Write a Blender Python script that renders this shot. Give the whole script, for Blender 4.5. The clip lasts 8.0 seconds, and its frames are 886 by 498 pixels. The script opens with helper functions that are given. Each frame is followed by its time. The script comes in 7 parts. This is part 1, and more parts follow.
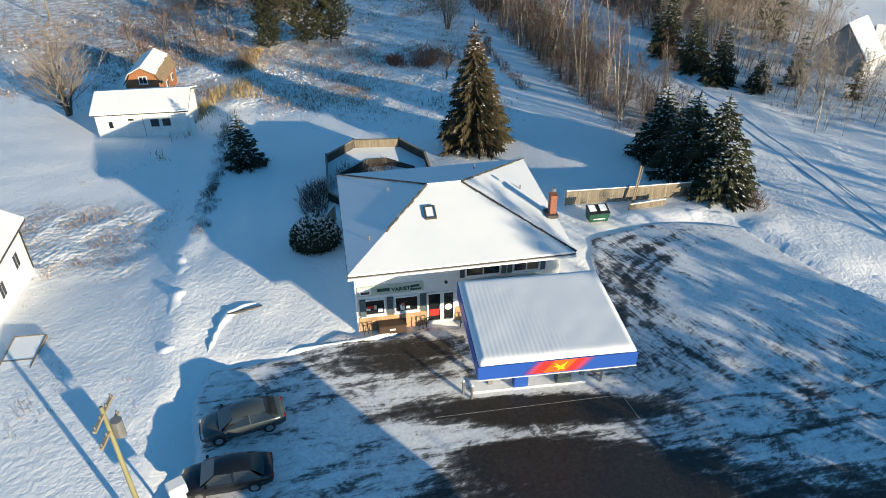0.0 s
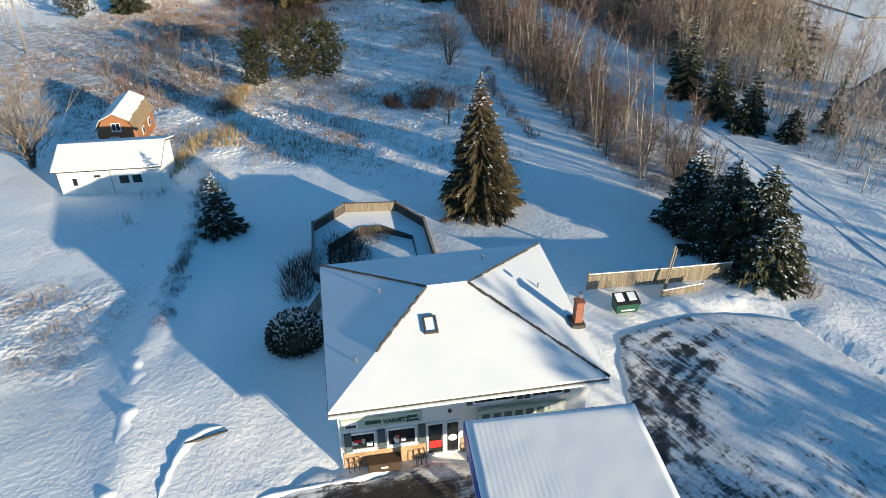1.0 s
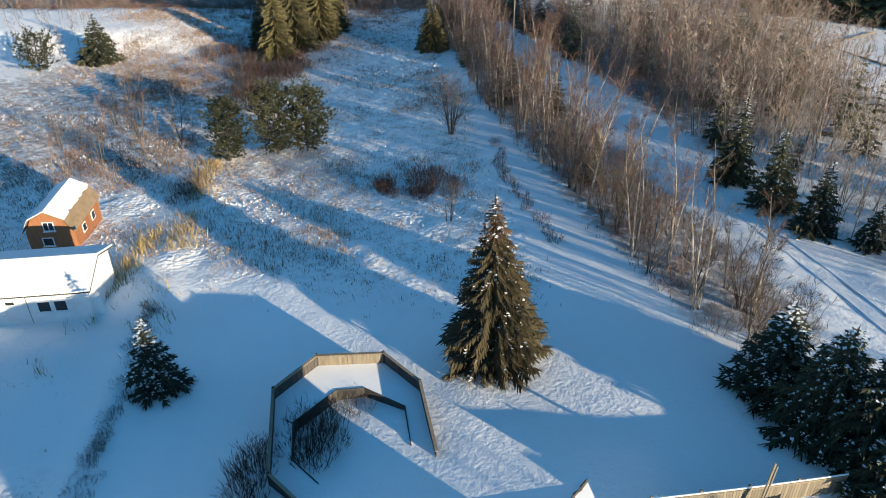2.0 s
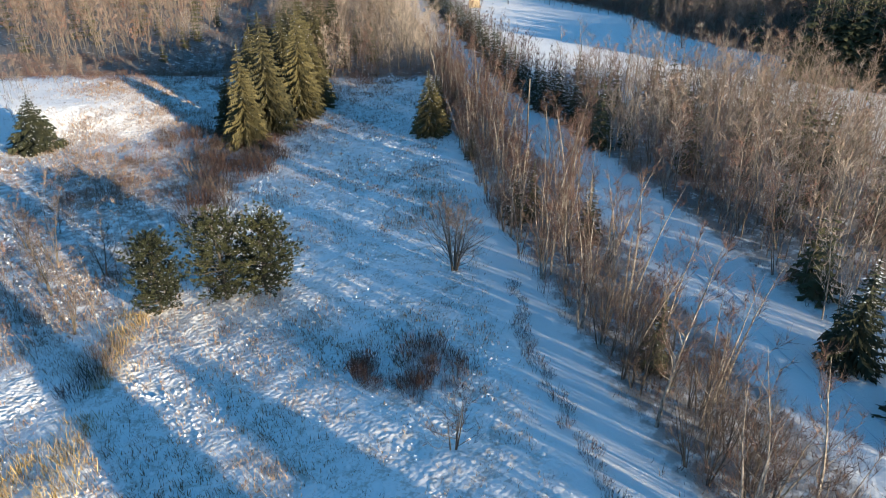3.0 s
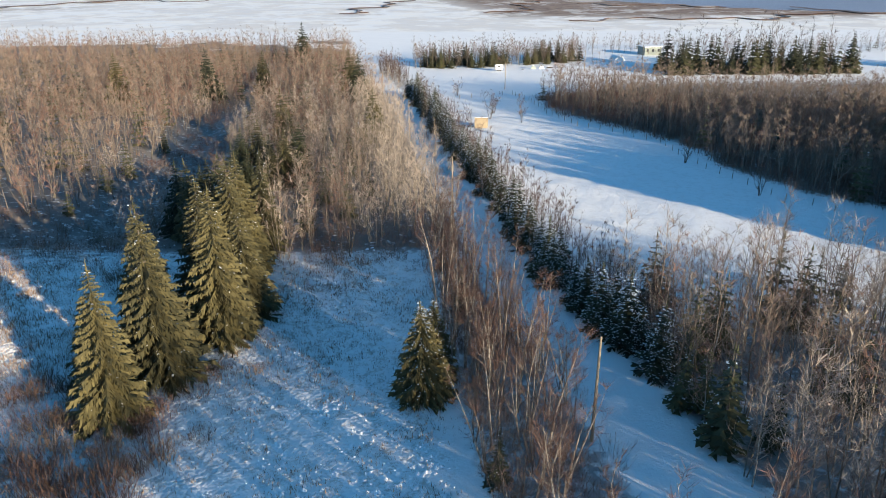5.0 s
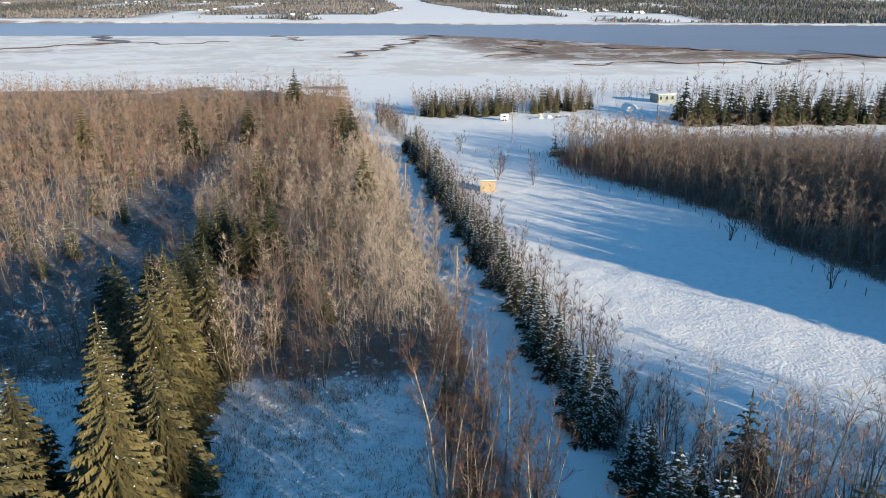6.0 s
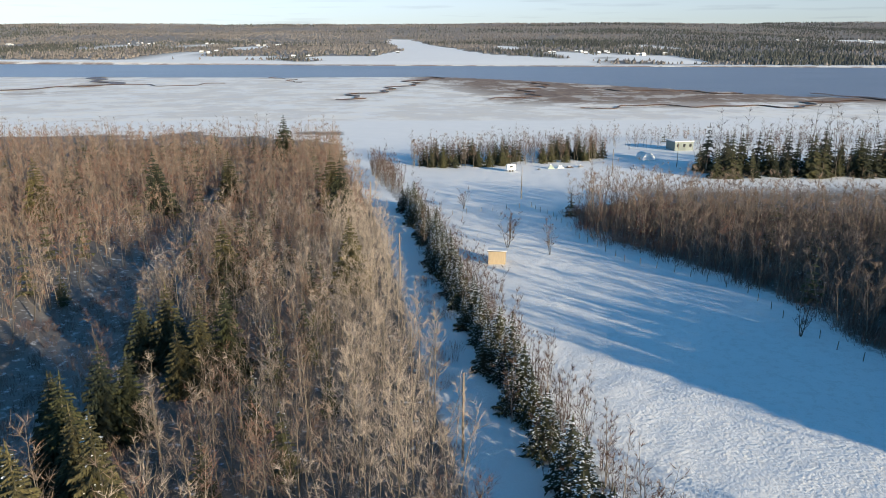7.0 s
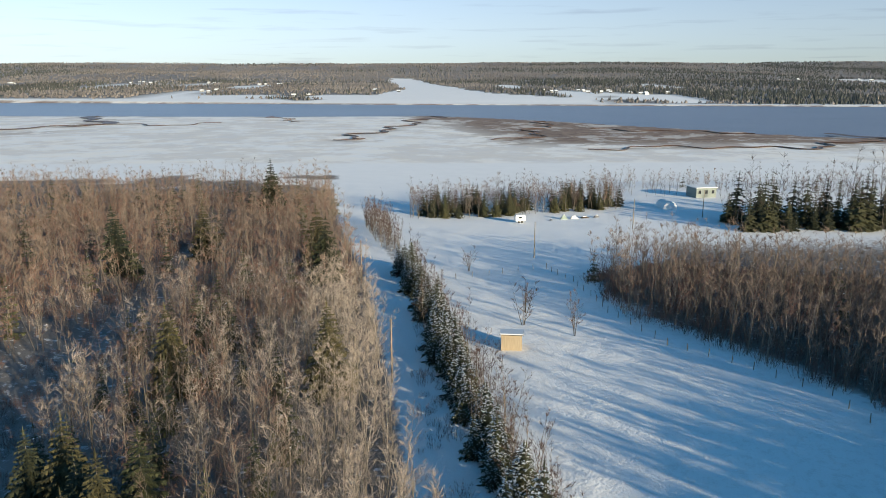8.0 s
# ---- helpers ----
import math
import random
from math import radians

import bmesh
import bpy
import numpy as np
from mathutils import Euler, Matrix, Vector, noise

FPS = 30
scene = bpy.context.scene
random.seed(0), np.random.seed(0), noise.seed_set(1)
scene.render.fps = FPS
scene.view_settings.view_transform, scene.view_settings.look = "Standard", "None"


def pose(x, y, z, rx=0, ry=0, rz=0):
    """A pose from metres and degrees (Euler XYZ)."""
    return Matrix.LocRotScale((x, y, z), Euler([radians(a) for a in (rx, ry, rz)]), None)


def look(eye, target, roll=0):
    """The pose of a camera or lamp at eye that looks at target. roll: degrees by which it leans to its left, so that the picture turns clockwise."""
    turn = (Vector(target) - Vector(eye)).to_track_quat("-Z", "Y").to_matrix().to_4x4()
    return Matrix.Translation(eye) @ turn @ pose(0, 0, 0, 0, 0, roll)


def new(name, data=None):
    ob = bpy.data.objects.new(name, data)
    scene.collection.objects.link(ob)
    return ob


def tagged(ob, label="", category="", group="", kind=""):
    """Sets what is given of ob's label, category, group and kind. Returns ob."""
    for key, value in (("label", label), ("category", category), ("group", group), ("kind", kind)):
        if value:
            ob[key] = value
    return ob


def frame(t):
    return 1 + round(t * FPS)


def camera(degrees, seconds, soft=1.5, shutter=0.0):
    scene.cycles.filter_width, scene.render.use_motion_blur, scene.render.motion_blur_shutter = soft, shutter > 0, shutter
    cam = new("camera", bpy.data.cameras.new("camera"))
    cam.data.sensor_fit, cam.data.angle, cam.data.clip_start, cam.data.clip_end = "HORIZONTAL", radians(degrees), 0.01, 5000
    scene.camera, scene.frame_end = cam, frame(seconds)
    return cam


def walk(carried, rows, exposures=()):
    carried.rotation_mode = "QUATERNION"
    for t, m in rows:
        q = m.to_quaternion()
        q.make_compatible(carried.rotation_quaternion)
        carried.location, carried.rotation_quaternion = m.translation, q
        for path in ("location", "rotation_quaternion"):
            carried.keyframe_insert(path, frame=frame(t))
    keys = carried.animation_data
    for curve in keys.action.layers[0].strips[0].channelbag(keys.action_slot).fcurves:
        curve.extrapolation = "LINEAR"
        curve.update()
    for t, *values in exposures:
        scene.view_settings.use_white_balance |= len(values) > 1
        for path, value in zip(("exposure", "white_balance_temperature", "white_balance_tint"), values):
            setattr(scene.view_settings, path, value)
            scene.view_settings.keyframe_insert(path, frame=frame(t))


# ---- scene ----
# ---- camera ----
cam = camera(62.7, 8.0, 0.9)
METRES, EYE, TILT, LEAN, TURN = 175.0, 32.0, -3.4, -1.9, 0.0
ROWS = [
    (0.0, 0.0, 0.0, 0.0, -1.32, -31.25, 2.18),
    (0.5, 0.0002, 0.0258, 0.0013, -1.32, -30.69, 2.19),
    (1.0, 0.0006, 0.0527, 0.0028, -1.31, -30.16, 2.22),
    (1.5, 0.001, 0.09, 0.0048, -1.31, -29.36, 2.2),
    (3.0, 0.0048, 0.284, 0.0157, -1.32, -25.48, 2.17),
    (3.5, 0.0058, 0.3528, 0.019, -1.35, -23.85, 2.09),
    (4.0, 0.0075, 0.421, 0.0224, -1.33, -22.32, 2.09),
    (4.5, 0.0093, 0.4927, 0.0266, -1.34, -20.77, 2.1),
    (6.0, 0.0131, 0.7055, 0.0399, -1.28, -16.33, 2.02),
    (6.5, 0.0141, 0.7783, 0.0436, -1.25, -14.83, 1.96),
    (7.0, 0.0162, 0.8516, 0.0472, -1.19, -13.34, 1.97),
    (7.5, 0.017, 0.9236, 0.0508, -1.14, -11.93, 1.89),
    (8.0, 0.0182, 0.9983, 0.0542, -1.1, -10.46, 1.95),
]
walk(cam, [(t, pose(0, 0, EYE, TILT, LEAN, TURN) @ pose(METRES * x, METRES * y, METRES * z, 90 + pitch, roll, yaw)) for t, x, y, z, yaw, pitch, roll in ROWS],
     [(0.0, 0.86, 6500, 12), (1.5, 0.93, 6500, 13), (3.0, 1.2, 6500, 15), (4.5, 1.16, 6500, 15), (6.5, 0.88, 6500, 15), (8.0, 0.66, 6500, 11)])

# ---- sky and sun ----
SUN_EL, SUN_AZ = radians(12.0), radians(136.5)
world = bpy.data.worlds.new("winter_sky")
scene.world = world
world.use_nodes = True
wn = world.node_tree
sky = wn.nodes.new("ShaderNodeTexSky")
sky.sky_type, sky.sun_disc = "NISHITA", False
sky.sun_elevation, sky.sun_rotation = SUN_EL, SUN_AZ
sky.air_density, sky.dust_density, sky.ozone_density = 0.6, 0.0, 3.0
wn.nodes["Background"].inputs["Strength"].default_value = 0.128
clear_air = wn.nodes.new("ShaderNodeMix")
clear_air.data_type, clear_air.blend_type = "RGBA", "MULTIPLY"
clear_air.inputs["B"].default_value = (0.45, 1.07, 1.0, 1)
# paler air towards the horizon
way = wn.nodes.new("ShaderNodeTexCoord")
split = wn.nodes.new("ShaderNodeSeparateXYZ")
rise = wn.nodes.new("ShaderNodeMapRange")
rise.inputs["From Min"].default_value, rise.inputs["From Max"].default_value = 0.0, 0.40
rise.inputs["To Min"].default_value, rise.inputs["To Max"].default_value = 0.42, 1.0
dim = wn.nodes.new("ShaderNodeMapRange")
dim.inputs["From Min"].default_value, dim.inputs["From Max"].default_value = 0.0, 0.3
dim.inputs["To Min"].default_value, dim.inputs["To Max"].default_value = 0.56, 1.0
deep = wn.nodes.new("ShaderNodeMapRange")
deep.inputs["From Min"].default_value, deep.inputs["From Max"].default_value = 0.04, 0.30
deep.inputs["To Min"].default_value, deep.inputs["To Max"].default_value = 0.22, 1.0
pale = wn.nodes.new("ShaderNodeHueSaturation")
wn.links.new(way.outputs["Generated"], split.inputs[0])
wn.links.new(split.outputs["Z"], rise.inputs["Value"])
wn.links.new(split.outputs["Z"], dim.inputs["Value"])
wn.links.new(split.outputs["Z"], deep.inputs["Value"])
wn.links.new(deep.outputs["Result"], clear_air.inputs["Factor"])
wn.links.new(dim.outputs["Result"], pale.inputs["Value"])
wn.links.new(rise.outputs["Result"], pale.inputs["Saturation"])
wn.links.new(sky.outputs["Color"], clear_air.inputs["A"])
wn.links.new(clear_air.outputs["Result"], pale.inputs["Color"])
# thin grey streaks of cloud low in the sky
flat = wn.nodes.new("ShaderNodeMapping")
flat.inputs["Scale"].default_value = (3.4, 3.4, 60.0)
wisp = wn.nodes.new("ShaderNodeTexNoise")
wisp.inputs["Scale"].default_value, wisp.inputs["Detail"].default_value = 2.4, 5.0
thin = wn.nodes.new("ShaderNodeMapRange")
thin.inputs["From Min"].default_value, thin.inputs["From Max"].default_value, thin.inputs["To Max"].default_value = 0.55, 0.72, 0.5
cloud = wn.nodes.new("ShaderNodeMix")
cloud.data_type, cloud.blend_type = "RGBA", "MULTIPLY"
cloud.inputs["B"].default_value = (0.72, 0.70, 0.74, 1)
wn.links.new(way.outputs["Generated"], flat.inputs["Vector"])
wn.links.new(flat.outputs["Vector"], wisp.inputs["Vector"])
wn.links.new(wisp.outputs["Fac"], thin.inputs["Value"])
wn.links.new(thin.outputs["Result"], cloud.inputs["Factor"])
wn.links.new(pale.outputs["Color"], cloud.inputs["A"])
wn.links.new(cloud.outputs["Result"], wn.nodes["Background"].inputs["Color"])
sun_data = bpy.data.lights.new("sun", "SUN")
sun_data.energy, sun_data.angle, sun_data.color = 5.0, radians(0.5), (1.0, 0.86, 0.60)
sun = new("sun", sun_data)
sun_way = Vector((math.sin(SUN_AZ) * math.cos(SUN_EL), math.cos(SUN_AZ) * math.cos(SUN_EL), math.sin(SUN_EL)))
sun.matrix_world = look(sun_way * 100, (0, 0, 0))

# ---- materials ----


def material(name, rough=0.8, metal=0.0):
    m = bpy.data.materials.new(name)
    m.use_nodes = True
    b = m.node_tree.nodes["Principled BSDF"]
    b.inputs["Roughness"].default_value = rough
    b.inputs["Metallic"].default_value = metal
    return m, m.node_tree, b


def coords(nt, scale=(1, 1, 1), turn=0.0, kind="Object"):
    c = nt.nodes.new("ShaderNodeTexCoord")
    m = nt.nodes.new("ShaderNodeMapping")
    m.inputs["Scale"].default_value = scale
    m.inputs["Rotation"].default_value = (0, 0, turn)
    nt.links.new(c.outputs[kind], m.inputs["Vector"])
    return m.outputs["Vector"]


def streaks(nt, turn, along, across):
    """Object coordinates turned first and then stretched, for tracks that run that way."""
    c = coords(nt, (1, 1, 1), turn)
    m = nt.nodes.new("ShaderNodeMapping")
    m.inputs["Scale"].default_value = (1 / along, 1 / across, 1)
    nt.links.new(c, m.inputs["Vector"])
    return m.outputs["Vector"]


def noise_out(nt, vec, scale, detail=4.0, rough=0.55, distortion=0.0):
    n = nt.nodes.new("ShaderNodeTexNoise")
    n.inputs["Scale"].default_value = scale
    n.inputs["Detail"].default_value = detail
    n.inputs["Roughness"].default_value = rough
    n.inputs["Distortion"].default_value = distortion
    nt.links.new(vec, n.inputs["Vector"])
    return n.outputs["Fac"]


def noise_color(nt, vec, scale):
    n = nt.nodes.new("ShaderNodeTexNoise")
    n.inputs["Scale"].default_value = scale
    nt.links.new(vec, n.inputs["Vector"])
    return n.outputs["Color"]


def ramp(nt, fac, stops):
    r = nt.nodes.new("ShaderNodeValToRGB")
    el = r.color_ramp.elements
    while len(el) < len(stops):
        el.new(0.5)
    for e, (p, c) in zip(el, stops):
        e.position = p
        e.color = (*c, 1.0) if len(c) == 3 else c
    nt.links.new(fac, r.inputs["Fac"])
    return r.outputs["Color"]


def grey(v):
    return (v, v, v)


def mix(nt, fac, a, b, mode="MIX"):
    n = nt.nodes.new("ShaderNodeMix")
    n.data_type, n.blend_type = "RGBA", mode
    for sock, v in ((n.inputs["Factor"], fac), (n.inputs["A"], a), (n.inputs["B"], b)):
        if isinstance(v, (int, float)):
            sock.default_value = v
        elif isinstance(v, tuple):
            sock.default_value = (*v, 1.0)
        else:
            nt.links.new(v, sock)
    return n.outputs["Result"]


def calc(nt, op, a, b=0.0):
    n = nt.nodes.new("ShaderNodeMath")
    n.operation = op
    n.use_clamp = op in ("MULTIPLY", "ADD")
    for sock, v in zip(n.inputs, (a, b)):
        if isinstance(v, (int, float)):
            sock.default_value = v
        else:
            nt.links.new(v, sock)
    return n.outputs["Value"]


def attr(nt, name):
    n = nt.nodes.new("ShaderNodeAttribute")
    n.attribute_name = name
    return n.outputs["Fac"]


def bump(nt, b, height, distance, strength=1.0):
    n = nt.nodes.new("ShaderNodeBump")
    n.inputs["Strength"].default_value = strength
    n.inputs["Distance"].default_value = distance
    nt.links.new(height, n.inputs["Height"])
    nt.links.new(n.outputs["Normal"], b.inputs["Normal"])


def plain(name, color, rough=0.7, metal=0.0, vary=0.18, scale=3.0, relief=0.0):
    """A surface of one colour with stains at two scales and, if asked, fine relief."""
    m, nt, b = material(name, rough, metal)
    v = coords(nt)
    big, fine = noise_out(nt, v, scale * 0.25, 3), noise_out(nt, v, scale * 4, 3)
    dark = tuple(c * (1 - vary) for c in color)
    lite = tuple(min(1.0, c * (1 + vary)) for c in color)
    c1 = ramp(nt, big, [(0.3, dark), (0.7, lite)])
    c2 = mix(nt, 0.35, c1, ramp(nt, fine, [(0.3, dark), (0.7, lite)]))
    nt.links.new(c2, b.inputs["Base Color"])
    if relief:
        bump(nt, b, fine, relief)
    return m


SNOW = (0.84, 0.86, 0.88)


def terrain_material():
    m, nt, b = material("snowy_ground", 0.75)
    v = coords(nt)
    n_big, n_mid, n_fine = noise_out(nt, v, 0.12, 4), noise_out(nt, v, 0.9, 5, 0.6), noise_out(nt, v, 4.5, 4, 0.6)
    snow = ramp(nt, n_big, [(0.3, (0.84, 0.845, 0.85)), (0.7, (0.89, 0.89, 0.89))])
    straw = ramp(nt, n_fine, [(0.3, (0.10, 0.07, 0.04)), (0.7, (0.34, 0.24, 0.13))])
    # leaf litter, darkened to stand in for deep shade under the trees
    litter_and_shade = ramp(nt, n_fine, [(0.3, (0.03, 0.024, 0.02)), (0.7, (0.12, 0.09, 0.065))])
    mud = ramp(nt, n_big, [(0.35, (0.16, 0.10, 0.07)), (0.65, (0.30, 0.21, 0.15))])
    # dry grass shows where the snow is thin
    g = attr(nt, "grass")
    gm = ramp(nt, calc(nt, "ADD", calc(nt, "MULTIPLY", n_mid, 0.55), calc(nt, "MULTIPLY", n_fine, 0.45)), [(0.50, grey(0)), (0.60, grey(1))])
    col = mix(nt, calc(nt, "MULTIPLY", calc(nt, "MULTIPLY", g, gm), 0.48), snow, straw)
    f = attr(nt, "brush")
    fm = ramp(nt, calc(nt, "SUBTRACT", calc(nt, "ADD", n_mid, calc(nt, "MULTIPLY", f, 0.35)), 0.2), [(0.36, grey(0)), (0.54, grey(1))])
    col = mix(nt, calc(nt, "MULTIPLY", f, fm), col, litter_and_shade)
    k = attr(nt, "mud")
    col = mix(nt, calc(nt, "MULTIPLY", calc(nt, "MULTIPLY", k, 3.0), ramp(nt, noise_out(nt, v, 0.05, 5, 0.65), [(0.35, grey(0.05)), (0.62, grey(0.9))])), col, (0.93, 0.88, 0.80))
    km = ramp(nt, calc(nt, "ADD", calc(nt, "MULTIPLY", noise_out(nt, v, 0.035, 5, 0.65), 0.8), calc(nt, "MULTIPLY", n_big, 0.2)), [(0.44, grey(0)), (0.54, grey(1))])
    col = mix(nt, calc(nt, "MULTIPLY", k, calc(nt, "ADD", km, calc(nt, "SUBTRACT", k, 0.45))), col, mud)
    w = attr(nt, "far")
    wood = ramp(nt, noise_out(nt, v, 0.02, 6, 0.7), [(0.3, (0.14, 0.128, 0.12)), (0.7, (0.26, 0.24, 0.225))])
    col = mix(nt, w, col, wood)
    nt.links.new(col, b.inputs["Base Color"])
    def tufts(scale, smoothness):
        vo = nt.nodes.new("ShaderNodeTexVoronoi")
        vo.feature = "SMOOTH_F1"
        vo.inputs["Scale"].default_value = scale
        vo.inputs["Smoothness"].default_value = smoothness
        nt.links.new(mix(nt, 0.6, v, noise_color(nt, v, 0.9), "ADD"), vo.inputs["Vector"])
        return calc(nt, "SUBTRACT", 1.0, vo.outputs["Distance"])
    clumps = calc(nt, "ADD", calc(nt, "MULTIPLY", tufts(0.8, 0.5), 0.2), calc(nt, "MULTIPLY", tufts(2.3, 0.4), 0.26))
    clumps = calc(nt, "MULTIPLY", calc(nt, "MULTIPLY", clumps, g), ramp(nt, noise_out(nt, v, 0.22, 4, 0.6), [(0.35, grey(0.25)), (0.62, grey(1))]))
    crust = calc(nt, "MULTIPLY", calc(nt, "ADD", calc(nt, "MULTIPLY", noise_out(nt, v, 3.0, 4, 0.65), 0.10), calc(nt, "MULTIPLY", calc(nt, "ADD", calc(nt, "MULTIPLY", noise_out(nt, v, 1.1, 3, 0.5), 0.06), calc(nt, "MULTIPLY", noise_out(nt, v, 0.3, 4, 0.6), 0.06)), 1.0)), attr(nt, "near"))
    bump(nt, b, calc(nt, "ADD", clumps, crust), 0.7, 1.0)
    return m


def lot_material():
    m, nt, b = material("slushy_asphalt", 0.6)
    v = coords(nt)
    fine = noise_out(nt, v, 5.0, 4, 0.6)
    c, zone = attr(nt, "clear"), attr(nt, "zone")
    front = noise_out(nt, streaks(nt, radians(-9), 6.0, 0.7), 1.0, 6, 0.66, 0.6)
    side = noise_out(nt, streaks(nt, radians(62), 2.4, 0.45), 1.0, 7, 0.72, 1.6)
    swirl = noise_out(nt, v, 0.45, 6, 0.65, 2.5)
    zm = nt.nodes.new("ShaderNodeMix")
    nt.links.new(zone, zm.inputs["Factor"])
    nt.links.new(front, zm.inputs["A"])
    nt.links.new(side, zm.inputs["B"])
    grit = noise_out(nt, streaks(nt, radians(-30), 0.9, 0.35), 1.0, 6, 0.75, 0.5)
    t = calc(nt, "ADD", calc(nt, "ADD", calc(nt, "MULTIPLY", zm.outputs["Result"], 0.45), calc(nt, "MULTIPLY", swirl, 0.28)), calc(nt, "MULTIPLY", grit, 0.27))
    lift = calc(nt, "SUBTRACT", calc(nt, "MULTIPLY", c, 0.42), 0.21)
    e = nt.nodes.new("ShaderNodeMath")
    e.operation = "ADD"
    nt.links.new(t, e.inputs[0])
    nt.links.new(lift, e.inputs[1])
    k = ramp(nt, e.outputs["Value"], [(0.42, grey(0)), (0.465, grey(0.22)), (0.51, grey(0.85)), (0.57, grey(1))])
    snow = ramp(nt, fine, [(0.3, (0.62, 0.63, 0.65)), (0.7, (0.83, 0.85, 0.87))])
    asphalt = ramp(nt, fine, [(0.3, (0.011, 0.0095, 0.0085)), (0.7, (0.036, 0.030, 0.026))])
    nt.links.new(mix(nt, k, snow, asphalt), b.inputs["Base Color"])
    nt.links.new(ramp(nt, k, [(0.0, grey(0.75)), (1.0, grey(0.5))]), b.inputs["Roughness"])
    bump(nt, b, calc(nt, "SUBTRACT", calc(nt, "MULTIPLY", fine, 0.5), calc(nt, "MULTIPLY", k, 0.5)), 0.04, 0.7)
    return m


def tinted(name, lo, hi, rough=0.85):
    """Bark, twigs or needles: the tint changes from tree to tree and within each."""
    m, nt, b = material(name, rough)
    info = nt.nodes.new("ShaderNodeObjectInfo")
    geo = nt.nodes.new("ShaderNodeNewGeometry")
    t = calc(nt, "ADD", calc(nt, "MULTIPLY", info.outputs["Random"], 0.3), calc(nt, "MULTIPLY", attr(nt, "tint"), 0.55))
    t = calc(nt, "ADD", t, calc(nt, "MULTIPLY", geo.outputs["Random Per Island"], 0.3))
    nt.links.new(ramp(nt, t, [(0.1, lo), (0.95, hi)]), b.inputs["Base Color"])
    return m


def birch_material():
    m, nt, b = material("birch_bark", 0.7)
    v = coords(nt, (1, 1, 0.35))
    n = noise_out(nt, v, 6.0, 4, 0.6)
    nt.links.new(ramp(nt, n, [(0.38, (0.07, 0.06, 0.05)), (0.50, (0.26, 0.225, 0.185)), (0.72, (0.48, 0.43, 0.37))]), b.inputs["Base Color"])
    return m


def siding_material(name, color):
    """Painted clapboards: narrow laps with a shadow line and faint weather stains."""
    m, nt, b = material(name, 0.5)
    v = coords(nt)
    wv = nt.nodes.new("ShaderNodeTexWave")
    wv.wave_type, wv.bands_direction, wv.wave_profile = "BANDS", "Z", "SAW"
    wv.inputs["Scale"].default_value = 1.6
    nt.links.new(v, wv.inputs["Vector"])
    n = noise_out(nt, v, 0.8, 4)
    dark = tuple(c * 0.86 for c in color)
    nt.links.new(ramp(nt, n, [(0.35, dark), (0.65, color)]), b.inputs["Base Color"])
    bump(nt, b, wv.outputs["Fac"], 0.02, 0.6)
    return m


def board_material(name, lo, hi, axis="X", scale=2.2):
    m, nt, b = material(name, 0.8)
    v = coords(nt)
    wv = nt.nodes.new("ShaderNodeTexWave")
    wv.wave_type, wv.bands_direction = "BANDS", axis
    wv.inputs["Scale"].default_value = scale
    wv.inputs["Distortion"].default_value = 1.5
    nt.links.new(v, wv.inputs["Vector"])
    n = noise_out(nt, coords(nt, (3, 3, 0.4)), 2.0, 5)
    info = nt.nodes.new("ShaderNodeObjectInfo")
    k = calc(nt, "ADD", calc(nt, "MULTIPLY", n, 0.7), calc(nt, "MULTIPLY", info.outputs["Random"], 0.3))
    nt.links.new(ramp(nt, k, [(0.25, lo), (0.75, hi)]), b.inputs["Base Color"])
    bump(nt, b, n, 0.01)
    return m


def brick_material(name):
    m, nt, b = material(name, 0.85)
    v = coords(nt)
    sep = nt.nodes.new("ShaderNodeSeparateXYZ")
    nt.links.new(v, sep.inputs[0])
    com = nt.nodes.new("ShaderNodeCombineXYZ")
    nt.links.new(calc(nt, "ADD", sep.outputs["X"], sep.outputs["Y"]), com.inputs["X"])
    add = nt.nodes.new("ShaderNodeMath")
    nt.links.new(sep.outputs["X"], add.inputs[0])
    nt.links.new(sep.outputs["Y"], add.inputs[1])
    nt.links.new(add.outputs[0], com.inputs["X"])
    nt.links.new(sep.outputs["Z"], com.inputs["Y"])
    br = nt.nodes.new("ShaderNodeTexBrick")
    br.inputs["Scale"].default_value = 4.5
    br.inputs["Color1"].default_value = (0.36, 0.12, 0.06, 1)
    br.inputs["Color2"].default_value = (0.24, 0.08, 0.045, 1)
    br.inputs["Mortar"].default_value = (0.30, 0.25, 0.21, 1)
    nt.links.new(com.outputs[0], br.inputs["Vector"])
    nt.links.new(br.outputs["Color"], b.inputs["Base Color"])
    bump(nt, b, br.outputs["Fac"], -0.01)
    return m


def glass_material():
    m, nt, b = material("dark_window_glass", 0.06)
    b.inputs["Base Color"].default_value = (0.012, 0.015, 0.018, 1)
    b.inputs["Specular IOR Level"].default_value = 0.7
    return m


def water_material():
    m, nt, b = material("river_water", 0.3)
    v = coords(nt, (0.3, 1.0, 1))
    n = noise_out(nt, v, 0.02, 5)
    nt.links.new(ramp(nt, n, [(0.3, (0.09, 0.095, 0.15)), (0.7, (0.14, 0.14, 0.20))]), b.inputs["Base Color"])
    bump(nt, b, noise_out(nt, v, 0.8, 4), 0.35, 0.6)
    return m


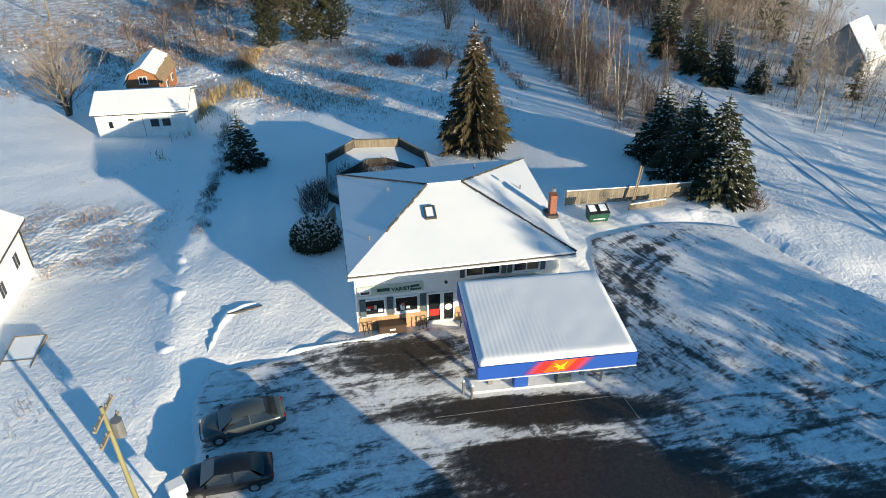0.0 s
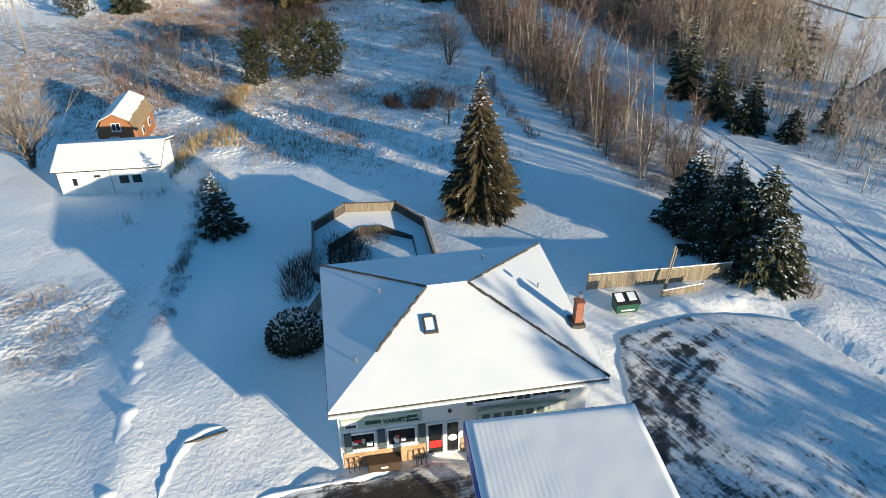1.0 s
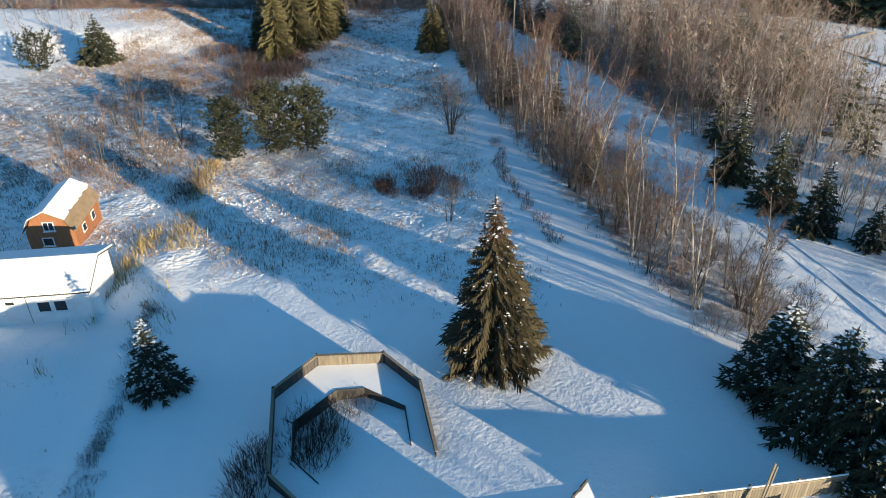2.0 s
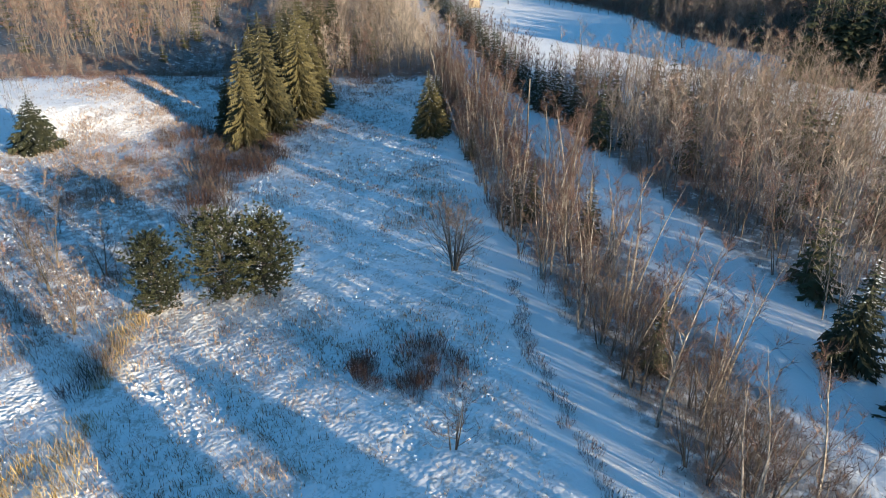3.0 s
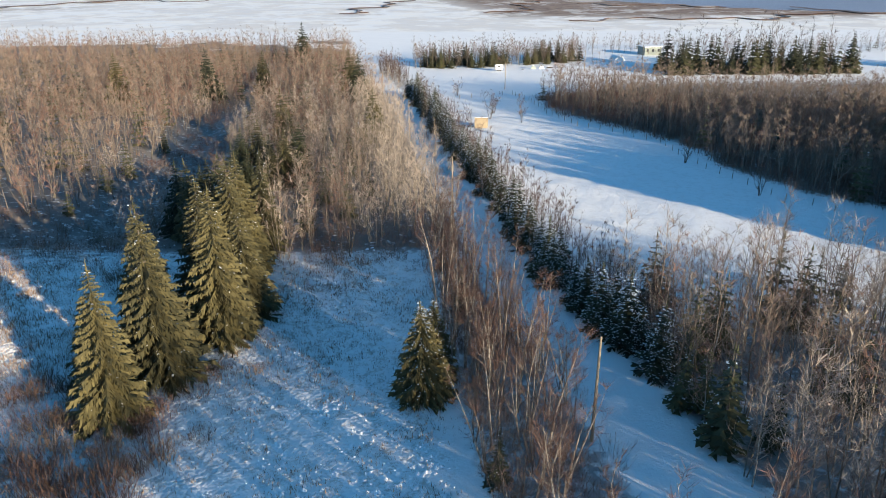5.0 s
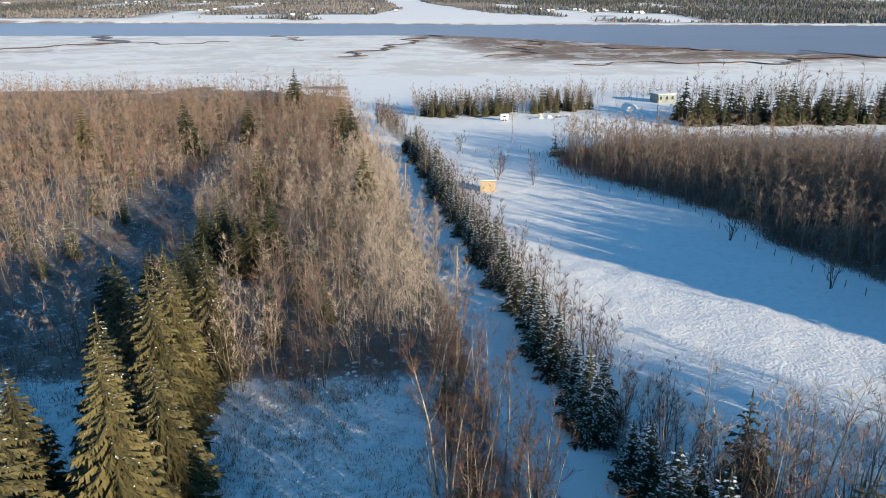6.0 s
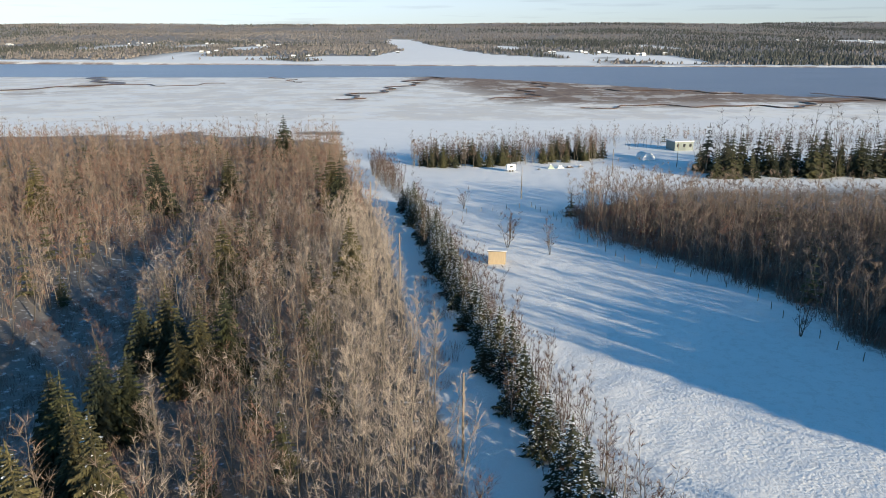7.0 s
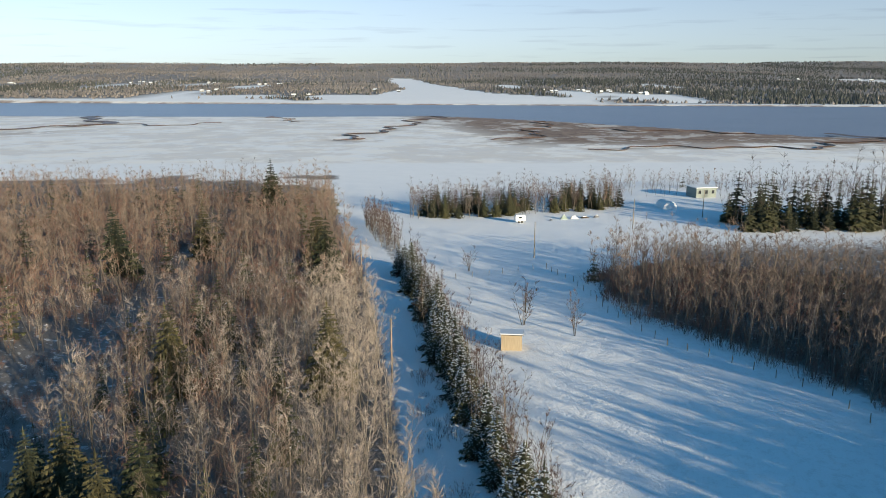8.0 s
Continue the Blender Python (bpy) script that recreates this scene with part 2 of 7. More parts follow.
def snow_material(name="snow_cover", relief=0.03, pale=1.0):
    m, nt, b = material(name, 0.7)
    v = coords(nt)
    n1, n2 = noise_out(nt, v, 0.35, 4), noise_out(nt, v, 3.0, 4)
    nt.links.new(ramp(nt, n1, [(0.3, (0.80 * pale, 0.83 * pale, 0.86 * pale)), (0.7, (0.88 * pale, 0.89 * pale, 0.90 * pale))]), b.inputs["Base Color"])
    bump(nt, b, calc(nt, "ADD", calc(nt, "MULTIPLY", n1, 0.6), calc(nt, "MULTIPLY", n2, 0.4)), relief)
    return m


MAT = dict(
    packed=plain("packed_grey_snow", (0.68, 0.70, 0.74), 0.8, vary=0.3, scale=2.0, relief=0.02),
    terrain=terrain_material(), lot=lot_material(), snow=snow_material(), roofsnow=snow_material("roof_snow", 0.006, 0.88), birch=birch_material(), glass=glass_material(), water=water_material(),
    bark=tinted("grey_brown_bark", (0.05, 0.042, 0.034), (0.20, 0.17, 0.135)),
    twig=tinted("bare_twigs", (0.036, 0.026, 0.022), (0.29, 0.215, 0.168)), greytwig=tinted("pale_grey_twigs", (0.11, 0.092, 0.079), (0.47, 0.39, 0.325)),
    redtwig=tinted("reddish_twigs", (0.036, 0.020, 0.016), (0.25, 0.14, 0.105)),
    needle=tinted("spruce_needles", (0.014, 0.022, 0.012), (0.105, 0.10, 0.04)),
    pine=tinted("pine_needles", (0.016, 0.022, 0.008), (0.085, 0.085, 0.028)), olive=tinted("olive_spruce_needles", (0.03, 0.030, 0.012), (0.19, 0.155, 0.058)),
    brownneedle=tinted("brown_green_needles", (0.010, 0.011, 0.006), (0.125, 0.092, 0.036)), cone=tinted("cone_laden_top", (0.055, 0.032, 0.014), (0.15, 0.085, 0.035)),
    reed=tinted("yellow_reeds", (0.22, 0.15, 0.06), (0.52, 0.39, 0.18)), straw=tinted("dry_grass", (0.13, 0.085, 0.055), (0.42, 0.29, 0.19)),
    siding=siding_material("white_clapboard", (0.80, 0.80, 0.78)), greysiding=siding_material("grey_clapboard", (0.36, 0.36, 0.35)),
    brick=brick_material("red_brick"), tan=plain("tan_stone_veneer", (0.42, 0.27, 0.15), 0.85, vary=0.4, scale=8, relief=0.02),
    shingle=plain("dark_shingle", (0.06, 0.055, 0.05), 0.9, vary=0.4, scale=6, relief=0.01),
    brownshingle=plain("brown_shingle", (0.22, 0.16, 0.10), 0.9, vary=0.25, scale=6, relief=0.01),
    barnred=board_material("red_brown_boards", (0.22, 0.085, 0.035), (0.38, 0.17, 0.075)),
    fence=board_material("weathered_fence_boards", (0.12, 0.10, 0.072), (0.29, 0.245, 0.175)), pallet=board_material("raw_pine_boards", (0.32, 0.25, 0.16), (0.46, 0.37, 0.25)),
    pole=board_material("utility_pole_wood", (0.14, 0.11, 0.08), (0.30, 0.25, 0.18)), yellowpole=board_material("lichen_pole_wood", (0.13, 0.125, 0.065), (0.24, 0.225, 0.12)),
    blue=plain("blue_fascia", (0.02, 0.08, 0.36), 0.35, vary=0.12), red=plain("red_fascia", (0.75, 0.035, 0.03), 0.35, vary=0.1), orange=plain("orange_fascia", (0.80, 0.12, 0.02), 0.35, vary=0.1),
    yellow=plain("yellow_emblem", (0.95, 0.60, 0.02), 0.35, vary=0.05), white=plain("white_paint", (0.78, 0.78, 0.76), 0.4, vary=0.08), grey=plain("grey_metal", (0.30, 0.30, 0.30), 0.4, 0.6, 0.15),
    black=plain("black_trim", (0.02, 0.02, 0.02), 0.5, vary=0.2), green=plain("green_steel", (0.012, 0.075, 0.042), 0.5, vary=0.25), signgreen=plain("pale_green_sign", (0.42, 0.50, 0.42), 0.5, vary=0.08),
    inkgreen=plain("dark_green_ink", (0.02, 0.07, 0.05), 0.6), shutter=plain("slate_shutter", (0.07, 0.10, 0.11), 0.6), concrete=plain("concrete", (0.36, 0.35, 0.33), 0.9, vary=0.25, scale=3, relief=0.01),
    carnavy=plain("dark_car_paint", (0.012, 0.014, 0.02), 0.22, 0.2, 0.1), cargrey=plain("grey_blue_car_paint", (0.07, 0.085, 0.09), 0.2, 0.3, 0.1), tyre=plain("tyre_rubber", (0.02, 0.02, 0.02), 0.9), rim=plain("alloy_rim", (0.45, 0.45, 0.45), 0.3, 0.9),
    lamp=plain("clear_lamp_lens", (0.55, 0.55, 0.52), 0.15), tail=plain("red_lamp_lens", (0.45, 0.01, 0.01), 0.2), brownbox=plain("brown_box", (0.055, 0.032, 0.02), 0.7),
    hutwall=plain("grey_green_wall", (0.20, 0.23, 0.21), 0.7, vary=0.12), wall=plain("pale_grey_wall", (0.33, 0.34, 0.33), 0.7, vary=0.12), deck=board_material("shade_darkened_boards", (0.03, 0.028, 0.026), (0.09, 0.08, 0.07)),
)

# ---- mesh kit ----


class Shape:
    def __init__(self):
        self.v, self.f = [], []

    def add(self, verts, faces):
        k = len(self.v)
        self.v += [tuple(p) for p in verts]
        self.f += [tuple(i + k for i in q) for q in faces]
        return self

    def box(self, lo, hi, m=None):
        (a, b, c), (d, e, g) = lo, hi
        p = [(a, b, c), (d, b, c), (d, e, c), (a, e, c), (a, b, g), (d, b, g), (d, e, g), (a, e, g)]
        if m is not None:
            p = [m @ Vector(q) for q in p]
        return self.add(p, [(3, 2, 1, 0), (4, 5, 6, 7), (0, 1, 5, 4), (1, 2, 6, 5), (2, 3, 7, 6), (3, 0, 4, 7)])

    def rod(self, p, q, r0, r1=None, n=6, caps=True):
        p, q = Vector(p), Vector(q)
        r1 = r0 if r1 is None else r1
        d = (q - p).normalized()
        s = d.orthogonal().normalized()
        t = d.cross(s)
        ring = [(math.cos(6.28318 * i / n), math.sin(6.28318 * i / n)) for i in range(n)]
        vs = [p + (s * c + t * w) * r0 for c, w in ring] + [q + (s * c + t * w) * r1 for c, w in ring]
        fs = [(i, (i + 1) % n, n + (i + 1) % n, n + i) for i in range(n)]
        if caps:
            fs += [tuple(range(n - 1, -1, -1)), tuple(range(n, 2 * n))]
        return self.add(vs, fs)

    def tube(self, pts, radii, n):
        """One continuous tapering tube along a line of points."""
        k = len(self.v)
        d0 = (pts[-1] - pts[0]).normalized()
        s = d0.orthogonal().normalized()
        t = d0.cross(s)
        for p, r in zip(pts, radii):
            self.v += [tuple(p + (s * math.cos(6.28318 * i / n) + t * math.sin(6.28318 * i / n)) * r) for i in range(n)]
        for j in range(len(pts) - 1):
            self.f += [(k + j * n + i, k + j * n + (i + 1) % n, k + (j + 1) * n + (i + 1) % n, k + (j + 1) * n + i) for i in range(n)]
        return self

    def prism(self, poly, z0, z1, m=None):
        n = len(poly)
        p = [Vector((x, y, z0)) for x, y in poly] + [Vector((x, y, z1)) for x, y in poly]
        if m is not None:
            p = [m @ q for q in p]
        return self.add(p, [tuple(range(n - 1, -1, -1)), tuple(range(n, 2 * n))] + [(i, (i + 1) % n, n + (i + 1) % n, n + i) for i in range(n)])

    def blade(self, p, q, w, way=None):
        """A thin tapering sliver from p to q."""
        p, q = Vector(p), Vector(q)
        s = (q - p).cross(way if way is not None else Vector((random.gauss(0, 1), random.gauss(0, 1), random.gauss(0, 1))))
        s = s.normalized() * w * 0.5 if s.length > 1e-6 else Vector((w * 0.5, 0, 0))
        return self.add([p - s, p + s, q], [(0, 1, 2)])

    def mesh(self, name, mat, bevel=0.0, smooth=False):
        me = bpy.data.meshes.new(name)
        me.from_pydata(self.v, [], self.f)
        if bevel:
            bm = bmesh.new()
            bm.from_mesh(me)
            bmesh.ops.bevel(bm, geom=list(bm.edges), offset=bevel, segments=2, affect="EDGES", clamp_overlap=True)
            bm.to_mesh(me)
            bm.free()
        if smooth:
            me.polygons.foreach_set("use_smooth", [True] * len(me.polygons))
        me.materials.append(mat)
        me.update()
        return me


def thing(name, m, label, category, group=""):
    ob = new(name)
    ob.empty_display_size = 0.3
    ob.matrix_basis = m
    return tagged(ob, label, category, group)


def part(name, shape, mat, parent, label="", bevel=0.0, smooth=False):
    ob = new(name, shape.mesh(name, mat, bevel, smooth))
    ob.parent = parent
    if label:
        tagged(ob, label)
    return ob


def plate(lo, hi, m=None):
    return Shape().box(lo, hi, m)


# ---- terrain ----


def smooth(a, b, v):
    t = np.clip((np.asarray(v, float) - a) / (b - a), 0, 1)
    return t * t * (3 - 2 * t)


def lattice(ix, iy, seed):
    h = np.sin(ix * 127.1 + iy * 311.7 + seed * 74.7) * 43758.5453
    return h - np.floor(h)


def rough(x, y, size, seed=0):
    """Smooth value noise from -1 to 1 with waves of about that size."""
    u, w = np.asarray(x, float) / size, np.asarray(y, float) / size
    iu, iw = np.floor(u), np.floor(w)
    fu, fw = u - iu, w - iw
    fu, fw = fu * fu * (3 - 2 * fu), fw * fw * (3 - 2 * fw)
    a = lattice(iu, iw, seed) * (1 - fu) + lattice(iu + 1, iw, seed) * fu
    b = lattice(iu, iw + 1, seed) * (1 - fu) + lattice(iu + 1, iw + 1, seed) * fu
    return (a * (1 - fw) + b * fw) * 2 - 1


ROAD_Y = (0, 20, 44, 67, 90, 115, 140, 160, 183, 211, 242, 265, 330, 395, 456, 549)
ROAD_X = (37, 35.5, 33.5, 31, 28, 24.5, 20.5, 17, 12.3, 9.3, 4.6, 2.0, -7.0, -20.5, -30, -36)
GULLY_Y, GULLY_X, GULLY_W = (195, 225, 260, 290, 350, 400), (-53, -46, -50.5, -51, -55, -60), (9.5, 9, 8, 6.5, 5.5, 4)
BASE_Y = (-200, -60, 0, 30, 50, 75, 100, 150, 200, 280, 350, 420, 500, 560, 900, 1300, 1340, 1700, 2400, 3400, 4400, 5200)
BASE_Z = (8, 4.5, 3.9, 3.2, 1.8, -0.3, -2.6, -5.8, -8.4, -10.9, -13.2, -15.4, -16.8, -17, -17, -17, -15, -9, 0, 30, 66, 60)
NEAR_X, NEAR_Y = (-1200, -461, -150, 18, 120, 301, 420, 900), (1010, 987, 970, 979, 900, 727, 690, 640)
FAR_X, FAR_Y = (-1500, -657, 232, 639, 2000), (1390, 1335, 1228, 1188, 1100)


def road_x(y):
    return np.interp(y, ROAD_Y, ROAD_X)


def lay(x, y):
    """The lie of the land, without the small relief."""
    x, y = np.asarray(x, float), np.asarray(y, float)
    z = np.interp(y, BASE_Y, BASE_Z)
    z = z + 0.8 * (-1.3 + 2.3 * smooth(-20, 16, x)) * smooth(10, 45, y) * (1 - smooth(130, 200, y))
    far = smooth(1500, 2600, y)
    z = z + far * (10 * rough(x, y, 900, 3) + 5 * rough(x, y, 350, 4))
    yard = smooth(-28, -12, x) * (1 - smooth(11, 16, x)) * smooth(16, 29, y) * (1 - smooth(36, 56, y))
    z = z * (1 - yard) + 3.05 * yard
    inside = smooth(-6, 6, y - np.interp(x, NEAR_X, NEAR_Y)) * smooth(-8, 8, np.interp(x, FAR_X, FAR_Y) - y)
    z = z - 5.0 * inside
    gully = np.exp(-((x - np.interp(y, GULLY_Y, GULLY_X)) / 11.0) ** 2) * smooth(190, 215, y) * (1 - smooth(380, 430, y))
    rise_w = smooth(28, 58, -x) * smooth(154, 166, y) * (1 - smooth(180, 204, y))
    return z - 3.4 * gully + 2.6 * rise_w


def field_mask(x, y):
    """The weedy meadow behind the store and its rough edges."""
    a = smooth(66, 78, y + 0.25 * x) * (1 - smooth(188, 200, y)) * (1 - smooth(-3, 1, x - np.interp(y, (60, 81, 100, 118, 145, 190), (10, 9, 7, 7, 4, 2)))) * smooth(-75, -45, x)
    b = 0.9 * smooth(-37, -31, x) * (1 - smooth(-22, -18.5, x)) * smooth(38, 43, y + 3 * rough(x, y, 5, 58)) * (1 - smooth(50, 55, y))
    rx = road_x(y)
    c = 0.28 * smooth(165, 180, y) * (1 - smooth(325, 345, y)) * smooth(9, 13, x - rx) * (1 - smooth(70, 80, x))
    return np.max([a, b, c], axis=0)


def brush_shade_mask(x, y):
    # brush plus painted wood-floor shade, carried past the last trees as dark backing
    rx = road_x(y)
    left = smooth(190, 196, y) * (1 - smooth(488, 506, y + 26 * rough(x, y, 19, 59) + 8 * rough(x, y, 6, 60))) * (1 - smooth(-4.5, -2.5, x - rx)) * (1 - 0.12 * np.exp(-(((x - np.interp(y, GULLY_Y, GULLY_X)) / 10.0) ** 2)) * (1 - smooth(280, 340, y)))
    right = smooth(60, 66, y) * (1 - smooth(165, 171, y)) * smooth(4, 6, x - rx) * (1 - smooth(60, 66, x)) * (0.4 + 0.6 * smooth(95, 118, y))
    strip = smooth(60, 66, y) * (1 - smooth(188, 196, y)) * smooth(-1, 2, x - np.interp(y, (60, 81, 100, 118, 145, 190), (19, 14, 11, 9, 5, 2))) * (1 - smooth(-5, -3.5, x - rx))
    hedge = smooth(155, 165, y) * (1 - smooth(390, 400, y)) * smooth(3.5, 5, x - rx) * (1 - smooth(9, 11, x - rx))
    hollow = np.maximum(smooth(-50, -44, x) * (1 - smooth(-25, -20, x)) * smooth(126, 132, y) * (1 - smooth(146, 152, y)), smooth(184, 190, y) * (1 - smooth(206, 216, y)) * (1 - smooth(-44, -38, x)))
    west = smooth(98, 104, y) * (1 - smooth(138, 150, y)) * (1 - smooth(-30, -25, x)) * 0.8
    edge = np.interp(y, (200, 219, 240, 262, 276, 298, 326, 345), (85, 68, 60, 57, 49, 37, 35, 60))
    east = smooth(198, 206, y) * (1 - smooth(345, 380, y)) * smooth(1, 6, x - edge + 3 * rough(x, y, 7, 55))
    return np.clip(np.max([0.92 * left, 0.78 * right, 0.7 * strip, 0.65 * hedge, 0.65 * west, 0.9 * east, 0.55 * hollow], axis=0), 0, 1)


def mud_mask(x, y):
    marsh = smooth(556, 570, y) * (1 - smooth(-25, 25, y - np.interp(x, NEAR_X, NEAR_Y)))
    east = 0.26 + 0.74 * smooth(-10, 70, x + 0.3 * (y - 800)) * smooth(620, 690, y)
    bank = np.exp(-((y - np.interp(x, NEAR_X, NEAR_Y)) / 9.0) ** 2) + np.exp(-((y - np.interp(x, FAR_X, FAR_Y)) / 14.0) ** 2)
    return np.clip(marsh * east + bank, 0, 1)


def creek_depth(x, y):
    """Winding tidal creeks in the marsh."""
    d = np.zeros_like(x)
    for xs, ys, w in (((-60, -38, -55, -20, -8, 18), (705, 680, 740, 800, 890, 960), 3.5), ((50, 75, 95, 90, 120), (660, 700, 757, 800, 870), 3.0), ((110, 165, 200, 241, 318), (629, 646, 640, 627, 690), 3.0), ((-420, -326, -325, -300, -341), (735, 748, 822, 880, 956), 7.0), ((-162, -150, -120), (962, 930, 880), 3.0), ((306, 330, 420), (727, 690, 670), 6.0)):
        t = np.linspace(0, 1, 60)
        px, py = np.interp(t, np.linspace(0, 1, len(xs)), xs), np.interp(t, np.linspace(0, 1, len(ys)), ys)
        px = px + 9 * np.sin(t * 23 + xs[0])
        near = (x > px.min() - 20) & (x < px.max() + 20) & (y > py.min() - 20) & (y < py.max() + 20)
        if near.any():
            q = np.sqrt(np.min((x[near][:, None] - px) ** 2 + (y[near][:, None] - py) ** 2, axis=1))
            d[near] = np.maximum(d[near], np.exp(-((q / (w * 2.3)) ** 2)))
    return d


FIELDS = ((-790, 2080, 45, 260), (-600, 2120, 30, 200), (-415, 1930, 45, 220), (-455, 1530, 55, 170), (-330, 1440, 120, 60), (277, 1530, 45, 190), (345, 1470, 40, 150), (405, 1420, 60, 150), (1130, 2330, 50, 230), (1370, 2340, 110, 260), (-1092, 2010, 60, 240), (20, 1295, 270, 75), (-360, 1345, 160, 40), (-150, 1440, 60, 90), (560, 1960, 30, 190), (200, 1980, 30, 180), (-650, 1380, 260, 22))


def far_mask(x, y):
    m = smooth(20, 90, y - np.interp(x, FAR_X, FAR_Y))
    wy = (1150, 1400, 1540, 1700, 2000, 2400, 2780)
    m = m * (1 - (x > np.interp(y, wy, (-190, -150, -90, -50, -70, -110, -130)) + 14 * rough(x, y, 50, 9)) * (x < np.interp(y, wy, (270, 260, 140, 100, 60, 5, -40)) + 14 * rough(x, y, 50, 10)) * (y < 2800))
    for cx, cy, rx, ry in FIELDS:
        q = ((x - cx) / rx) ** 2 + ((y - cy) / ry) ** 2 + 0.35 * rough(x, y, 60, 8)
        m = m * smooth(0.75, 1.0, q)
    return m


def ground(x, y):
    return float(lay(x, y))


def grid_mesh(name, X, Y, Z, masks, mat):
    ny, nx = X.shape
    me = bpy.data.meshes.new(name)
    me.vertices.add(nx * ny)
    me.vertices.foreach_set("co", np.stack([X, Y, Z], -1).astype(np.float32).ravel())
    i = np.arange(nx * ny).reshape(ny, nx)
    q = np.stack([i[:-1, :-1], i[:-1, 1:], i[1:, 1:], i[1:, :-1]], -1).reshape(-1)
    n = len(q) // 4
    me.loops.add(4 * n)
    me.loops.foreach_set("vertex_index", q.astype(np.int32))
    me.polygons.add(n)
    me.polygons.foreach_set("loop_start", np.arange(0, 4 * n, 4, dtype=np.int32))
    me.polygons.foreach_set("use_smooth", np.ones(n, bool))
    me.update(calc_edges=True)
    for k, a in masks.items():
        me.attributes.new(k, "FLOAT", "POINT").data.foreach_set("value", a.astype(np.float32).ravel())
    me.materials.append(mat)
    return new(name, me)


def bank_height(x, y):
    """Ploughed snow banks and windrows: lumpy ridges along the lanes and the forecourt."""
    z = np.zeros_like(x)
    for xs, ys, w, h in (((-14.2, -15.4, -17.6, -19.2, -21.0, -23.6), (28, 34, 44, 55, 70, 95), 1.4, 0.26), ((-10.2, -12.6, -15.0, -17.5), (36, 44, 53, 66), 0.6, 0.16), ((-9.5, -7.5, -5.0, -3.0), (31.2, 31.9, 32.6, 33.1), 0.5, 0.28),
                         ((22.5, 24.5, 27.5, 31.0, 37.0), (46.6, 44.0, 39.5, 35.0, 31.5), 2.2, 0.42), ((16.0, 19.5, 22.5), (46.0, 46.8, 46.6), 1.3, 0.4), ((29.0, 27.5, 25.2), (66, 80, 96), 0.8, 0.2), ((36.8, 36.5, 34.0), (40, 55, 72), 0.9, 0.22)):
        t = np.linspace(0, 1, 80)
        px, py = np.interp(t, np.linspace(0, 1, len(xs)), xs), np.interp(t, np.linspace(0, 1, len(ys)), ys)
        near = (x > px.min() - 6) & (x < px.max() + 6) & (y > py.min() - 6) & (y < py.max() + 6)
        if near.any():
            q = np.sqrt(np.min((x[near][:, None] - px) ** 2 + (y[near][:, None] - py) ** 2, axis=1))
            lump = 0.7 + 0.5 * rough(x[near], y[near], 2.2, 71) + 0.2 * rough(x[near], y[near], 1.5, 72)
            z[near] = np.maximum(z[near], h * np.exp(-((q / w) ** 2)) * np.clip(lump, 0, 2))
    return z


def lot_top(x):
    """The edge of the cleared forecourt towards the store."""
    return np.interp(x, (-15, -8, -5.5, 10.5, 11.5, 16, 23, 26, 30, 42), (30, 31.5, 33.4, 35, 43, 45.2, 45, 38, 34, 28))


gx = np.concatenate([np.array(sorted([-75 - 1.3 * (1.16 ** k - 1) / 0.16 for k in range(1, 43)])), np.arange(-75, -30, 1.2), np.arange(-30, 36, 0.7), np.arange(36, 110, 1.4), 110 + np.array([1.5 * (1.16 ** k - 1) / 0.16 for k in range(0, 42)])])
gy = np.concatenate([np.arange(-220, 10, 10.0), np.arange(10, 80, 0.7), np.arange(80, 300, 1.3), np.arange(300, 560, 2.4), np.arange(560, 1400, 7.0), np.arange(1400, 5000, 45.0)])
GX, GY = np.meshgrid(gx, gy)
FIELD, BRUSH_SHADE = field_mask(GX, GY), brush_shade_mask(GX, GY)
CREEK = creek_depth(GX, GY)
GZ = lay(GX, GY)
calm = np.exp(-(((GX - road_x(GY)) / 3.2) ** 4)) * (GY > 40) * (GY < 560)
near_z = (GY < 420) * 1.0
GZ += near_z * (1 - 0.8 * calm) * (0.05 * rough(GX, GY, 2.7, 1) + 0.09 * rough(GX, GY, 9, 2) + FIELD * (0.16 * rough(GX, GY, 1.5, 5) + 0.07 * rough(GX, GY, 3.4, 6)) + BRUSH_SHADE * 0.12 * rough(GX, GY, 2.1, 7))
rut = np.exp(-(((np.abs(GX - road_x(GY)) - 0.9) / 0.35) ** 2)) * (GY > 40) * (GY < 560)
GZ -= 0.07 * rut + 0.3 * CREEK
lot_bed = np.maximum(smooth(-13.9, -12.7, GX) * (1 - smooth(40, 44, GX)), (GY < 16) * 1.0) * smooth(2, 8, GY) * smooth(-0.7, 0.7, lot_top(GX) - GY)
GZ -= 0.25 * lot_bed
GZ += bank_height(GX, GY)
lane = np.interp(GY, (30, 44, 55, 70, 95), (-12.6, -15.2, -17.2, -19.6, -22.4))
GZ -= 0.08 * np.exp(-(((np.abs(GX - lane) - 0.8) / 0.3) ** 2)) * (GY > 34) * (GY < 98)
terrain = grid_mesh("ground", GX, GY, GZ, dict(grass=FIELD, brush=BRUSH_SHADE, mud=np.clip(mud_mask(GX, GY) + 0.3 * CREEK, 0, 1), far=far_mask(GX, GY), near=1 - 0.85 * smooth(400, 560, GY)), MAT["terrain"])
tagged(terrain, "snow-covered rolling ground with thin dry grass", "ground", kind="structure")

rx_, ry_ = np.meshgrid(np.array([-4500.0, 0, 4500]), np.array([560.0, 900, 1450]))
water = grid_mesh("water", rx_, ry_, np.full_like(rx_, -18.2), {}, MAT["water"])
tagged(water, "wide brownish blue tidal river", "river", kind="structure")


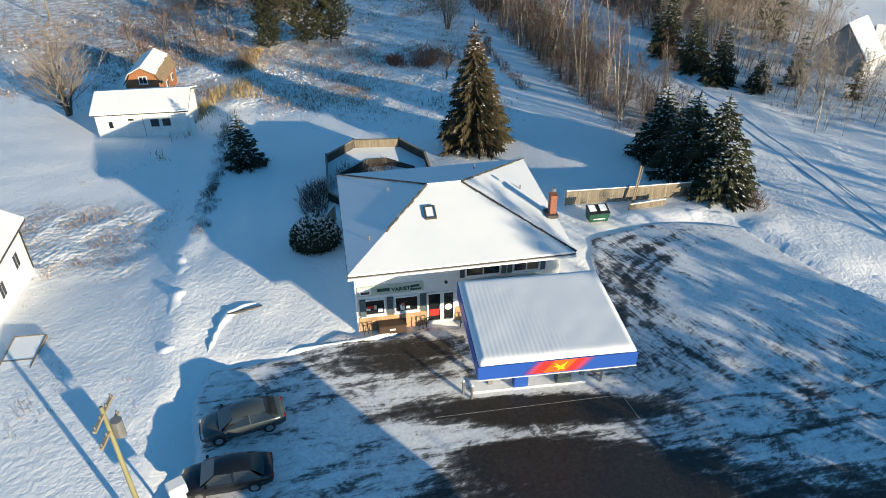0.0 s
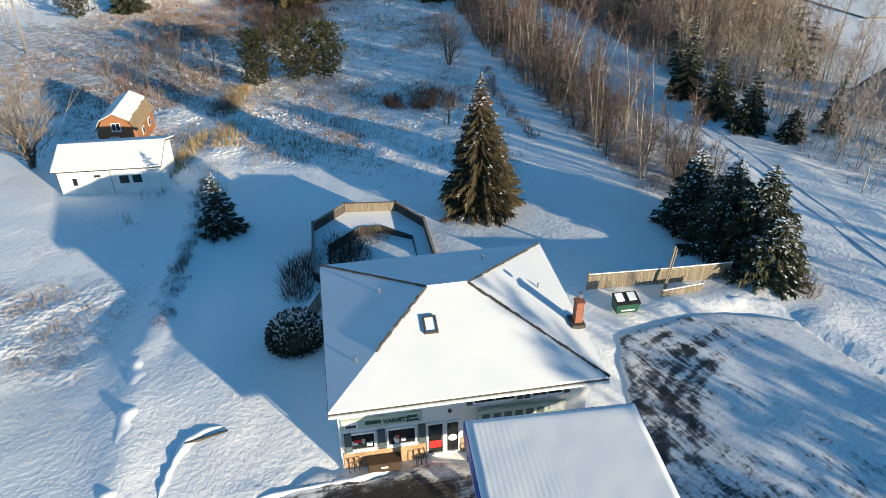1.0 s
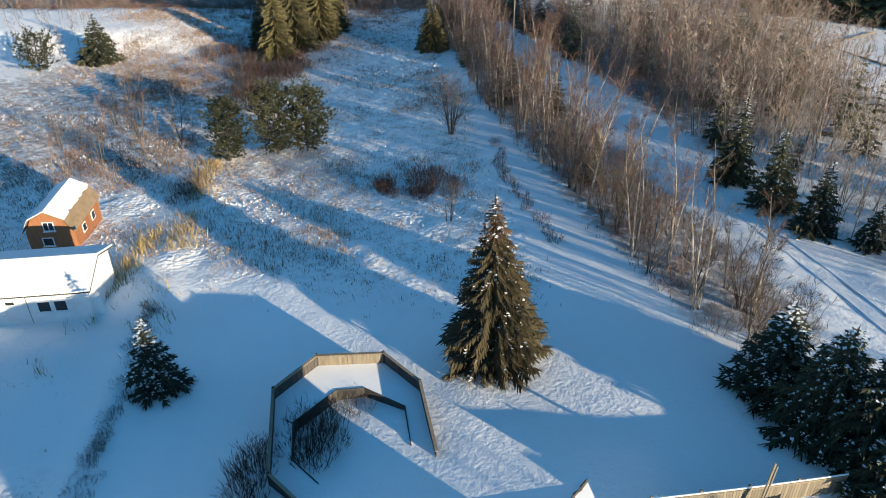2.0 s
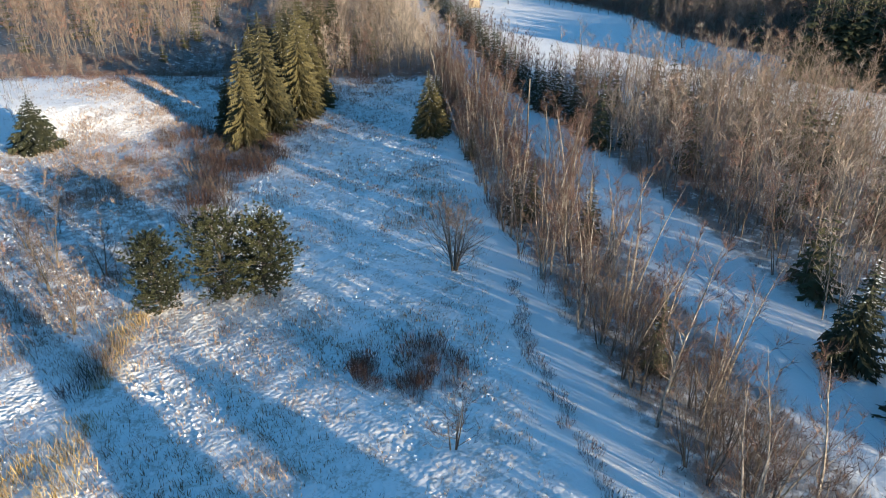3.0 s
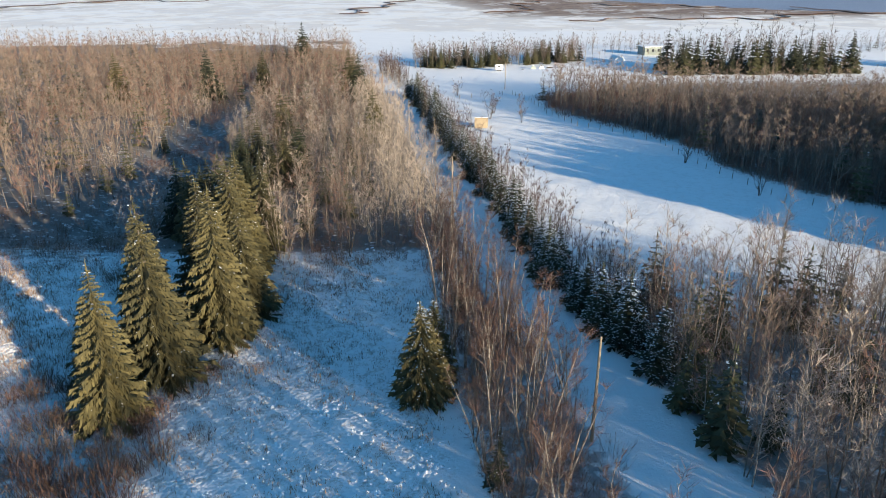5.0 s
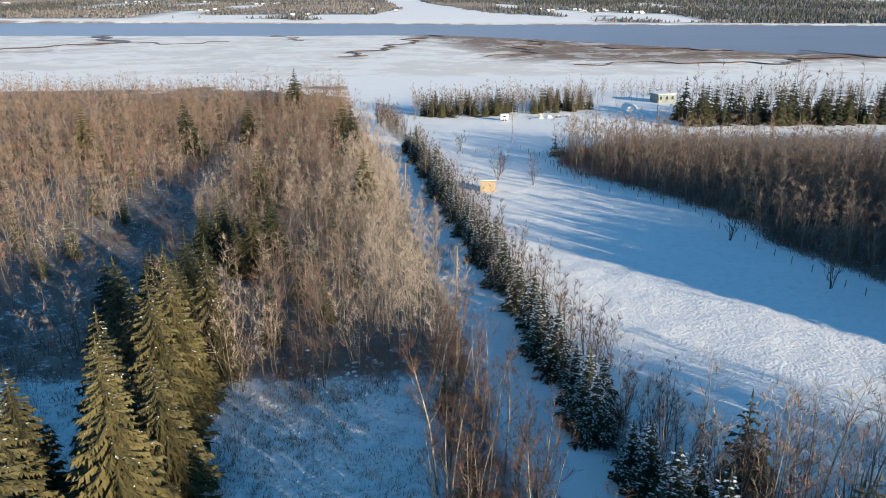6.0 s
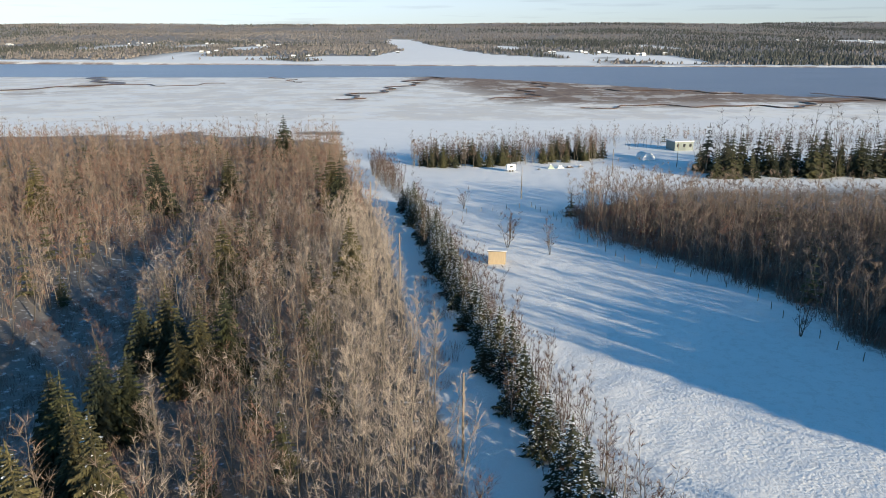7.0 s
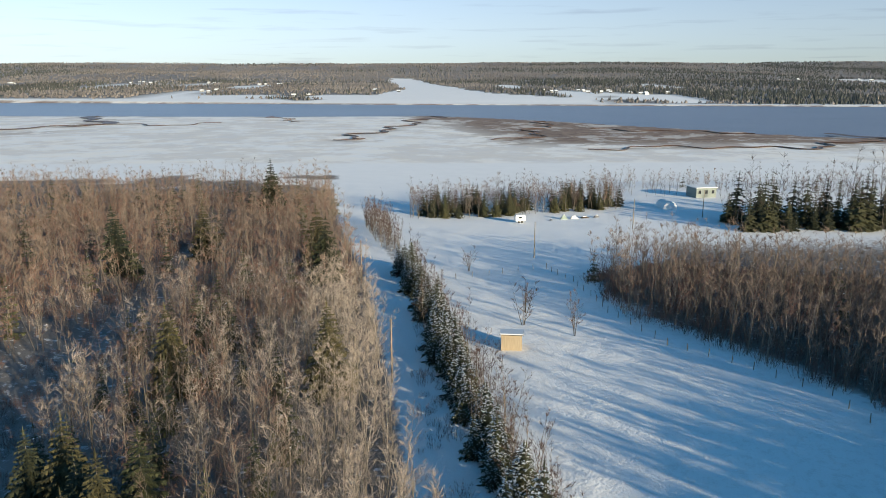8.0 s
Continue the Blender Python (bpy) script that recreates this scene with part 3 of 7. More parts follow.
def clear_mask(x, y):
    c = 0.42 - 0.05 * smooth(11, 16, x) - 0.095 * smooth(10.5, 12.5, x) * smooth(30, 34, y)
    for cx, cy, rx, ry, a in ((5.5, 26.7, 6, 1.1, 0.55), (5, 28.4, 7, 0.7, -0.2), (-1.6, 31.2, 3.2, 1.5, 0.4), (5, 23.3, 4.0, 1.4, 0.32), (10.5, 22.6, 4, 1.6, 0.2), (0.5, 25.2, 2.6, 0.8, -0.15), (7, 21.4, 8, 2.4, 0.34), (-3.5, 23.5, 6, 4.5, -0.07), (-3.5, 29.0, 5, 2.2, 0.05), (26, 24, 12, 6, 0.02), (25, 17.0, 13, 4.0, 0.65), (13.2, 38.2, 2.3, 4.6, 0.13), (21, 36, 6, 7, -0.04), (-8, 25, 5, 4, -0.06), (32, 19.5, 8, 4, 0.4), (18, 29, 8, 4, 0.03), (5, 13, 60, 4.5, 0.5)):
        c = c + a * np.exp(-(((x - cx) / rx) ** 2 + ((y - cy) / ry) ** 2) ** 1.5)
    # tyre tracks: curved runs of bare asphalt
    for cx, cy, rad, a0, a1, amp in TRACKS:
        d = np.hypot(x - cx, y - cy) - rad
        turn = np.degrees(np.arctan2(y - cy, x - cx))
        on = smooth(a0 - 12, a0, turn) * (1 - smooth(a1, a1 + 12, turn))
        c = c + amp * on * np.exp(-((d / 0.26) ** 2)) * np.clip(0.75 + 0.7 * rough(x, y, 1.7, 91), 0, 1.4)
    return c


TRACKS = ((15.2, 40.4, 2.6, 70, 170, 0.2), (15.2, 40.4, 4.2, 60, 175, 0.22), (22.5, 33.0, 9.2, 120, 175, 0.2), (22.5, 33.0, 10.8, 118, 178, 0.22), (24.0, 30.0, 13.0, 105, 165, 0.18), (24.0, 30.0, 14.6, 105, 168, 0.2),
          (6.0, 2.0, 22.4, 50, 130, 0.16), (6.0, 2.0, 24.0, 55, 135, 0.16), (-6.0, 40.0, 14.0, -75, -25, 0.14), (-6.0, 40.0, 15.6, -75, -25, 0.14), (34.0, 44.0, 22.0, -165, -110, 0.18), (34.0, 44.0, 23.6, -165, -110, 0.18), (40.0, 52.0, 27.0, -160, -105, 0.16))
lx_, ly_ = np.meshgrid(np.arange(-16, 46, 0.3), np.arange(15.5, 46.5, 0.3))
edge_l = -12.8 + 0.8 * rough(lx_, ly_, 4, 11)
top = lot_top(lx_) + 0.7 * rough(lx_, ly_, 3, 12)
inside = smooth(0, 0.8, lx_ - edge_l) * smooth(0, 0.8, top - ly_) * smooth(0, 3, 44 - lx_ + rough(lx_, ly_, 3, 14))
lz_ = lay(lx_, ly_) + 0.05 - 0.45 * (1 - inside) + 0.02 * rough(lx_, ly_, 1.3, 13)
lot = grid_mesh("pavement", lx_, ly_, lz_, dict(clear=np.clip(clear_mask(lx_, ly_) - 0.6 * (1 - inside), 0, 1), zone=smooth(9, 13, lx_) * smooth(26, 31, ly_)), MAT["lot"])
wx_, wy_ = np.meshgrid(np.concatenate([np.arange(-400, -40, 12.0), np.arange(-40, 60, 1.0), np.arange(60, 400, 12.0)]), np.arange(4.0, 17.6, 0.8))
shoulder = smooth(0, 1.2, wy_ - 4.0) * smooth(0, 1.2, 17.0 - wy_ + 0.4 * rough(wx_, wy_, 3, 15))
street = grid_mesh("road", wx_, wy_, lay(wx_, wy_) + 0.06 - 0.4 * (1 - shoulder), dict(clear=0.35 + 0.5 * shoulder, zone=0 * wx_), MAT["lot"])
tagged(street, "dark wet asphalt road with slush on its shoulders", "road", kind="structure")
for (xa, ya), (xb, yb), w in (((0.2, 26.3), (10.6, 27.7), 0.02), ((10.2, 27.9), (11.0, 25.2), 0.016)):
    d_ = Vector((xb - xa, yb - ya, 0))
    s_ = Vector((-d_.y, d_.x, 0)).normalized() * w
    joint = Shape()
    for i in range(25):
        p_ = Vector((xa, ya, 0)) + d_ * i / 24
        for q_ in (p_ - s_, p_ + s_):
            joint.v.append((q_.x, q_.y, float(lay(q_.x, q_.y)) + 0.078))
    joint.f = [(2 * i, 2 * i + 2, 2 * i + 3, 2 * i + 1) for i in range(24)]
    tagged(part("joint", joint, MAT["concrete"], lot), kind="structure")
tagged(lot, "asphalt forecourt streaked with slush and packed snow", "forecourt", kind="structure")



def rut_line(off, y0, y1):
    """A packed tyre rut along the lane, a few centimetres deep in the snow."""
    y = np.arange(y0, y1, 0.6)
    x = road_x(y) + off + 0.12 * rough(y, y * 0, 9, int(10 * off) + 30)
    w = 0.11 + 0.05 * rough(y, y * 0, 2.3, 92)
    X, Y = np.stack([x - w, x, x + w]), np.stack([y, y, y])
    Z = lay(X, Y) + np.array([[-0.02], [0.03], [-0.02]]) + 0.03 * rough(X, Y, 3.1, 93)
    ob = grid_mesh("rut", X, Y, Z, {}, MAT["packed"])
    tagged(ob, "packed grey tyre rut in the lane snow", "tyre rut", kind="structure")


for off in (-0.5, 0.9):
    rut_line(off, 34, 118)

# ---- store ----
HOUSE_AT, HOUSE_TURN = (1.1, 39.0), 8.5


def window_part(parent, u0, u1, z0, z1, y, depth=0.06, bars=0, sill=True, frame_mat="white"):
    """A framed pane on a wall that faces -y."""
    w = Shape()
    t = 0.09
    for lo, hi in (((u0, y - depth, z0), (u0 + t, y, z1)), ((u1 - t, y - depth, z0), (u1, y, z1)), ((u0 + t, y - depth, z1 - t), (u1 - t, y, z1)), ((u0 + t, y - depth, z0), (u1 - t, y, z0 + t))):
        w.box(lo, hi)
    for k in range(bars):
        x = u0 + (u1 - u0) * (k + 1) / (bars + 1)
        w.box((x - 0.025, y - depth * 0.8, z0 + t), (x + 0.025, y - 0.005, z1 - t))
    win = part("window", w, MAT[frame_mat], parent)
    part("pane", plate((u0 + t, y - 0.035, z0 + t), (u1 - t, y - 0.012, z1 - t)), MAT["glass"], win, "dark glass pane")
    if sill:
        part("sill", plate((u0 - 0.05, y - 0.14, z0 - 0.07), (u1 + 0.05, y, z0)), MAT[frame_mat], win)
    return win


def hip_roof(hx, hy, r0, r1, z0, z1, thick):
    """Four sloping faces over a rectangle, with a short ridge from r0 to r1."""
    s = Shape()
    b = [(-hx, -hy, z0), (hx, -hy, z0), (hx, hy, z0), (-hx, hy, z0)]
    v = b + [(x, y, z + thick) for x, y, z in b] + [(r0[0], r0[1], z1), (r1[0], r1[1], z1)]
    return s.add(v, [(3, 2, 1, 0), (0, 1, 5, 4), (1, 2, 6, 5), (2, 3, 7, 6), (3, 0, 4, 7), (4, 5, 9, 8), (5, 6, 9), (6, 7, 8, 9), (7, 4, 8)])


def ridge_line(p, q, w, h, seed):
    """A run of overlapping cap shingles along a hip."""
    rnd = random.Random(seed)
    s = Shape()
    p, q = Vector(p), Vector(q)
    n = int((q - p).length / 0.32)
    d = (q - p).normalized()
    side = d.cross(Vector((0, 0, 1))).normalized()
    up = side.cross(d)
    for i in range(n):
        a, b = p + (q - p) * (i / n), p + (q - p) * ((i + 0.93) / n)
        wl, wr = w * rnd.uniform(0.5, 1.25), w * rnd.uniform(0.5, 1.25)
        s.add([a - side * wl - up * 0.02, a + up * h, a + side * wr - up * 0.02, b - side * wl, b + up * (h + 0.02), b + side * wr], [(0, 1, 4, 3), (1, 2, 5, 4), (0, 2, 1), (3, 4, 5), (0, 3, 5, 2)])
    return s


def text_shape(body, size, depth=0.012):
    """Raised letters in the built-in font, as plain geometry in the xz plane."""
    cu = bpy.data.curves.new("letters", "FONT")
    cu.body, cu.size, cu.extrude, cu.resolution_u, cu.offset = body, size, depth, 2, 0.012
    ob = bpy.data.objects.new("letters", cu)
    scene.collection.objects.link(ob)
    bpy.context.view_layer.update()
    me = bpy.data.meshes.new_from_object(ob.evaluated_get(bpy.context.evaluated_depsgraph_get()))
    s = Shape().add([(v.co.x, -v.co.z, v.co.y) for v in me.vertices], [tuple(p.vertices) for p in me.polygons])
    bpy.data.objects.remove(ob)
    bpy.data.curves.remove(cu)
    bpy.data.meshes.remove(me)
    return s


def moved(s, x, y, z, k=1.0):
    s.v = [(a * k + x, b * k + y, c * k + z) for a, b, c in s.v]
    return s


def build_store():
    h = thing("store_building", pose(*HOUSE_AT, 0, 0, 0, HOUSE_TURN), "white two-storey corner store with a snowy hip roof", "building")
    z0, zt, wx, wf, wb = 2.2, 7.75, 6.12, -4.65, 5.45
    t = 0.2
    part("wall", plate((-wx, wf, z0), (wx, wf + t, zt)), MAT["siding"], h, "white clapboard front wall")
    part("wall", plate((-wx, wb - t, z0 - 1.2), (wx, wb, zt)), MAT["siding"], h)
    part("wall", plate((-wx, wf + t, z0 - 1.2), (-wx + t, wb - t, zt)), MAT["siding"], h)
    part("wall", plate((wx - t, wf + t, z0 - 1.2), (wx, wb - t, zt)), MAT["siding"], h)
    hx, hy = 6.58, 5.85
    ra, rb = (-1.12, 0.38), (1.02, 0.38)
    roof = part("roof", hip_roof(hx, hy, ra, rb, 7.72, 9.62, 0.2), MAT["shingle"], h, "dark shingle roof edge")
    part("soffit", plate((-hx + 0.05, -hy + 0.05, 7.66), (hx - 0.05, hy - 0.05, 7.715)), MAT["white"], h)
    snow = hip_roof(hx - 0.03, hy - 0.03, ra, rb, 7.935, 9.80, 0.14)
    part("roof_snow", snow, MAT["roofsnow"], roof, "smooth thick snow on the roof")
    za, zb = 8.10, 9.83
    for i, (p, q) in enumerate((((-hx, hy), ra), ((-hx, -hy), ra), ((hx, -hy), rb), ((hx, hy), rb))):
        a, b = Vector((*p, za)), Vector((*q, zb))
        if i == 1:
            a = a.lerp(b, 0.45)
        tagged(part("hip_cap", ridge_line(a, b, 0.09, 0.05, i), MAT["shingle"], roof), kind="stuff")
    part("ridge_cap", ridge_line((*ra, 9.83), (*rb, 9.83), 0.07, 0.04, 9), MAT["snow"], roof)
    g = Shape()
    g.box((-hx, -hy - 0.1, 7.74), (hx, -hy - 0.004, 7.86))
    part("gutter", g, MAT["white"], h)
    part("downpipe", Shape().rod((-6.2, wf - 0.06, 3.0), (-6.2, wf - 0.06, 7.6), 0.045), MAT["white"], h)
    # skylight and small vents
    slope = (9.80 - 8.075) / (hy + 0.38)
    sk = Shape()
    m = pose(-1.32, -1.95, 8.075 + slope * (hy - 1.95) + 0.02, math.degrees(math.atan(slope)), 0, 0)
    for lo, hi in (((-0.33, -0.5, -0.1), (-0.25, 0.5, 0.13)), ((0.25, -0.5, -0.1), (0.33, 0.5, 0.13)), ((-0.25, -0.5, -0.1), (0.25, -0.42, 0.13)), ((-0.25, 0.42, -0.1), (0.25, 0.5, 0.13))):
        sk.box(lo, hi, m)
    sky_l = part("skylight", sk, MAT["shingle"], h, "dark-framed roof skylight dusted with snow")
    part("pane", plate((-0.25, -0.42, 0.02), (0.25, 0.42, 0.07), m), MAT["snow"], sky_l)
    for x, y, z in ((-3.5, 1.3, 8.95), (-5.1, -3.2, 8.42), (5.0, 0.9, 8.42), (2.6, 3.9, 8.62)):
        part("vent_pipe", Shape().rod((x, y, z - 0.15), (x, y, z + 0.42), 0.055, n=8), MAT["grey"], h)
    # chimney
    ch = part("chimney", plate((6.05, -2.2, 7.2), (6.46, -1.75, 9.6)), MAT["brick"], h, "red brick chimney", bevel=0.012)
    part("chimney_cap", plate((6.01, -2.25, 9.6), (6.5, -1.7, 9.7)), MAT["brick"], ch, bevel=0.02)
    part("flue", Shape().rod((6.27, -1.97, 9.9), (6.27, -1.97, 10.12), 0.12, n=10), MAT["grey"], ch)
    part("flashing", plate((5.86, -2.42, 8.2), (6.56, -1.5, 8.42)), MAT["shingle"], ch)
    # shop front
    part("veneer", plate((-wx, wf - 0.09, 2.5), (-2.06, wf - 0.004, 4.02)), MAT["tan"], h, "tan stone veneer along the base")
    part("veneer", plate((-0.28, wf - 0.09, 2.5), (wx, wf - 0.004, 4.02)), MAT["tan"], h)
    for u0, u1 in ((-5.9, -4.5), (-3.97, -2.5)):
        win = window_part(h, u0, u1, 4.12, 5.32, wf, 0.1)
        rnd = random.Random(int(u0 * 10))
        for k in range(5):
            x, z = rnd.uniform(u0 + 0.15, u1 - 0.45), rnd.uniform(4.25, 4.65)
            part("poster", plate((x, wf - 0.05, z), (x + rnd.uniform(0.15, 0.3), wf - 0.037, z + rnd.uniform(0.18, 0.35))), MAT[rnd.choice(("white", "white", "red", "signgreen"))], win)
    for u in (-6.02, -4.4, -2.42):
        part("shutter", plate((u, wf - 0.13, 4.1), (u + 0.36, wf - 0.004, 5.34)), MAT["shutter"], h, bevel=0.01)
    door = window_part(h, -2.02, -1.12, 3.1, 5.34, wf, 0.12, 0, False)
    part("notice", plate((-1.88, wf - 0.055, 3.55), (-1.27, wf - 0.037, 4.05)), MAT["red"], door, "red lettered panel")
    part("handle", Shape().rod((-1.27, wf - 0.16, 4.05), (-1.27, wf - 0.16, 4.4), 0.02), MAT["grey"], door)
    side = window_part(h, -1.08, -0.33, 3.1, 5.34, wf, 0.12, 0, False)
    part("notice", Shape().rod((-0.7, wf - 0.055, 4.12), (-0.7, wf - 0.036, 4.12), 0.23, n=16), MAT["white"], side)
    for u0, u1 in ((0.3, 2.45), (3.18, 4.86)):
        window_part(h, u0, u1, 6.2, 7.28, wf, 0.08, 1)
    for u in (-0.02, 2.5, 2.86, 4.9):
        part("shutter", plate((u, wf - 0.08, 6.2), (u + 0.28, wf - 0.004, 7.28)), MAT["shutter"], h, bevel=0.01)
    part("wall_vent", Shape().rod((-0.85, wf - 0.09, 6.0), (-0.85, wf, 6.0), 0.1, n=10), MAT["black"], h)
    part("flood_lamp", plate((-0.35, wf - 0.3, 7.3), (0.0, wf, 7.48)), MAT["black"], h, bevel=0.02)
    sign = part("sign", plate((-6.1, wf - 0.1, 5.62), (-2.2, wf - 0.02, 6.28)), MAT["signgreen"], h, "pale green store sign with dark lettering", bevel=0.01)
    part("letters", moved(text_shape("VARIETY", 0.34), -4.1, wf - 0.125, 5.82), MAT["inkgreen"], sign)
    part("name_bar", plate((-4.95, wf - 0.125, 5.86), (-4.2, wf - 0.104, 6.08)), MAT["inkgreen"], sign)
    part("panel", plate((-5.98, wf - 0.12, 5.7), (-5.3, wf - 0.104, 6.18)), MAT["white"], sign)
    part("bar", plate((-5.9, wf - 0.135, 5.78), (-5.4, wf - 0.122, 5.94)), MAT["brownbox"], sign)
    part("bar", plate((-2.95, wf - 0.13, 5.98), (-2.45, wf - 0.104, 6.12)), MAT["inkgreen"], sign)
    part("bar", plate((-3.0, wf - 0.13, 5.74), (-2.35, wf - 0.104, 5.86)), MAT["inkgreen"], sign)
    board = part("sign", plate((0.45, wf - 0.35, 5.1), (4.9, wf - 0.2, 5.98)), MAT["signgreen"], h, "long sign board under the upper windows", bevel=0.01)
    for k in range(6):
        part("bar", plate((0.7 + k * 0.55, wf - 0.375, 5.4), (1.08 + k * 0.55, wf - 0.354, 5.75)), MAT["shutter"], board)
    part("panel", plate((4.1, wf - 0.375, 5.5), (4.75, wf - 0.354, 5.85)), MAT["white"], board)
    for k in range(2):
        part("bracket", plate((0.6 + k * 4.1, wf - 0.2, 5.3), (0.7 + k * 4.1, wf, 5.4)), MAT["black"], board)
    # side windows seen past the corner
    for y0 in (-3.5, -0.5):
        w = Shape().box((wx, y0, 5.6), (wx + 0.07, y0 + 1.0, 6.9))
        win = part("window", w, MAT["white"], h)
        part("pane", plate((wx + 0.074, y0 + 0.08, 5.68), (wx + 0.09, y0 + 0.92, 6.82)), MAT["glass"], win)
    return h


build_store()
HM = pose(*HOUSE_AT, 0, 0, 0, HOUSE_TURN)


def at_house(x, y, z, turn=0):
    p = HM @ Vector((x, y, 0))
    return pose(p.x, p.y, z, 0, 0, HOUSE_TURN + turn)


# ---- things before the shop front ----
ice = thing("storage_box", at_house(-4.2, -5.1, 3.06), "dark brown storage box below the shop window", "box")
ice.scale = (0.85, 0.9, 0.8)
part("body", plate((-0.95, -0.3, 0), (0.95, 0.3, 0.75)), MAT["brownbox"], ice, bevel=0.03)
part("lid", plate((-1.0, -0.34, 0.755), (1.0, 0.33, 0.82)), MAT["brownbox"], ice, bevel=0.02)
part("notice", plate((-0.2, -0.325, 0.35), (0.2, -0.304, 0.5)), MAT["white"], ice)
for x, y in ((-5.9, -5.2), (-2.6, -5.3), (-0.1, -5.5)):
    rack = thing("bicycle_rack", at_house(x, y, 3.08, 15), "bent dark metal rack beside the store wall", "rack", "racks")
    s = Shape()
    for k in range(3):
        a = k * 0.25
        s.rod((a, 0, 0), (a, 0.05, 0.7), 0.025).rod((a, 0.05, 0.7), (a + 0.18, 0.05, 0.7), 0.025).rod((a + 0.18, 0.05, 0.7), (a + 0.18, 0.3, 0), 0.025)
    part("frame", s, MAT["black"], rack)

# ---- canopy over the pumps ----


def build_canopy():
    c = thing("fuel_canopy", pose(5.78, 28.95, 0, 0, 0, 6.3), "flat fuel canopy with blue fascia and snow on top", "canopy")
    hx, hy, zb, zt = 3.95, 3.4, 6.95, 7.78
    part("deck", plate((-hx + 0.1, -hy + 0.1, zb + 0.1), (hx - 0.1, hy - 0.1, zt - 0.1)), MAT["white"], c)
    front = part("fascia", plate((-hx, -hy, zb), (hx, -hy + 0.09, zt)), MAT["blue"], c, "blue fascia with a red and orange centre")
    part("fascia", plate((-hx, hy - 0.09, zb), (hx, hy, zt)), MAT["blue"], c)
    part("fascia", plate((-hx, -hy + 0.09, zb), (-hx + 0.09, hy - 0.09, zt)), MAT["blue"], c)
    part("fascia", plate((hx - 0.09, -hy + 0.09, zb), (hx, hy - 0.09, zt)), MAT["blue"], c)
    # slanted colour bands on the fascia, side by side
    y = -hy - 0.012
    bands = ((-1.45, -1.25, "purple1"), (-1.25, -1.0, "purple2"), (-1.0, -0.5, "red"), (-0.5, 0.62, "orange"), (0.62, 1.05, "red"), (1.05, 1.3, "purple2"), (1.3, 1.5, "purple1"))
    extra = dict(purple1=plain("violet_fascia", (0.12, 0.06, 0.26), 0.35, vary=0.1), purple2=plain("crimson_fascia", (0.38, 0.05, 0.12), 0.35, vary=0.1))
    for a, b, k in bands:
        s = Shape()
        lo, hi = zb + 0.06, zt - 0.02
        s.add([(a - 0.3, y, lo), (b - 0.3, y, lo), (b + 0.3, y, hi), (a + 0.3, y, hi), (a - 0.3, y + 0.01, lo), (b - 0.3, y + 0.01, lo), (b + 0.3, y + 0.01, hi), (a + 0.3, y + 0.01, hi)],
              [(0, 1, 2, 3), (4, 7, 6, 5), (0, 4, 5, 1), (3, 2, 6, 7), (0, 3, 7, 4), (1, 5, 6, 2)])
        part("colour_band", s, extra.get(k) or MAT[k], front)
    e = Shape()
    bird = [(-0.34, 0.02), (-0.1, -0.1), (-0.16, -0.26), (0.02, -0.16), (0.2, -0.2), (0.16, -0.06), (0.36, 0.3), (0.1, 0.12), (-0.02, 0.02), (-0.3, 0.24), (-0.2, 0.06)]
    n = len(bird)
    zc = (zb + zt) / 2
    e.add([(x + 0.1, y - 0.014, z + zc) for x, z in bird] + [(x + 0.1, y - 0.004, z + zc) for x, z in bird], [tuple(range(n)), tuple(range(2 * n - 1, n - 1, -1))] + [(i, n + i, n + (i + 1) % n, (i + 1) % n) for i in range(n)])
    part("emblem", e, MAT["yellow"], front, "plain yellow emblem")
    part("trim", plate((-hx - 0.02, -hy - 0.03, zb - 0.05), (hx + 0.02, hy + 0.03, zb - 0.004)), MAT["white"], c)
    # snow on the ribbed roof, rounded at the rim
    nx, ny = 150, 34
    X, Y = np.meshgrid(np.linspace(-hx + 0.04, hx - 0.04, nx), np.linspace(-hy + 0.04, hy - 0.04, ny))
    rim = np.minimum(np.minimum(hx - 0.04 - np.abs(X), hy - 0.04 - np.abs(Y)) / 0.3, 1)
    Z = zt + 0.02 + 0.2 * np.sqrt(np.clip(rim, 0, 1)) + 0.015 * rough(X, Y, 0.9, 21) + 0.003 * np.sin(X * 26) * smooth(0.8, -2.2, X + 0.5 * Y)
    ob = grid_mesh("snow_cover", X, Y, Z, {}, MAT["roofsnow"])
    ob.parent = c
    tagged(ob, "smooth snow sheet faintly ribbed by the roof below")
    for x in (-2.6, 2.6):
        post = part("post", plate((x - 0.13, -0.13, 3.0), (x + 0.13, 0.13, zb + 0.1)), MAT["grey"], c, bevel=0.015)
    return c


build_canopy()
CM = pose(5.78, 28.95, 0, 0, 0, 6.3)


def at_canopy(x, y, z, turn=0):
    p = CM @ Vector((x, y, 0))
    return pose(p.x, p.y, z, 0, 0, 6.3 + turn)


island = thing("pump_island", at_canopy(-0.3, -0.1, 3.08), "low concrete pump island dusted with snow", "kerb")
part("slab", plate((-3.4, -0.5, 0), (3.0, 0.5, 0.13)), MAT["snow"], island, "kerb buried in trodden snow", bevel=0.05)


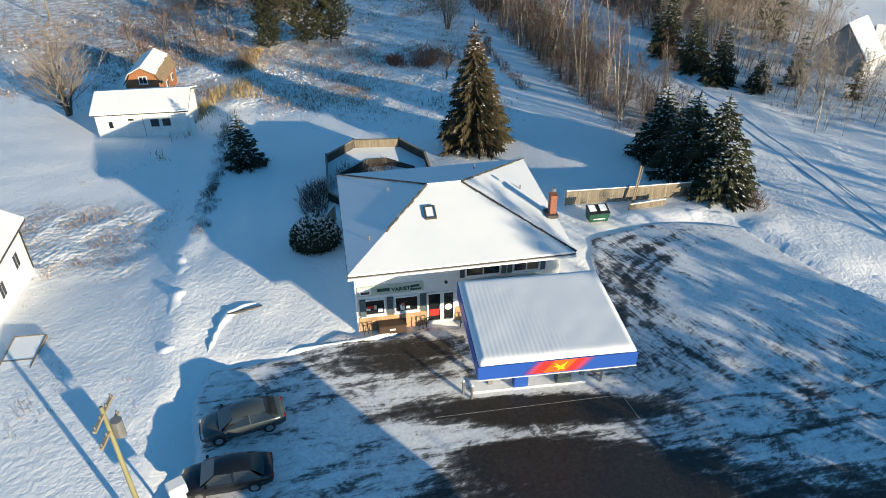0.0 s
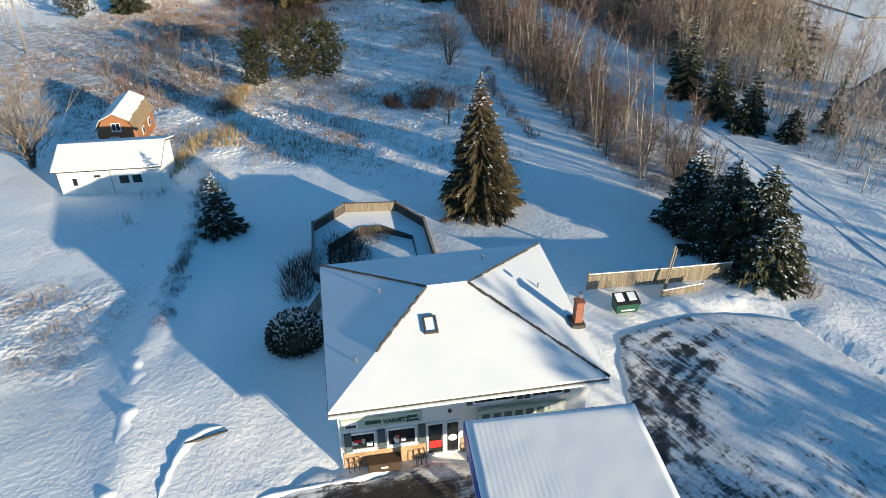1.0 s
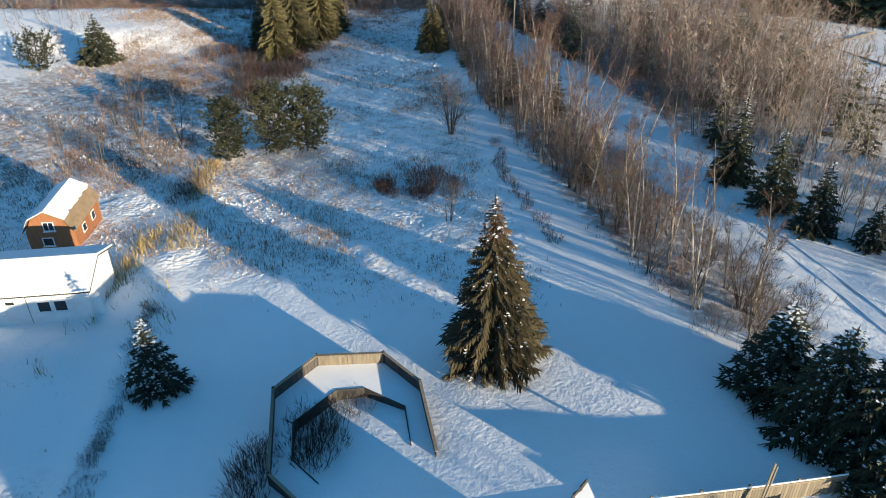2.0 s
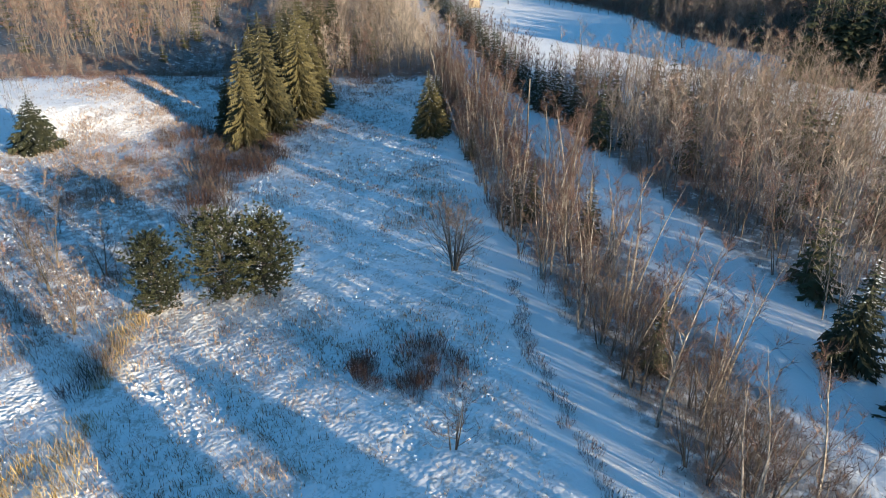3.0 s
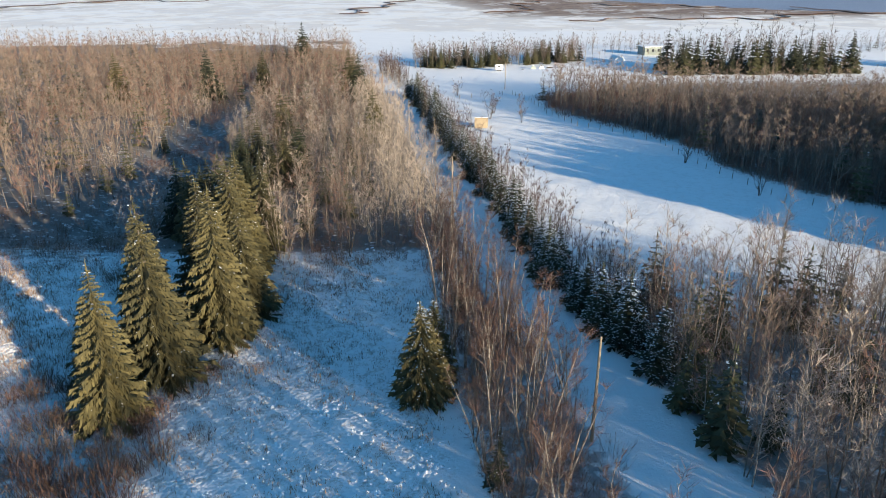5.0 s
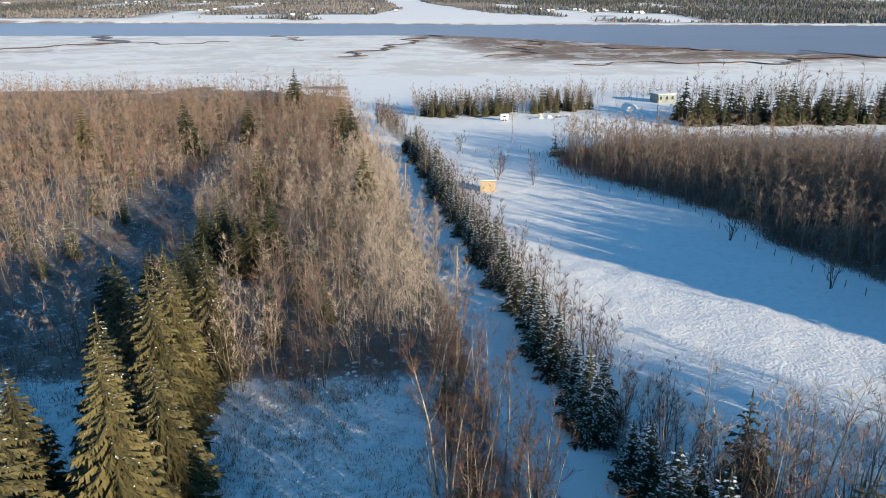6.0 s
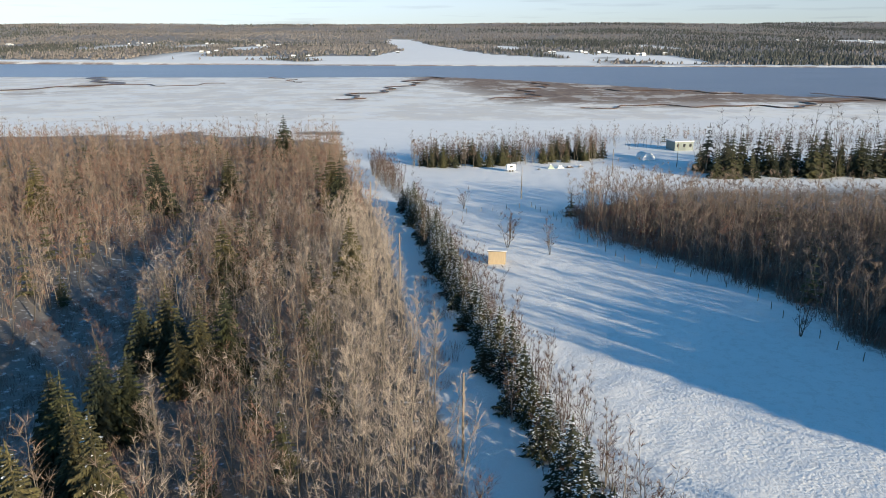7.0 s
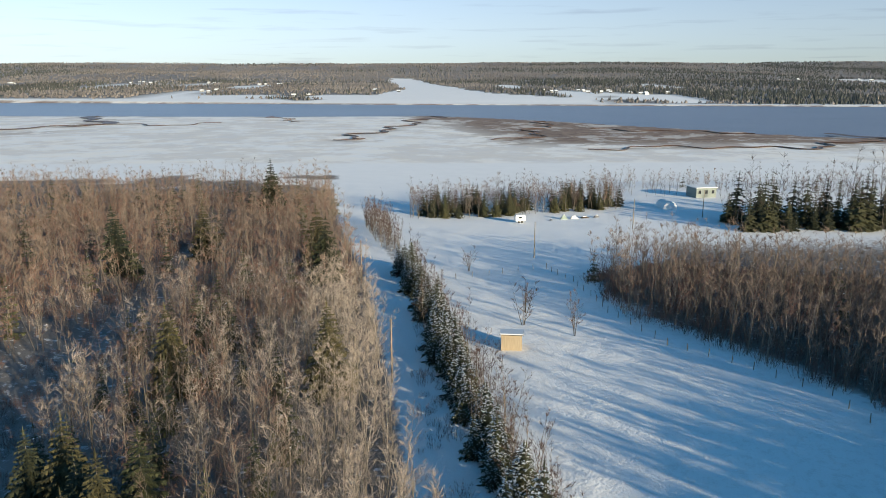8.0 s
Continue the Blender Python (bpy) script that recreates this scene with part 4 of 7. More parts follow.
def build_pump(x, body):
    p = thing("fuel_pump", at_canopy(x, -0.35, 3.24), "upright fuel pump with a coloured cabinet under the canopy", "fuel pump", "fuel pumps")
    part("cabinet", plate((-0.4, -0.25, 0), (0.4, 0.25, 1.5)), MAT[body], p, bevel=0.03)
    part("display", plate((-0.3, -0.27, 1.0), (0.3, -0.254, 1.35)), MAT["black"], p)
    part("top", plate((-0.43, -0.28, 1.51), (0.43, 0.28, 1.65)), MAT["red"], p, bevel=0.03)
    part("hose", Shape().rod((0.42, 0, 1.3), (0.55, -0.05, 0.6), 0.025).rod((0.55, -0.05, 0.6), (0.45, -0.1, 0.9), 0.025), MAT["black"], p)


build_pump(-1.0, "blue")
build_pump(1.4, "shutter")
for x, y, col in ((-4.15, -0.5, "grey"), (-3.75, -0.9, "grey"), (3.5, -0.6, "grey")):
    b = thing("bollard", at_canopy(x, y, 3.05), "short painted steel guard post with a snow cap", "bollard", "bollards")
    part("tube", Shape().rod((0, 0, 0), (0, 0, 1.0), 0.08, n=10), MAT[col], b)
    part("cap", Shape().rod((0, 0, 1.0), (0, 0, 1.08), 0.09, 0.04, n=10), MAT["snow"], b)
# ---- cars ----


def build_car(at, turn, paint, label):
    c = thing("car", pose(at[0], at[1], ground(*at) + 0.06, 0, 0, turn), label, "car", "parked cars")
    c.scale = (0.94, 0.94, 0.94)
    # stations along the length: x, sill height, shoulder height, half width
    st = ((-2.3, 0.42, 0.72, 0.60), (-2.22, 0.30, 0.86, 0.78), (-1.9, 0.24, 0.95, 0.86), (-1.2, 0.22, 0.98, 0.89), (0.0, 0.20, 0.95, 0.90), (1.0, 0.22, 0.93, 0.89), (1.7, 0.24, 0.84, 0.86), (2.1, 0.28, 0.72, 0.76), (2.25, 0.38, 0.60, 0.58))
    s = Shape()
    n = 10
    for x, a, b, w in st:
        ring = ((-0.82, a), (-1.0, a + 0.12), (-1.0, b - 0.22), (-0.95, b - 0.05), (-0.8, b), (0.8, b), (0.95, b - 0.05), (1.0, b - 0.22), (1.0, a + 0.12), (0.82, a))
        s.v += [(x, y * w, z) for y, z in ring]
    for i in range(len(st) - 1):
        for j in range(n):
            k = (j + 1) % n
            s.f.append((i * n + j, (i + 1) * n + j, (i + 1) * n + k, i * n + k))
    s.f += [tuple(range(n)), tuple(range(len(s.v) - 1, len(s.v) - n - 1, -1))]
    part("body", s, MAT[paint], c, smooth=True)
    roof = Shape()
    prof = ((-1.28, 1.30, 0.56), (-1.0, 1.40, 0.60), (-0.3, 1.45, 0.62), (0.3, 1.42, 0.61), (0.5, 1.38, 0.59))
    for x, z, w in prof:
        roof.v += [(x, -w, z - 0.05), (x, -w * 0.85, z), (x, w * 0.85, z), (x, w, z - 0.05)]
    for i in range(len(prof) - 1):
        for j in range(3):
            roof.f.append((i * 4 + j, (i + 1) * 4 + j, (i + 1) * 4 + j + 1, i * 4 + j + 1))
    part("roof", roof, MAT[paint], c, smooth=True)

    def sheet(name, pts, label=""):
        q = Shape()
        nrm = (Vector(pts[1]) - Vector(pts[0])).cross(Vector(pts[2]) - Vector(pts[0])).normalized() * 0.02
        q.add(list(pts) + [tuple(Vector(p) - nrm) for p in pts], [(0, 1, 2, 3), (7, 6, 5, 4), (0, 4, 5, 1), (1, 5, 6, 2), (2, 6, 7, 3), (3, 7, 4, 0)])
        part(name, q, MAT["glass"], c, label)
    sheet("windscreen", ((1.22, -0.76, 0.93), (1.22, 0.76, 0.93), (0.5, 0.57, 1.37), (0.5, -0.57, 1.37)), "dark windscreen glass")
    sheet("rear_window", ((-1.88, 0.72, 0.97), (-1.88, -0.72, 0.97), (-1.28, -0.54, 1.30), (-1.28, 0.54, 1.30)))
    for sgn in (-1, 1):
        for x0, x1, a, b in ((-1.75, -0.42, -1.22, -0.42), (-0.34, 1.15, -0.34, 0.46)):
            pts = [(x0, sgn * 0.86, 0.95), (x1, sgn * 0.86, 0.93), (b, sgn * 0.605, 1.385), (a, sgn * 0.60, 1.33)]
            sheet("side_window", pts if sgn < 0 else pts[::-1])
        part("pillar", Shape().rod((-0.38, sgn * 0.865, 0.95), (-0.38, sgn * 0.61, 1.40), 0.04), MAT[paint], c)
        part("mirror", plate((0.85, sgn * 1.0 - 0.09, 0.95), (1.0, sgn * 1.0 + 0.09, 1.08)), MAT[paint], c, bevel=0.03)
        part("headlight", plate((2.02, sgn * 0.58 - 0.16, 0.58), (2.21, sgn * 0.58 + 0.14, 0.72)), MAT["lamp"], c, bevel=0.03)
        part("tail_light", plate((-2.29, sgn * 0.62 - 0.14, 0.68), (-2.18, sgn * 0.62 + 0.14, 0.84)), MAT["tail"], c, bevel=0.02)
        for x in (-1.32, 1.36):
            y = sgn * 0.80
            wh = part("wheel", Shape().rod((x, y - 0.1, 0.32), (x, y + 0.1, 0.32), 0.32, n=20), MAT["tyre"], c)
            part("rim", Shape().rod((x, y + sgn * 0.085, 0.32), (x, y + sgn * 0.112, 0.32), 0.2, n=14), MAT["rim"], wh)
    part("bumper", plate((2.18, -0.5, 0.36), (2.29, 0.5, 0.52)), MAT["black"], c, bevel=0.03)
    part("plate_bar", plate((-2.335, -0.25, 0.5), (-2.3, 0.25, 0.62)), MAT["white"], c)


build_car((-9.75, 22.5), 191, "carnavy", "dark navy sedan parked on the snowy forecourt")
build_car((-9.75, 26.0), 199, "cargrey", "dark grey-blue sedan parked on the snowy forecourt")

# ---- fences, deck and yard ----


def fence_run(name, pts, height, label, rails=True, mat="fence", board=0.16):
    """Upright boards between posts along a line of ground points; every board is its own mesh object."""
    x0, y0 = pts[0]
    f = thing(name, pose(x0, y0, ground(x0, y0)), label, "fence")
    z0 = ground(x0, y0)
    post_mesh = plate((-0.05, -0.05, -0.1), (0.05, 0.05, height + 0.12)).mesh("post", MAT[mat])
    board_mesh = plate((-board / 2 + 0.008, -0.012, 0.02), (board / 2 - 0.008, 0.012, height)).mesh("board", MAT[mat])
    for (ax, ay), (bx, by) in zip(pts, pts[1:]):
        d = math.hypot(bx - ax, by - ay)
        yaw = math.degrees(math.atan2(by - ay, bx - ax))
        n = max(1, int(d / board))
        for i in range(n):
            k = (i + 0.5) / n
            x, y = ax + (bx - ax) * k, ay + (by - ay) * k
            o = new("board", board_mesh)
            o.parent = f
            o.matrix_basis = pose(x - x0, y - y0, ground(x, y) - z0 + random.uniform(-0.02, 0.02), 0, 0, yaw)
        m = max(1, round(d / 2.4))
        for i in range(m + 1):
            x, y = ax + (bx - ax) * i / m, ay + (by - ay) * i / m
            o = new("post", post_mesh)
            o.parent = f
            o.matrix_basis = pose(x - x0, y - y0, ground(x, y) - z0, 0, 0, yaw) @ pose(0, 0.08, 0)
        if rails:
            s = Shape()
            za, zb = ground(ax, ay) - z0, ground(bx, by) - z0
            s.rod((ax - x0, ay - y0, za + height - 0.1), (bx - x0, by - y0, zb + height - 0.1), 0.05, n=4)
            part("rail", s, MAT[mat], f)
            part("snow_cap", Shape().rod((ax - x0, ay - y0, za + height + 0.03), (bx - x0, by - y0, zb + height + 0.03), 0.045, n=5), MAT["snow"], f)
    return f


fence_run("board_fence", ((10.6, 48.0), (15.5, 48.6), (20.6, 49.3)), 1.25, "weathered wooden board fence behind the store yard")
fence_run("low_fence", ((15.3, 46.9), (18.2, 47.7)), 0.6, "low pale board screen beside the snow bank")
mast = thing("leaning_mast", pose(15.7, 47.9, ground(15.7, 47.9)), "two grey wooden poles leaning against the fence", "poles")
part("pole", Shape().rod((0, 0, 0), (0.35, 0.3, 3.3), 0.06), MAT["pole"], mast)
part("pole", Shape().rod((0.12, 0, 0), (0.5, 0.3, 3.1), 0.05), MAT["pole"], mast)
gate = fence_run("yard_gate", ((-7.6, 45.3), (-7.1, 47.6)), 1.4, "narrow grey wooden screen beside the house")

# octagonal pool deck
DECK = [(-8.15, 51.6), (-9.0, 58.0), (-6.8, 60.95), (-2.6, 61.1), (-0.3, 58.4), (0.6, 52.9), (-1.8, 49.6), (-6.0, 49.4)]
zd = 1.35
deck = thing("pool_deck", pose(0, 0, 0), "grey octagonal wooden pool deck under snow", "deck")
INNER = [(-7.25, 53.2), (-7.6, 56.0), (-5.4, 58.6), (-3.7, 58.75), (-1.2, 57.1), (-0.8, 54.0), (-2.4, 51.6), (-5.6, 51.5)]
ins = INNER
s = Shape()
n = len(DECK)
s.v = [(x, y, zd) for x, y in DECK] + [(x, y, zd) for x, y in ins] + [(x, y, zd - 0.15) for x, y in DECK] + [(x, y, zd - 0.15) for x, y in ins]
for i in range(n):
    j = (i + 1) % n
    s.f += [(i, j, n + j, n + i), (2 * n + i, 3 * n + i, 3 * n + j, 2 * n + j), (i, 2 * n + i, 2 * n + j, j), (n + i, n + j, 3 * n + j, 3 * n + i)]
part("platform", s, MAT["deck"], deck)
part("platform_snow", moved(Shape().add(s.v, s.f), 0, 0, 0.14), MAT["snow"], deck, "snow on the deck")
for i in range(n):
    j = (i + 1) % n
    a, b = DECK[i], DECK[j]
    if i in (5, 6):
        continue
    r = Shape()
    d = math.hypot(b[0] - a[0], b[1] - a[1])
    m = pose(a[0], a[1], zd, 0, 0, math.degrees(math.atan2(b[1] - a[1], b[0] - a[0])))
    r.box((0.06, -0.03, 0.1), (d - 0.06, 0.03, 0.92), m)
    # shade set by colour: sunlit back panel gets pale boards, the rest dark
    pan = part("panel", r, MAT["deck"] if i not in (2,) else MAT["fence"], deck, "board side of the deck fence")
    for k in range(int(d / 0.3)):
        part("batten", plate((0.1 + k * 0.3, -0.05, 0.1), (0.14 + k * 0.3, -0.032, 0.92), m), MAT["fence" if i == 2 else "deck"], pan)
    part("top_rail", plate((-0.05, -0.09, 0.924), (d + 0.05, 0.09, 0.98), m), MAT["fence"], deck)
    part("post", plate((-0.06, -0.06, -1.6), (0.06, 0.06, 1.1), m), MAT["deck"], deck)
    ia, ib = ins[i], ins[j]
    dd = math.hypot(ib[0] - ia[0], ib[1] - ia[1])
    m2 = pose(ia[0], ia[1], zd, 0, 0, math.degrees(math.atan2(ib[1] - ia[1], ib[0] - ia[0])))
    part("inner_wall", plate((0.0, -0.03, -1.3), (dd, 0.03, 0.2), m2), MAT["deck"], deck)
ic = np.array(INNER).mean(axis=0)
part("pool_floor", Shape().prism([tuple(ic + (np.array(p) - ic) * 0.97) for p in INNER], -0.6, 0.35), MAT["snow"], deck, "snow over the empty pool")
for k in range(4):
    part("step", plate((-8.4, 50.6 - k * 0.3, zd - 0.2 - k * 0.22), (-7.5, 50.9 - k * 0.3, zd - 0.14 - k * 0.22)), MAT["deck"], deck)

# dumpster
d = thing("dumpster", pose(12.5, 45.6, ground(12.5, 45.6) + 0.02, 0, 0, 8), "green steel dumpster with snow on its lids", "dumpster")
d.scale = (0.74, 0.74, 0.74)
s = Shape()
s.add([(-0.95, -0.55, 0.1), (0.95, -0.55, 0.1), (0.95, 0.6, 0.1), (-0.95, 0.6, 0.1), (-1.05, -0.75, 1.1), (1.05, -0.75, 1.1), (1.05, 0.65, 1.4), (-1.05, 0.65, 1.4)], [(3, 2, 1, 0), (4, 5, 6, 7), (0, 1, 5, 4), (1, 2, 6, 5), (2, 3, 7, 6), (3, 0, 4, 7)])
part("bin", s, MAT["green"], d, bevel=0.02)
tilt = pose(0, -0.05, 1.27, 12.1)
for x0, x1 in ((-1.06, -0.03), (0.03, 1.06)):
    lid = part("lid", plate((x0, -0.74, 0.0), (x1, 0.72, 0.05), tilt), MAT["black"], d)
    part("lid_snow", plate((x0 + 0.12, -0.35, 0.054), (x1 - 0.2, 0.6, 0.10), tilt), MAT["snow"], lid, bevel=0.03)
face = pose(0, -0.655, 0.6, 78.7)
for z, w in ((0.12, 0.5), (-0.12, 0.6)):
    part("bar", plate((-w, z - 0.05, 0.004), (w, z + 0.05, 0.02), face), MAT["white"], d)
for x in (-0.8, 0.8):
    part("wheel", Shape().rod((x - 0.05, -0.4, 0.06), (x + 0.05, -0.4, 0.06), 0.08, n=10), MAT["tyre"], d)

# low plank wall under the drift
wallp = thing("retaining_wall", pose(-11.6, 35.55, ground(-11.6, 35.55) - 0.3, 0, 0, 22), "low dark timber edging under a snow drift", "edging")
for k in range(2):
    part("plank", plate((-1.1, -0.05, 0.2 * k), (1.1, 0.05, 0.2 * k + 0.19)), MAT["deck"], wallp, bevel=0.01)


def windrow(path, w, h, label, seed, lump=1.0, mat="snow"):
    """A lumpy ploughed ridge of snow along a line on the ground."""
    n = 90
    t, k = np.linspace(0, 1, n), np.linspace(0, 1, len(path))
    px, py = np.interp(t, k, [p[0] for p in path]), np.interp(t, k, [p[1] for p in path])
    for _ in range(6):
        px[1:-1], py[1:-1] = (px[:-2] + px[2:]) / 2, (py[:-2] + py[2:]) / 2
    dx, dy = np.gradient(px), np.gradient(py)
    ln = np.hypot(dx, dy)
    q = np.linspace(-1, 1, 11)[:, None]
    ww = w * (0.8 + 0.35 * rough(px, py, 0.9, seed)) * np.minimum(1, np.minimum(t, 1 - t) * 9 + 0.25)
    X, Y = px - dy / ln * ww * q, py + dx / ln * ww * q
    ends = np.minimum(1, np.minimum(t, 1 - t) * 8)
    Z = lay(X, Y) - 0.4 + (0.4 + h * ends) * (np.cos(q * 1.5708) ** 0.5) * (0.95 + lump * (0.12 * rough(X, Y, 1.1, seed + 1) + 0.07 * rough(X, Y, 0.45, seed + 2)))
    tagged(grid_mesh("snow_bank", X, Y, Z, {}, MAT[mat]), label, "snow bank", "snow banks", kind="structure")


windrow(((-13.0, 31.8), (-12.9, 33.6), (-12.6, 35.2), (-11.6, 36.2), (-9.4, 36.6)), 0.42, 0.16, "rounded snow drift over a low wall", 81, 1.8)
windrow(((-9.2, 31.3), (-6.5, 32.1), (-3.6, 32.7), (-1.9, 33.3)), 0.34, 0.16, "thin ploughed ridge of snow before the store", 82)
windrow(((-15.2, 30.5), (-15.8, 34.5), (-17.4, 42.5), (-18.2, 48.0)), 1.1, 0.20, "broad trodden snow bank beside the lane", 83, 2.2)
windrow(((16.5, 46.0), (19.0, 46.4), (22.0, 46.0), (24.6, 43.4), (26.8, 40.0), (30.0, 36.0)), 1.2, 0.22, "lumpy ploughed snow bank at the lot edge", 85, 1.8)
windrow(((1.6, 28.2), (4.4, 28.5), (8.4, 29.0)), 0.5, 0.06, "trampled grey snow along the pump island", 86, 1.5, "packed")

# timber frame bed in the neighbour's yard
b = thing("garden_bed", pose(-24.2, 32.0, ground(-24.2, 32.0) - 0.2, 0, 0, 6), "timber-framed garden bed filled with snow", "garden bed")
for lo, hi in (((-0.95, -2.2, 0), (-0.89, 2.2, 0.3)), ((0.89, -2.2, 0), (0.95, 2.2, 0.3)), ((-0.88, -2.2, 0), (0.88, -2.14, 0.3)), ((-0.88, 2.14, 0), (0.88, 2.2, 0.3)), ((-0.88, -0.03, 0), (0.88, 0.03, 0.29))):
    part("board", plate(lo, hi), MAT["pole"], b)
part("snow_fill", plate((-0.875, -2.13, -0.1), (0.875, 2.13, 0.26)), MAT["snow"], b)

# ---- neighbouring buildings ----


def gable_roof(hx, y0, y1, z0, z1, over, thick, m=None):
    """Two slopes; the ridge runs along x, midway between y0 and y1."""
    ym = (y0 + y1) / 2
    s = Shape()
    for ya in (y0 - over, y1 + over):
        p = [(-hx, ya, z0), (hx, ya, z0), (hx, ym, z1), (-hx, ym, z1)]
        v = p + [(x, y, z + thick) for x, y, z in p]
        s.add(v if m is None else [m @ Vector(q) for q in v], [(3, 2, 1, 0), (4, 5, 6, 7), (0, 1, 5, 4), (1, 2, 6, 5), (2, 3, 7, 6), (3, 0, 4, 7)])
    return s


def gable_wall(x, t, y0, y1, z0, z1, zr):
    ym = (y0 + y1) / 2
    p = [(y0, z0), (y1, z0), (y1, z1), (ym, zr), (y0, z1)]
    v = [(x, a, b) for a, b in p] + [(x + t, a, b) for a, b in p]
    n = 5
    return Shape().add(v, [tuple(range(n - 1, -1, -1)), tuple(range(n, 2 * n))] + [(i, (i + 1) % n, n + (i + 1) % n, n + i) for i in range(n)])


def build_garage():
    z = ground(-29, 70) - 0.05
    h = thing("garage", pose(-29.0, 69.0, z, 0, 0, 6), "long white garage with a snowy low-pitched roof", "garage")
    hx, y0, y1 = 4.45, 0.0, 5.8
    part("wall", plate((-hx, y0, -0.3), (hx, y0 + 0.15, 2.75)), MAT["siding"], h)
    part("wall", plate((-hx, y1 - 0.15, -0.3), (hx, y1, 2.75)), MAT["siding"], h)
    for x in (-hx, hx - 0.15):
        part("gable", gable_wall(x, 0.15, y0 + 0.15, y1 - 0.15, -0.3, 2.75, 3.75), MAT["siding"], h)
    r = part("roof", gable_roof(hx + 0.35, y0, y1, 2.66, 3.8, 0.35, 0.1), MAT["shingle"], h)
    part("roof_snow", gable_roof(hx + 0.33, y0, y1, 2.77, 3.91, 0.33, 0.16), MAT["roofsnow"], r, "unbroken snow on the roof")
    window_part(h, -3.35, -2.75, 1.1, 2.0, y0, 0.06)
    for a, c in ((0.75, 1.75), (1.9, 2.9)):
        window_part(h, a, c, 1.05, 2.05, y0, 0.06)
    part("vent", plate((-1.3, -0.05, 1.9), (-0.75, 0, 2.12)), MAT["black"], h)
    d = part("door", plate((-2.5, -0.05, 0), (-1.55, -0.004, 2.05)), MAT["white"], h)
    part("handle", Shape().rod((-1.68, -0.1, 1.0), (-1.68, -0.05, 1.0), 0.03), MAT["grey"], d)
    part("trim", plate((0.1, -0.03, 0), (0.16, -0.004, 2.45)), MAT["grey"], h)
    lean_to = part("bulge", Shape().rod((hx + 0.05, 1.0, 0.0), (hx + 0.05, 1.0, 1.6), 0.5, 0.35, n=10), MAT["white"], h)


build_garage()


def build_barn():
    z = ground(-33, 83) - 0.1
    h = thing("gambrel_shed", pose(-32.9, 81.5, z, 0, 0, 3), "red-brown gambrel shed with snow on one roof slope", "shed")
    h.scale = (0.98, 1.0, 0.86)
    prof = [(-2.3, 2.3), (-1.55, 3.7), (0, 4.6), (1.55, 3.7), (2.3, 2.3)]
    poly = [(-2.1, -0.3), (2.1, -0.3)] + [(x * 0.93, y - 0.06) for x, y in prof[::-1]]
    n = len(poly)
    for y in (0.0, 6.0):
        s = Shape().add([(x, y, q) for x, q in poly] + [(x, y + 0.14, q) for x, q in poly], [tuple(range(n)), tuple(range(2 * n - 1, n - 1, -1))] + [(i, n + i, n + (i + 1) % n, (i + 1) % n) for i in range(n)])
        part("end_wall", s, MAT["barnred"], h)
    for x in (-2.1, 1.96):
        part("side_wall", plate((x, 0.14, -0.3), (x + 0.14, 6.0, 2.3)), MAT["barnred"], h)
    for i in range(4):
        (xa, za), (xb, zb) = prof[i], prof[i + 1]
        v = [(xa, -0.3, za), (xb, -0.3, zb), (xb, 6.4, zb), (xa, 6.4, za)]
        s = Shape().add(v + [(x, y, q + 0.09) for x, y, q in v], [(3, 2, 1, 0), (4, 5, 6, 7), (0, 1, 5, 4), (1, 2, 6, 5), (2, 3, 7, 6), (3, 0, 4, 7)])
        r = part("roof_slope", s, MAT["brownshingle"], h, "brown shingle slope")
        if i in (0, 1, 2):
            k = 1.0
            xb2, zb2 = xa + (xb - xa) * k, za + (zb - za) * k
            cols = 1 if i < 2 else 14
            for c in range(cols):
                kk = k if i < 2 else 0.94 + 0.12 * random.random()
                x2, z2 = xa + (xb - xa) * kk, za + (zb - za) * kk
                ya, yb = -0.28 + 6.66 * c / cols, -0.28 + 6.66 * (c + 1) / cols
                v = [(xa, ya, za + 0.095), (x2, ya, z2 + 0.095), (x2, yb, z2 + 0.095), (xa, yb, za + 0.095)]
                s = Shape().add(v + [(x, y, q + 0.1) for x, y, q in v], [(3, 2, 1, 0), (4, 5, 6, 7), (0, 1, 5, 4), (1, 2, 6, 5), (2, 3, 7, 6), (3, 0, 4, 7)])
                part("snow_patch", s, MAT["roofsnow"], r)
    window_part(h, -0.5, 0.5, 2.35, 3.4, 0.0, 0.06, 1)
    window_part(h, -0.9, 0.1, 0.6, 1.6, 0.0, 0.06, 0)
    for y in (1.6, 3.9):
        w = part("window", plate((2.1, y, 0.9), (2.16, y + 0.8, 1.9)), MAT["white"], h)
        part("pane", plate((2.164, y + 0.1, 1.0), (2.18, y + 0.7, 1.8)), MAT["glass"], w)


build_barn()


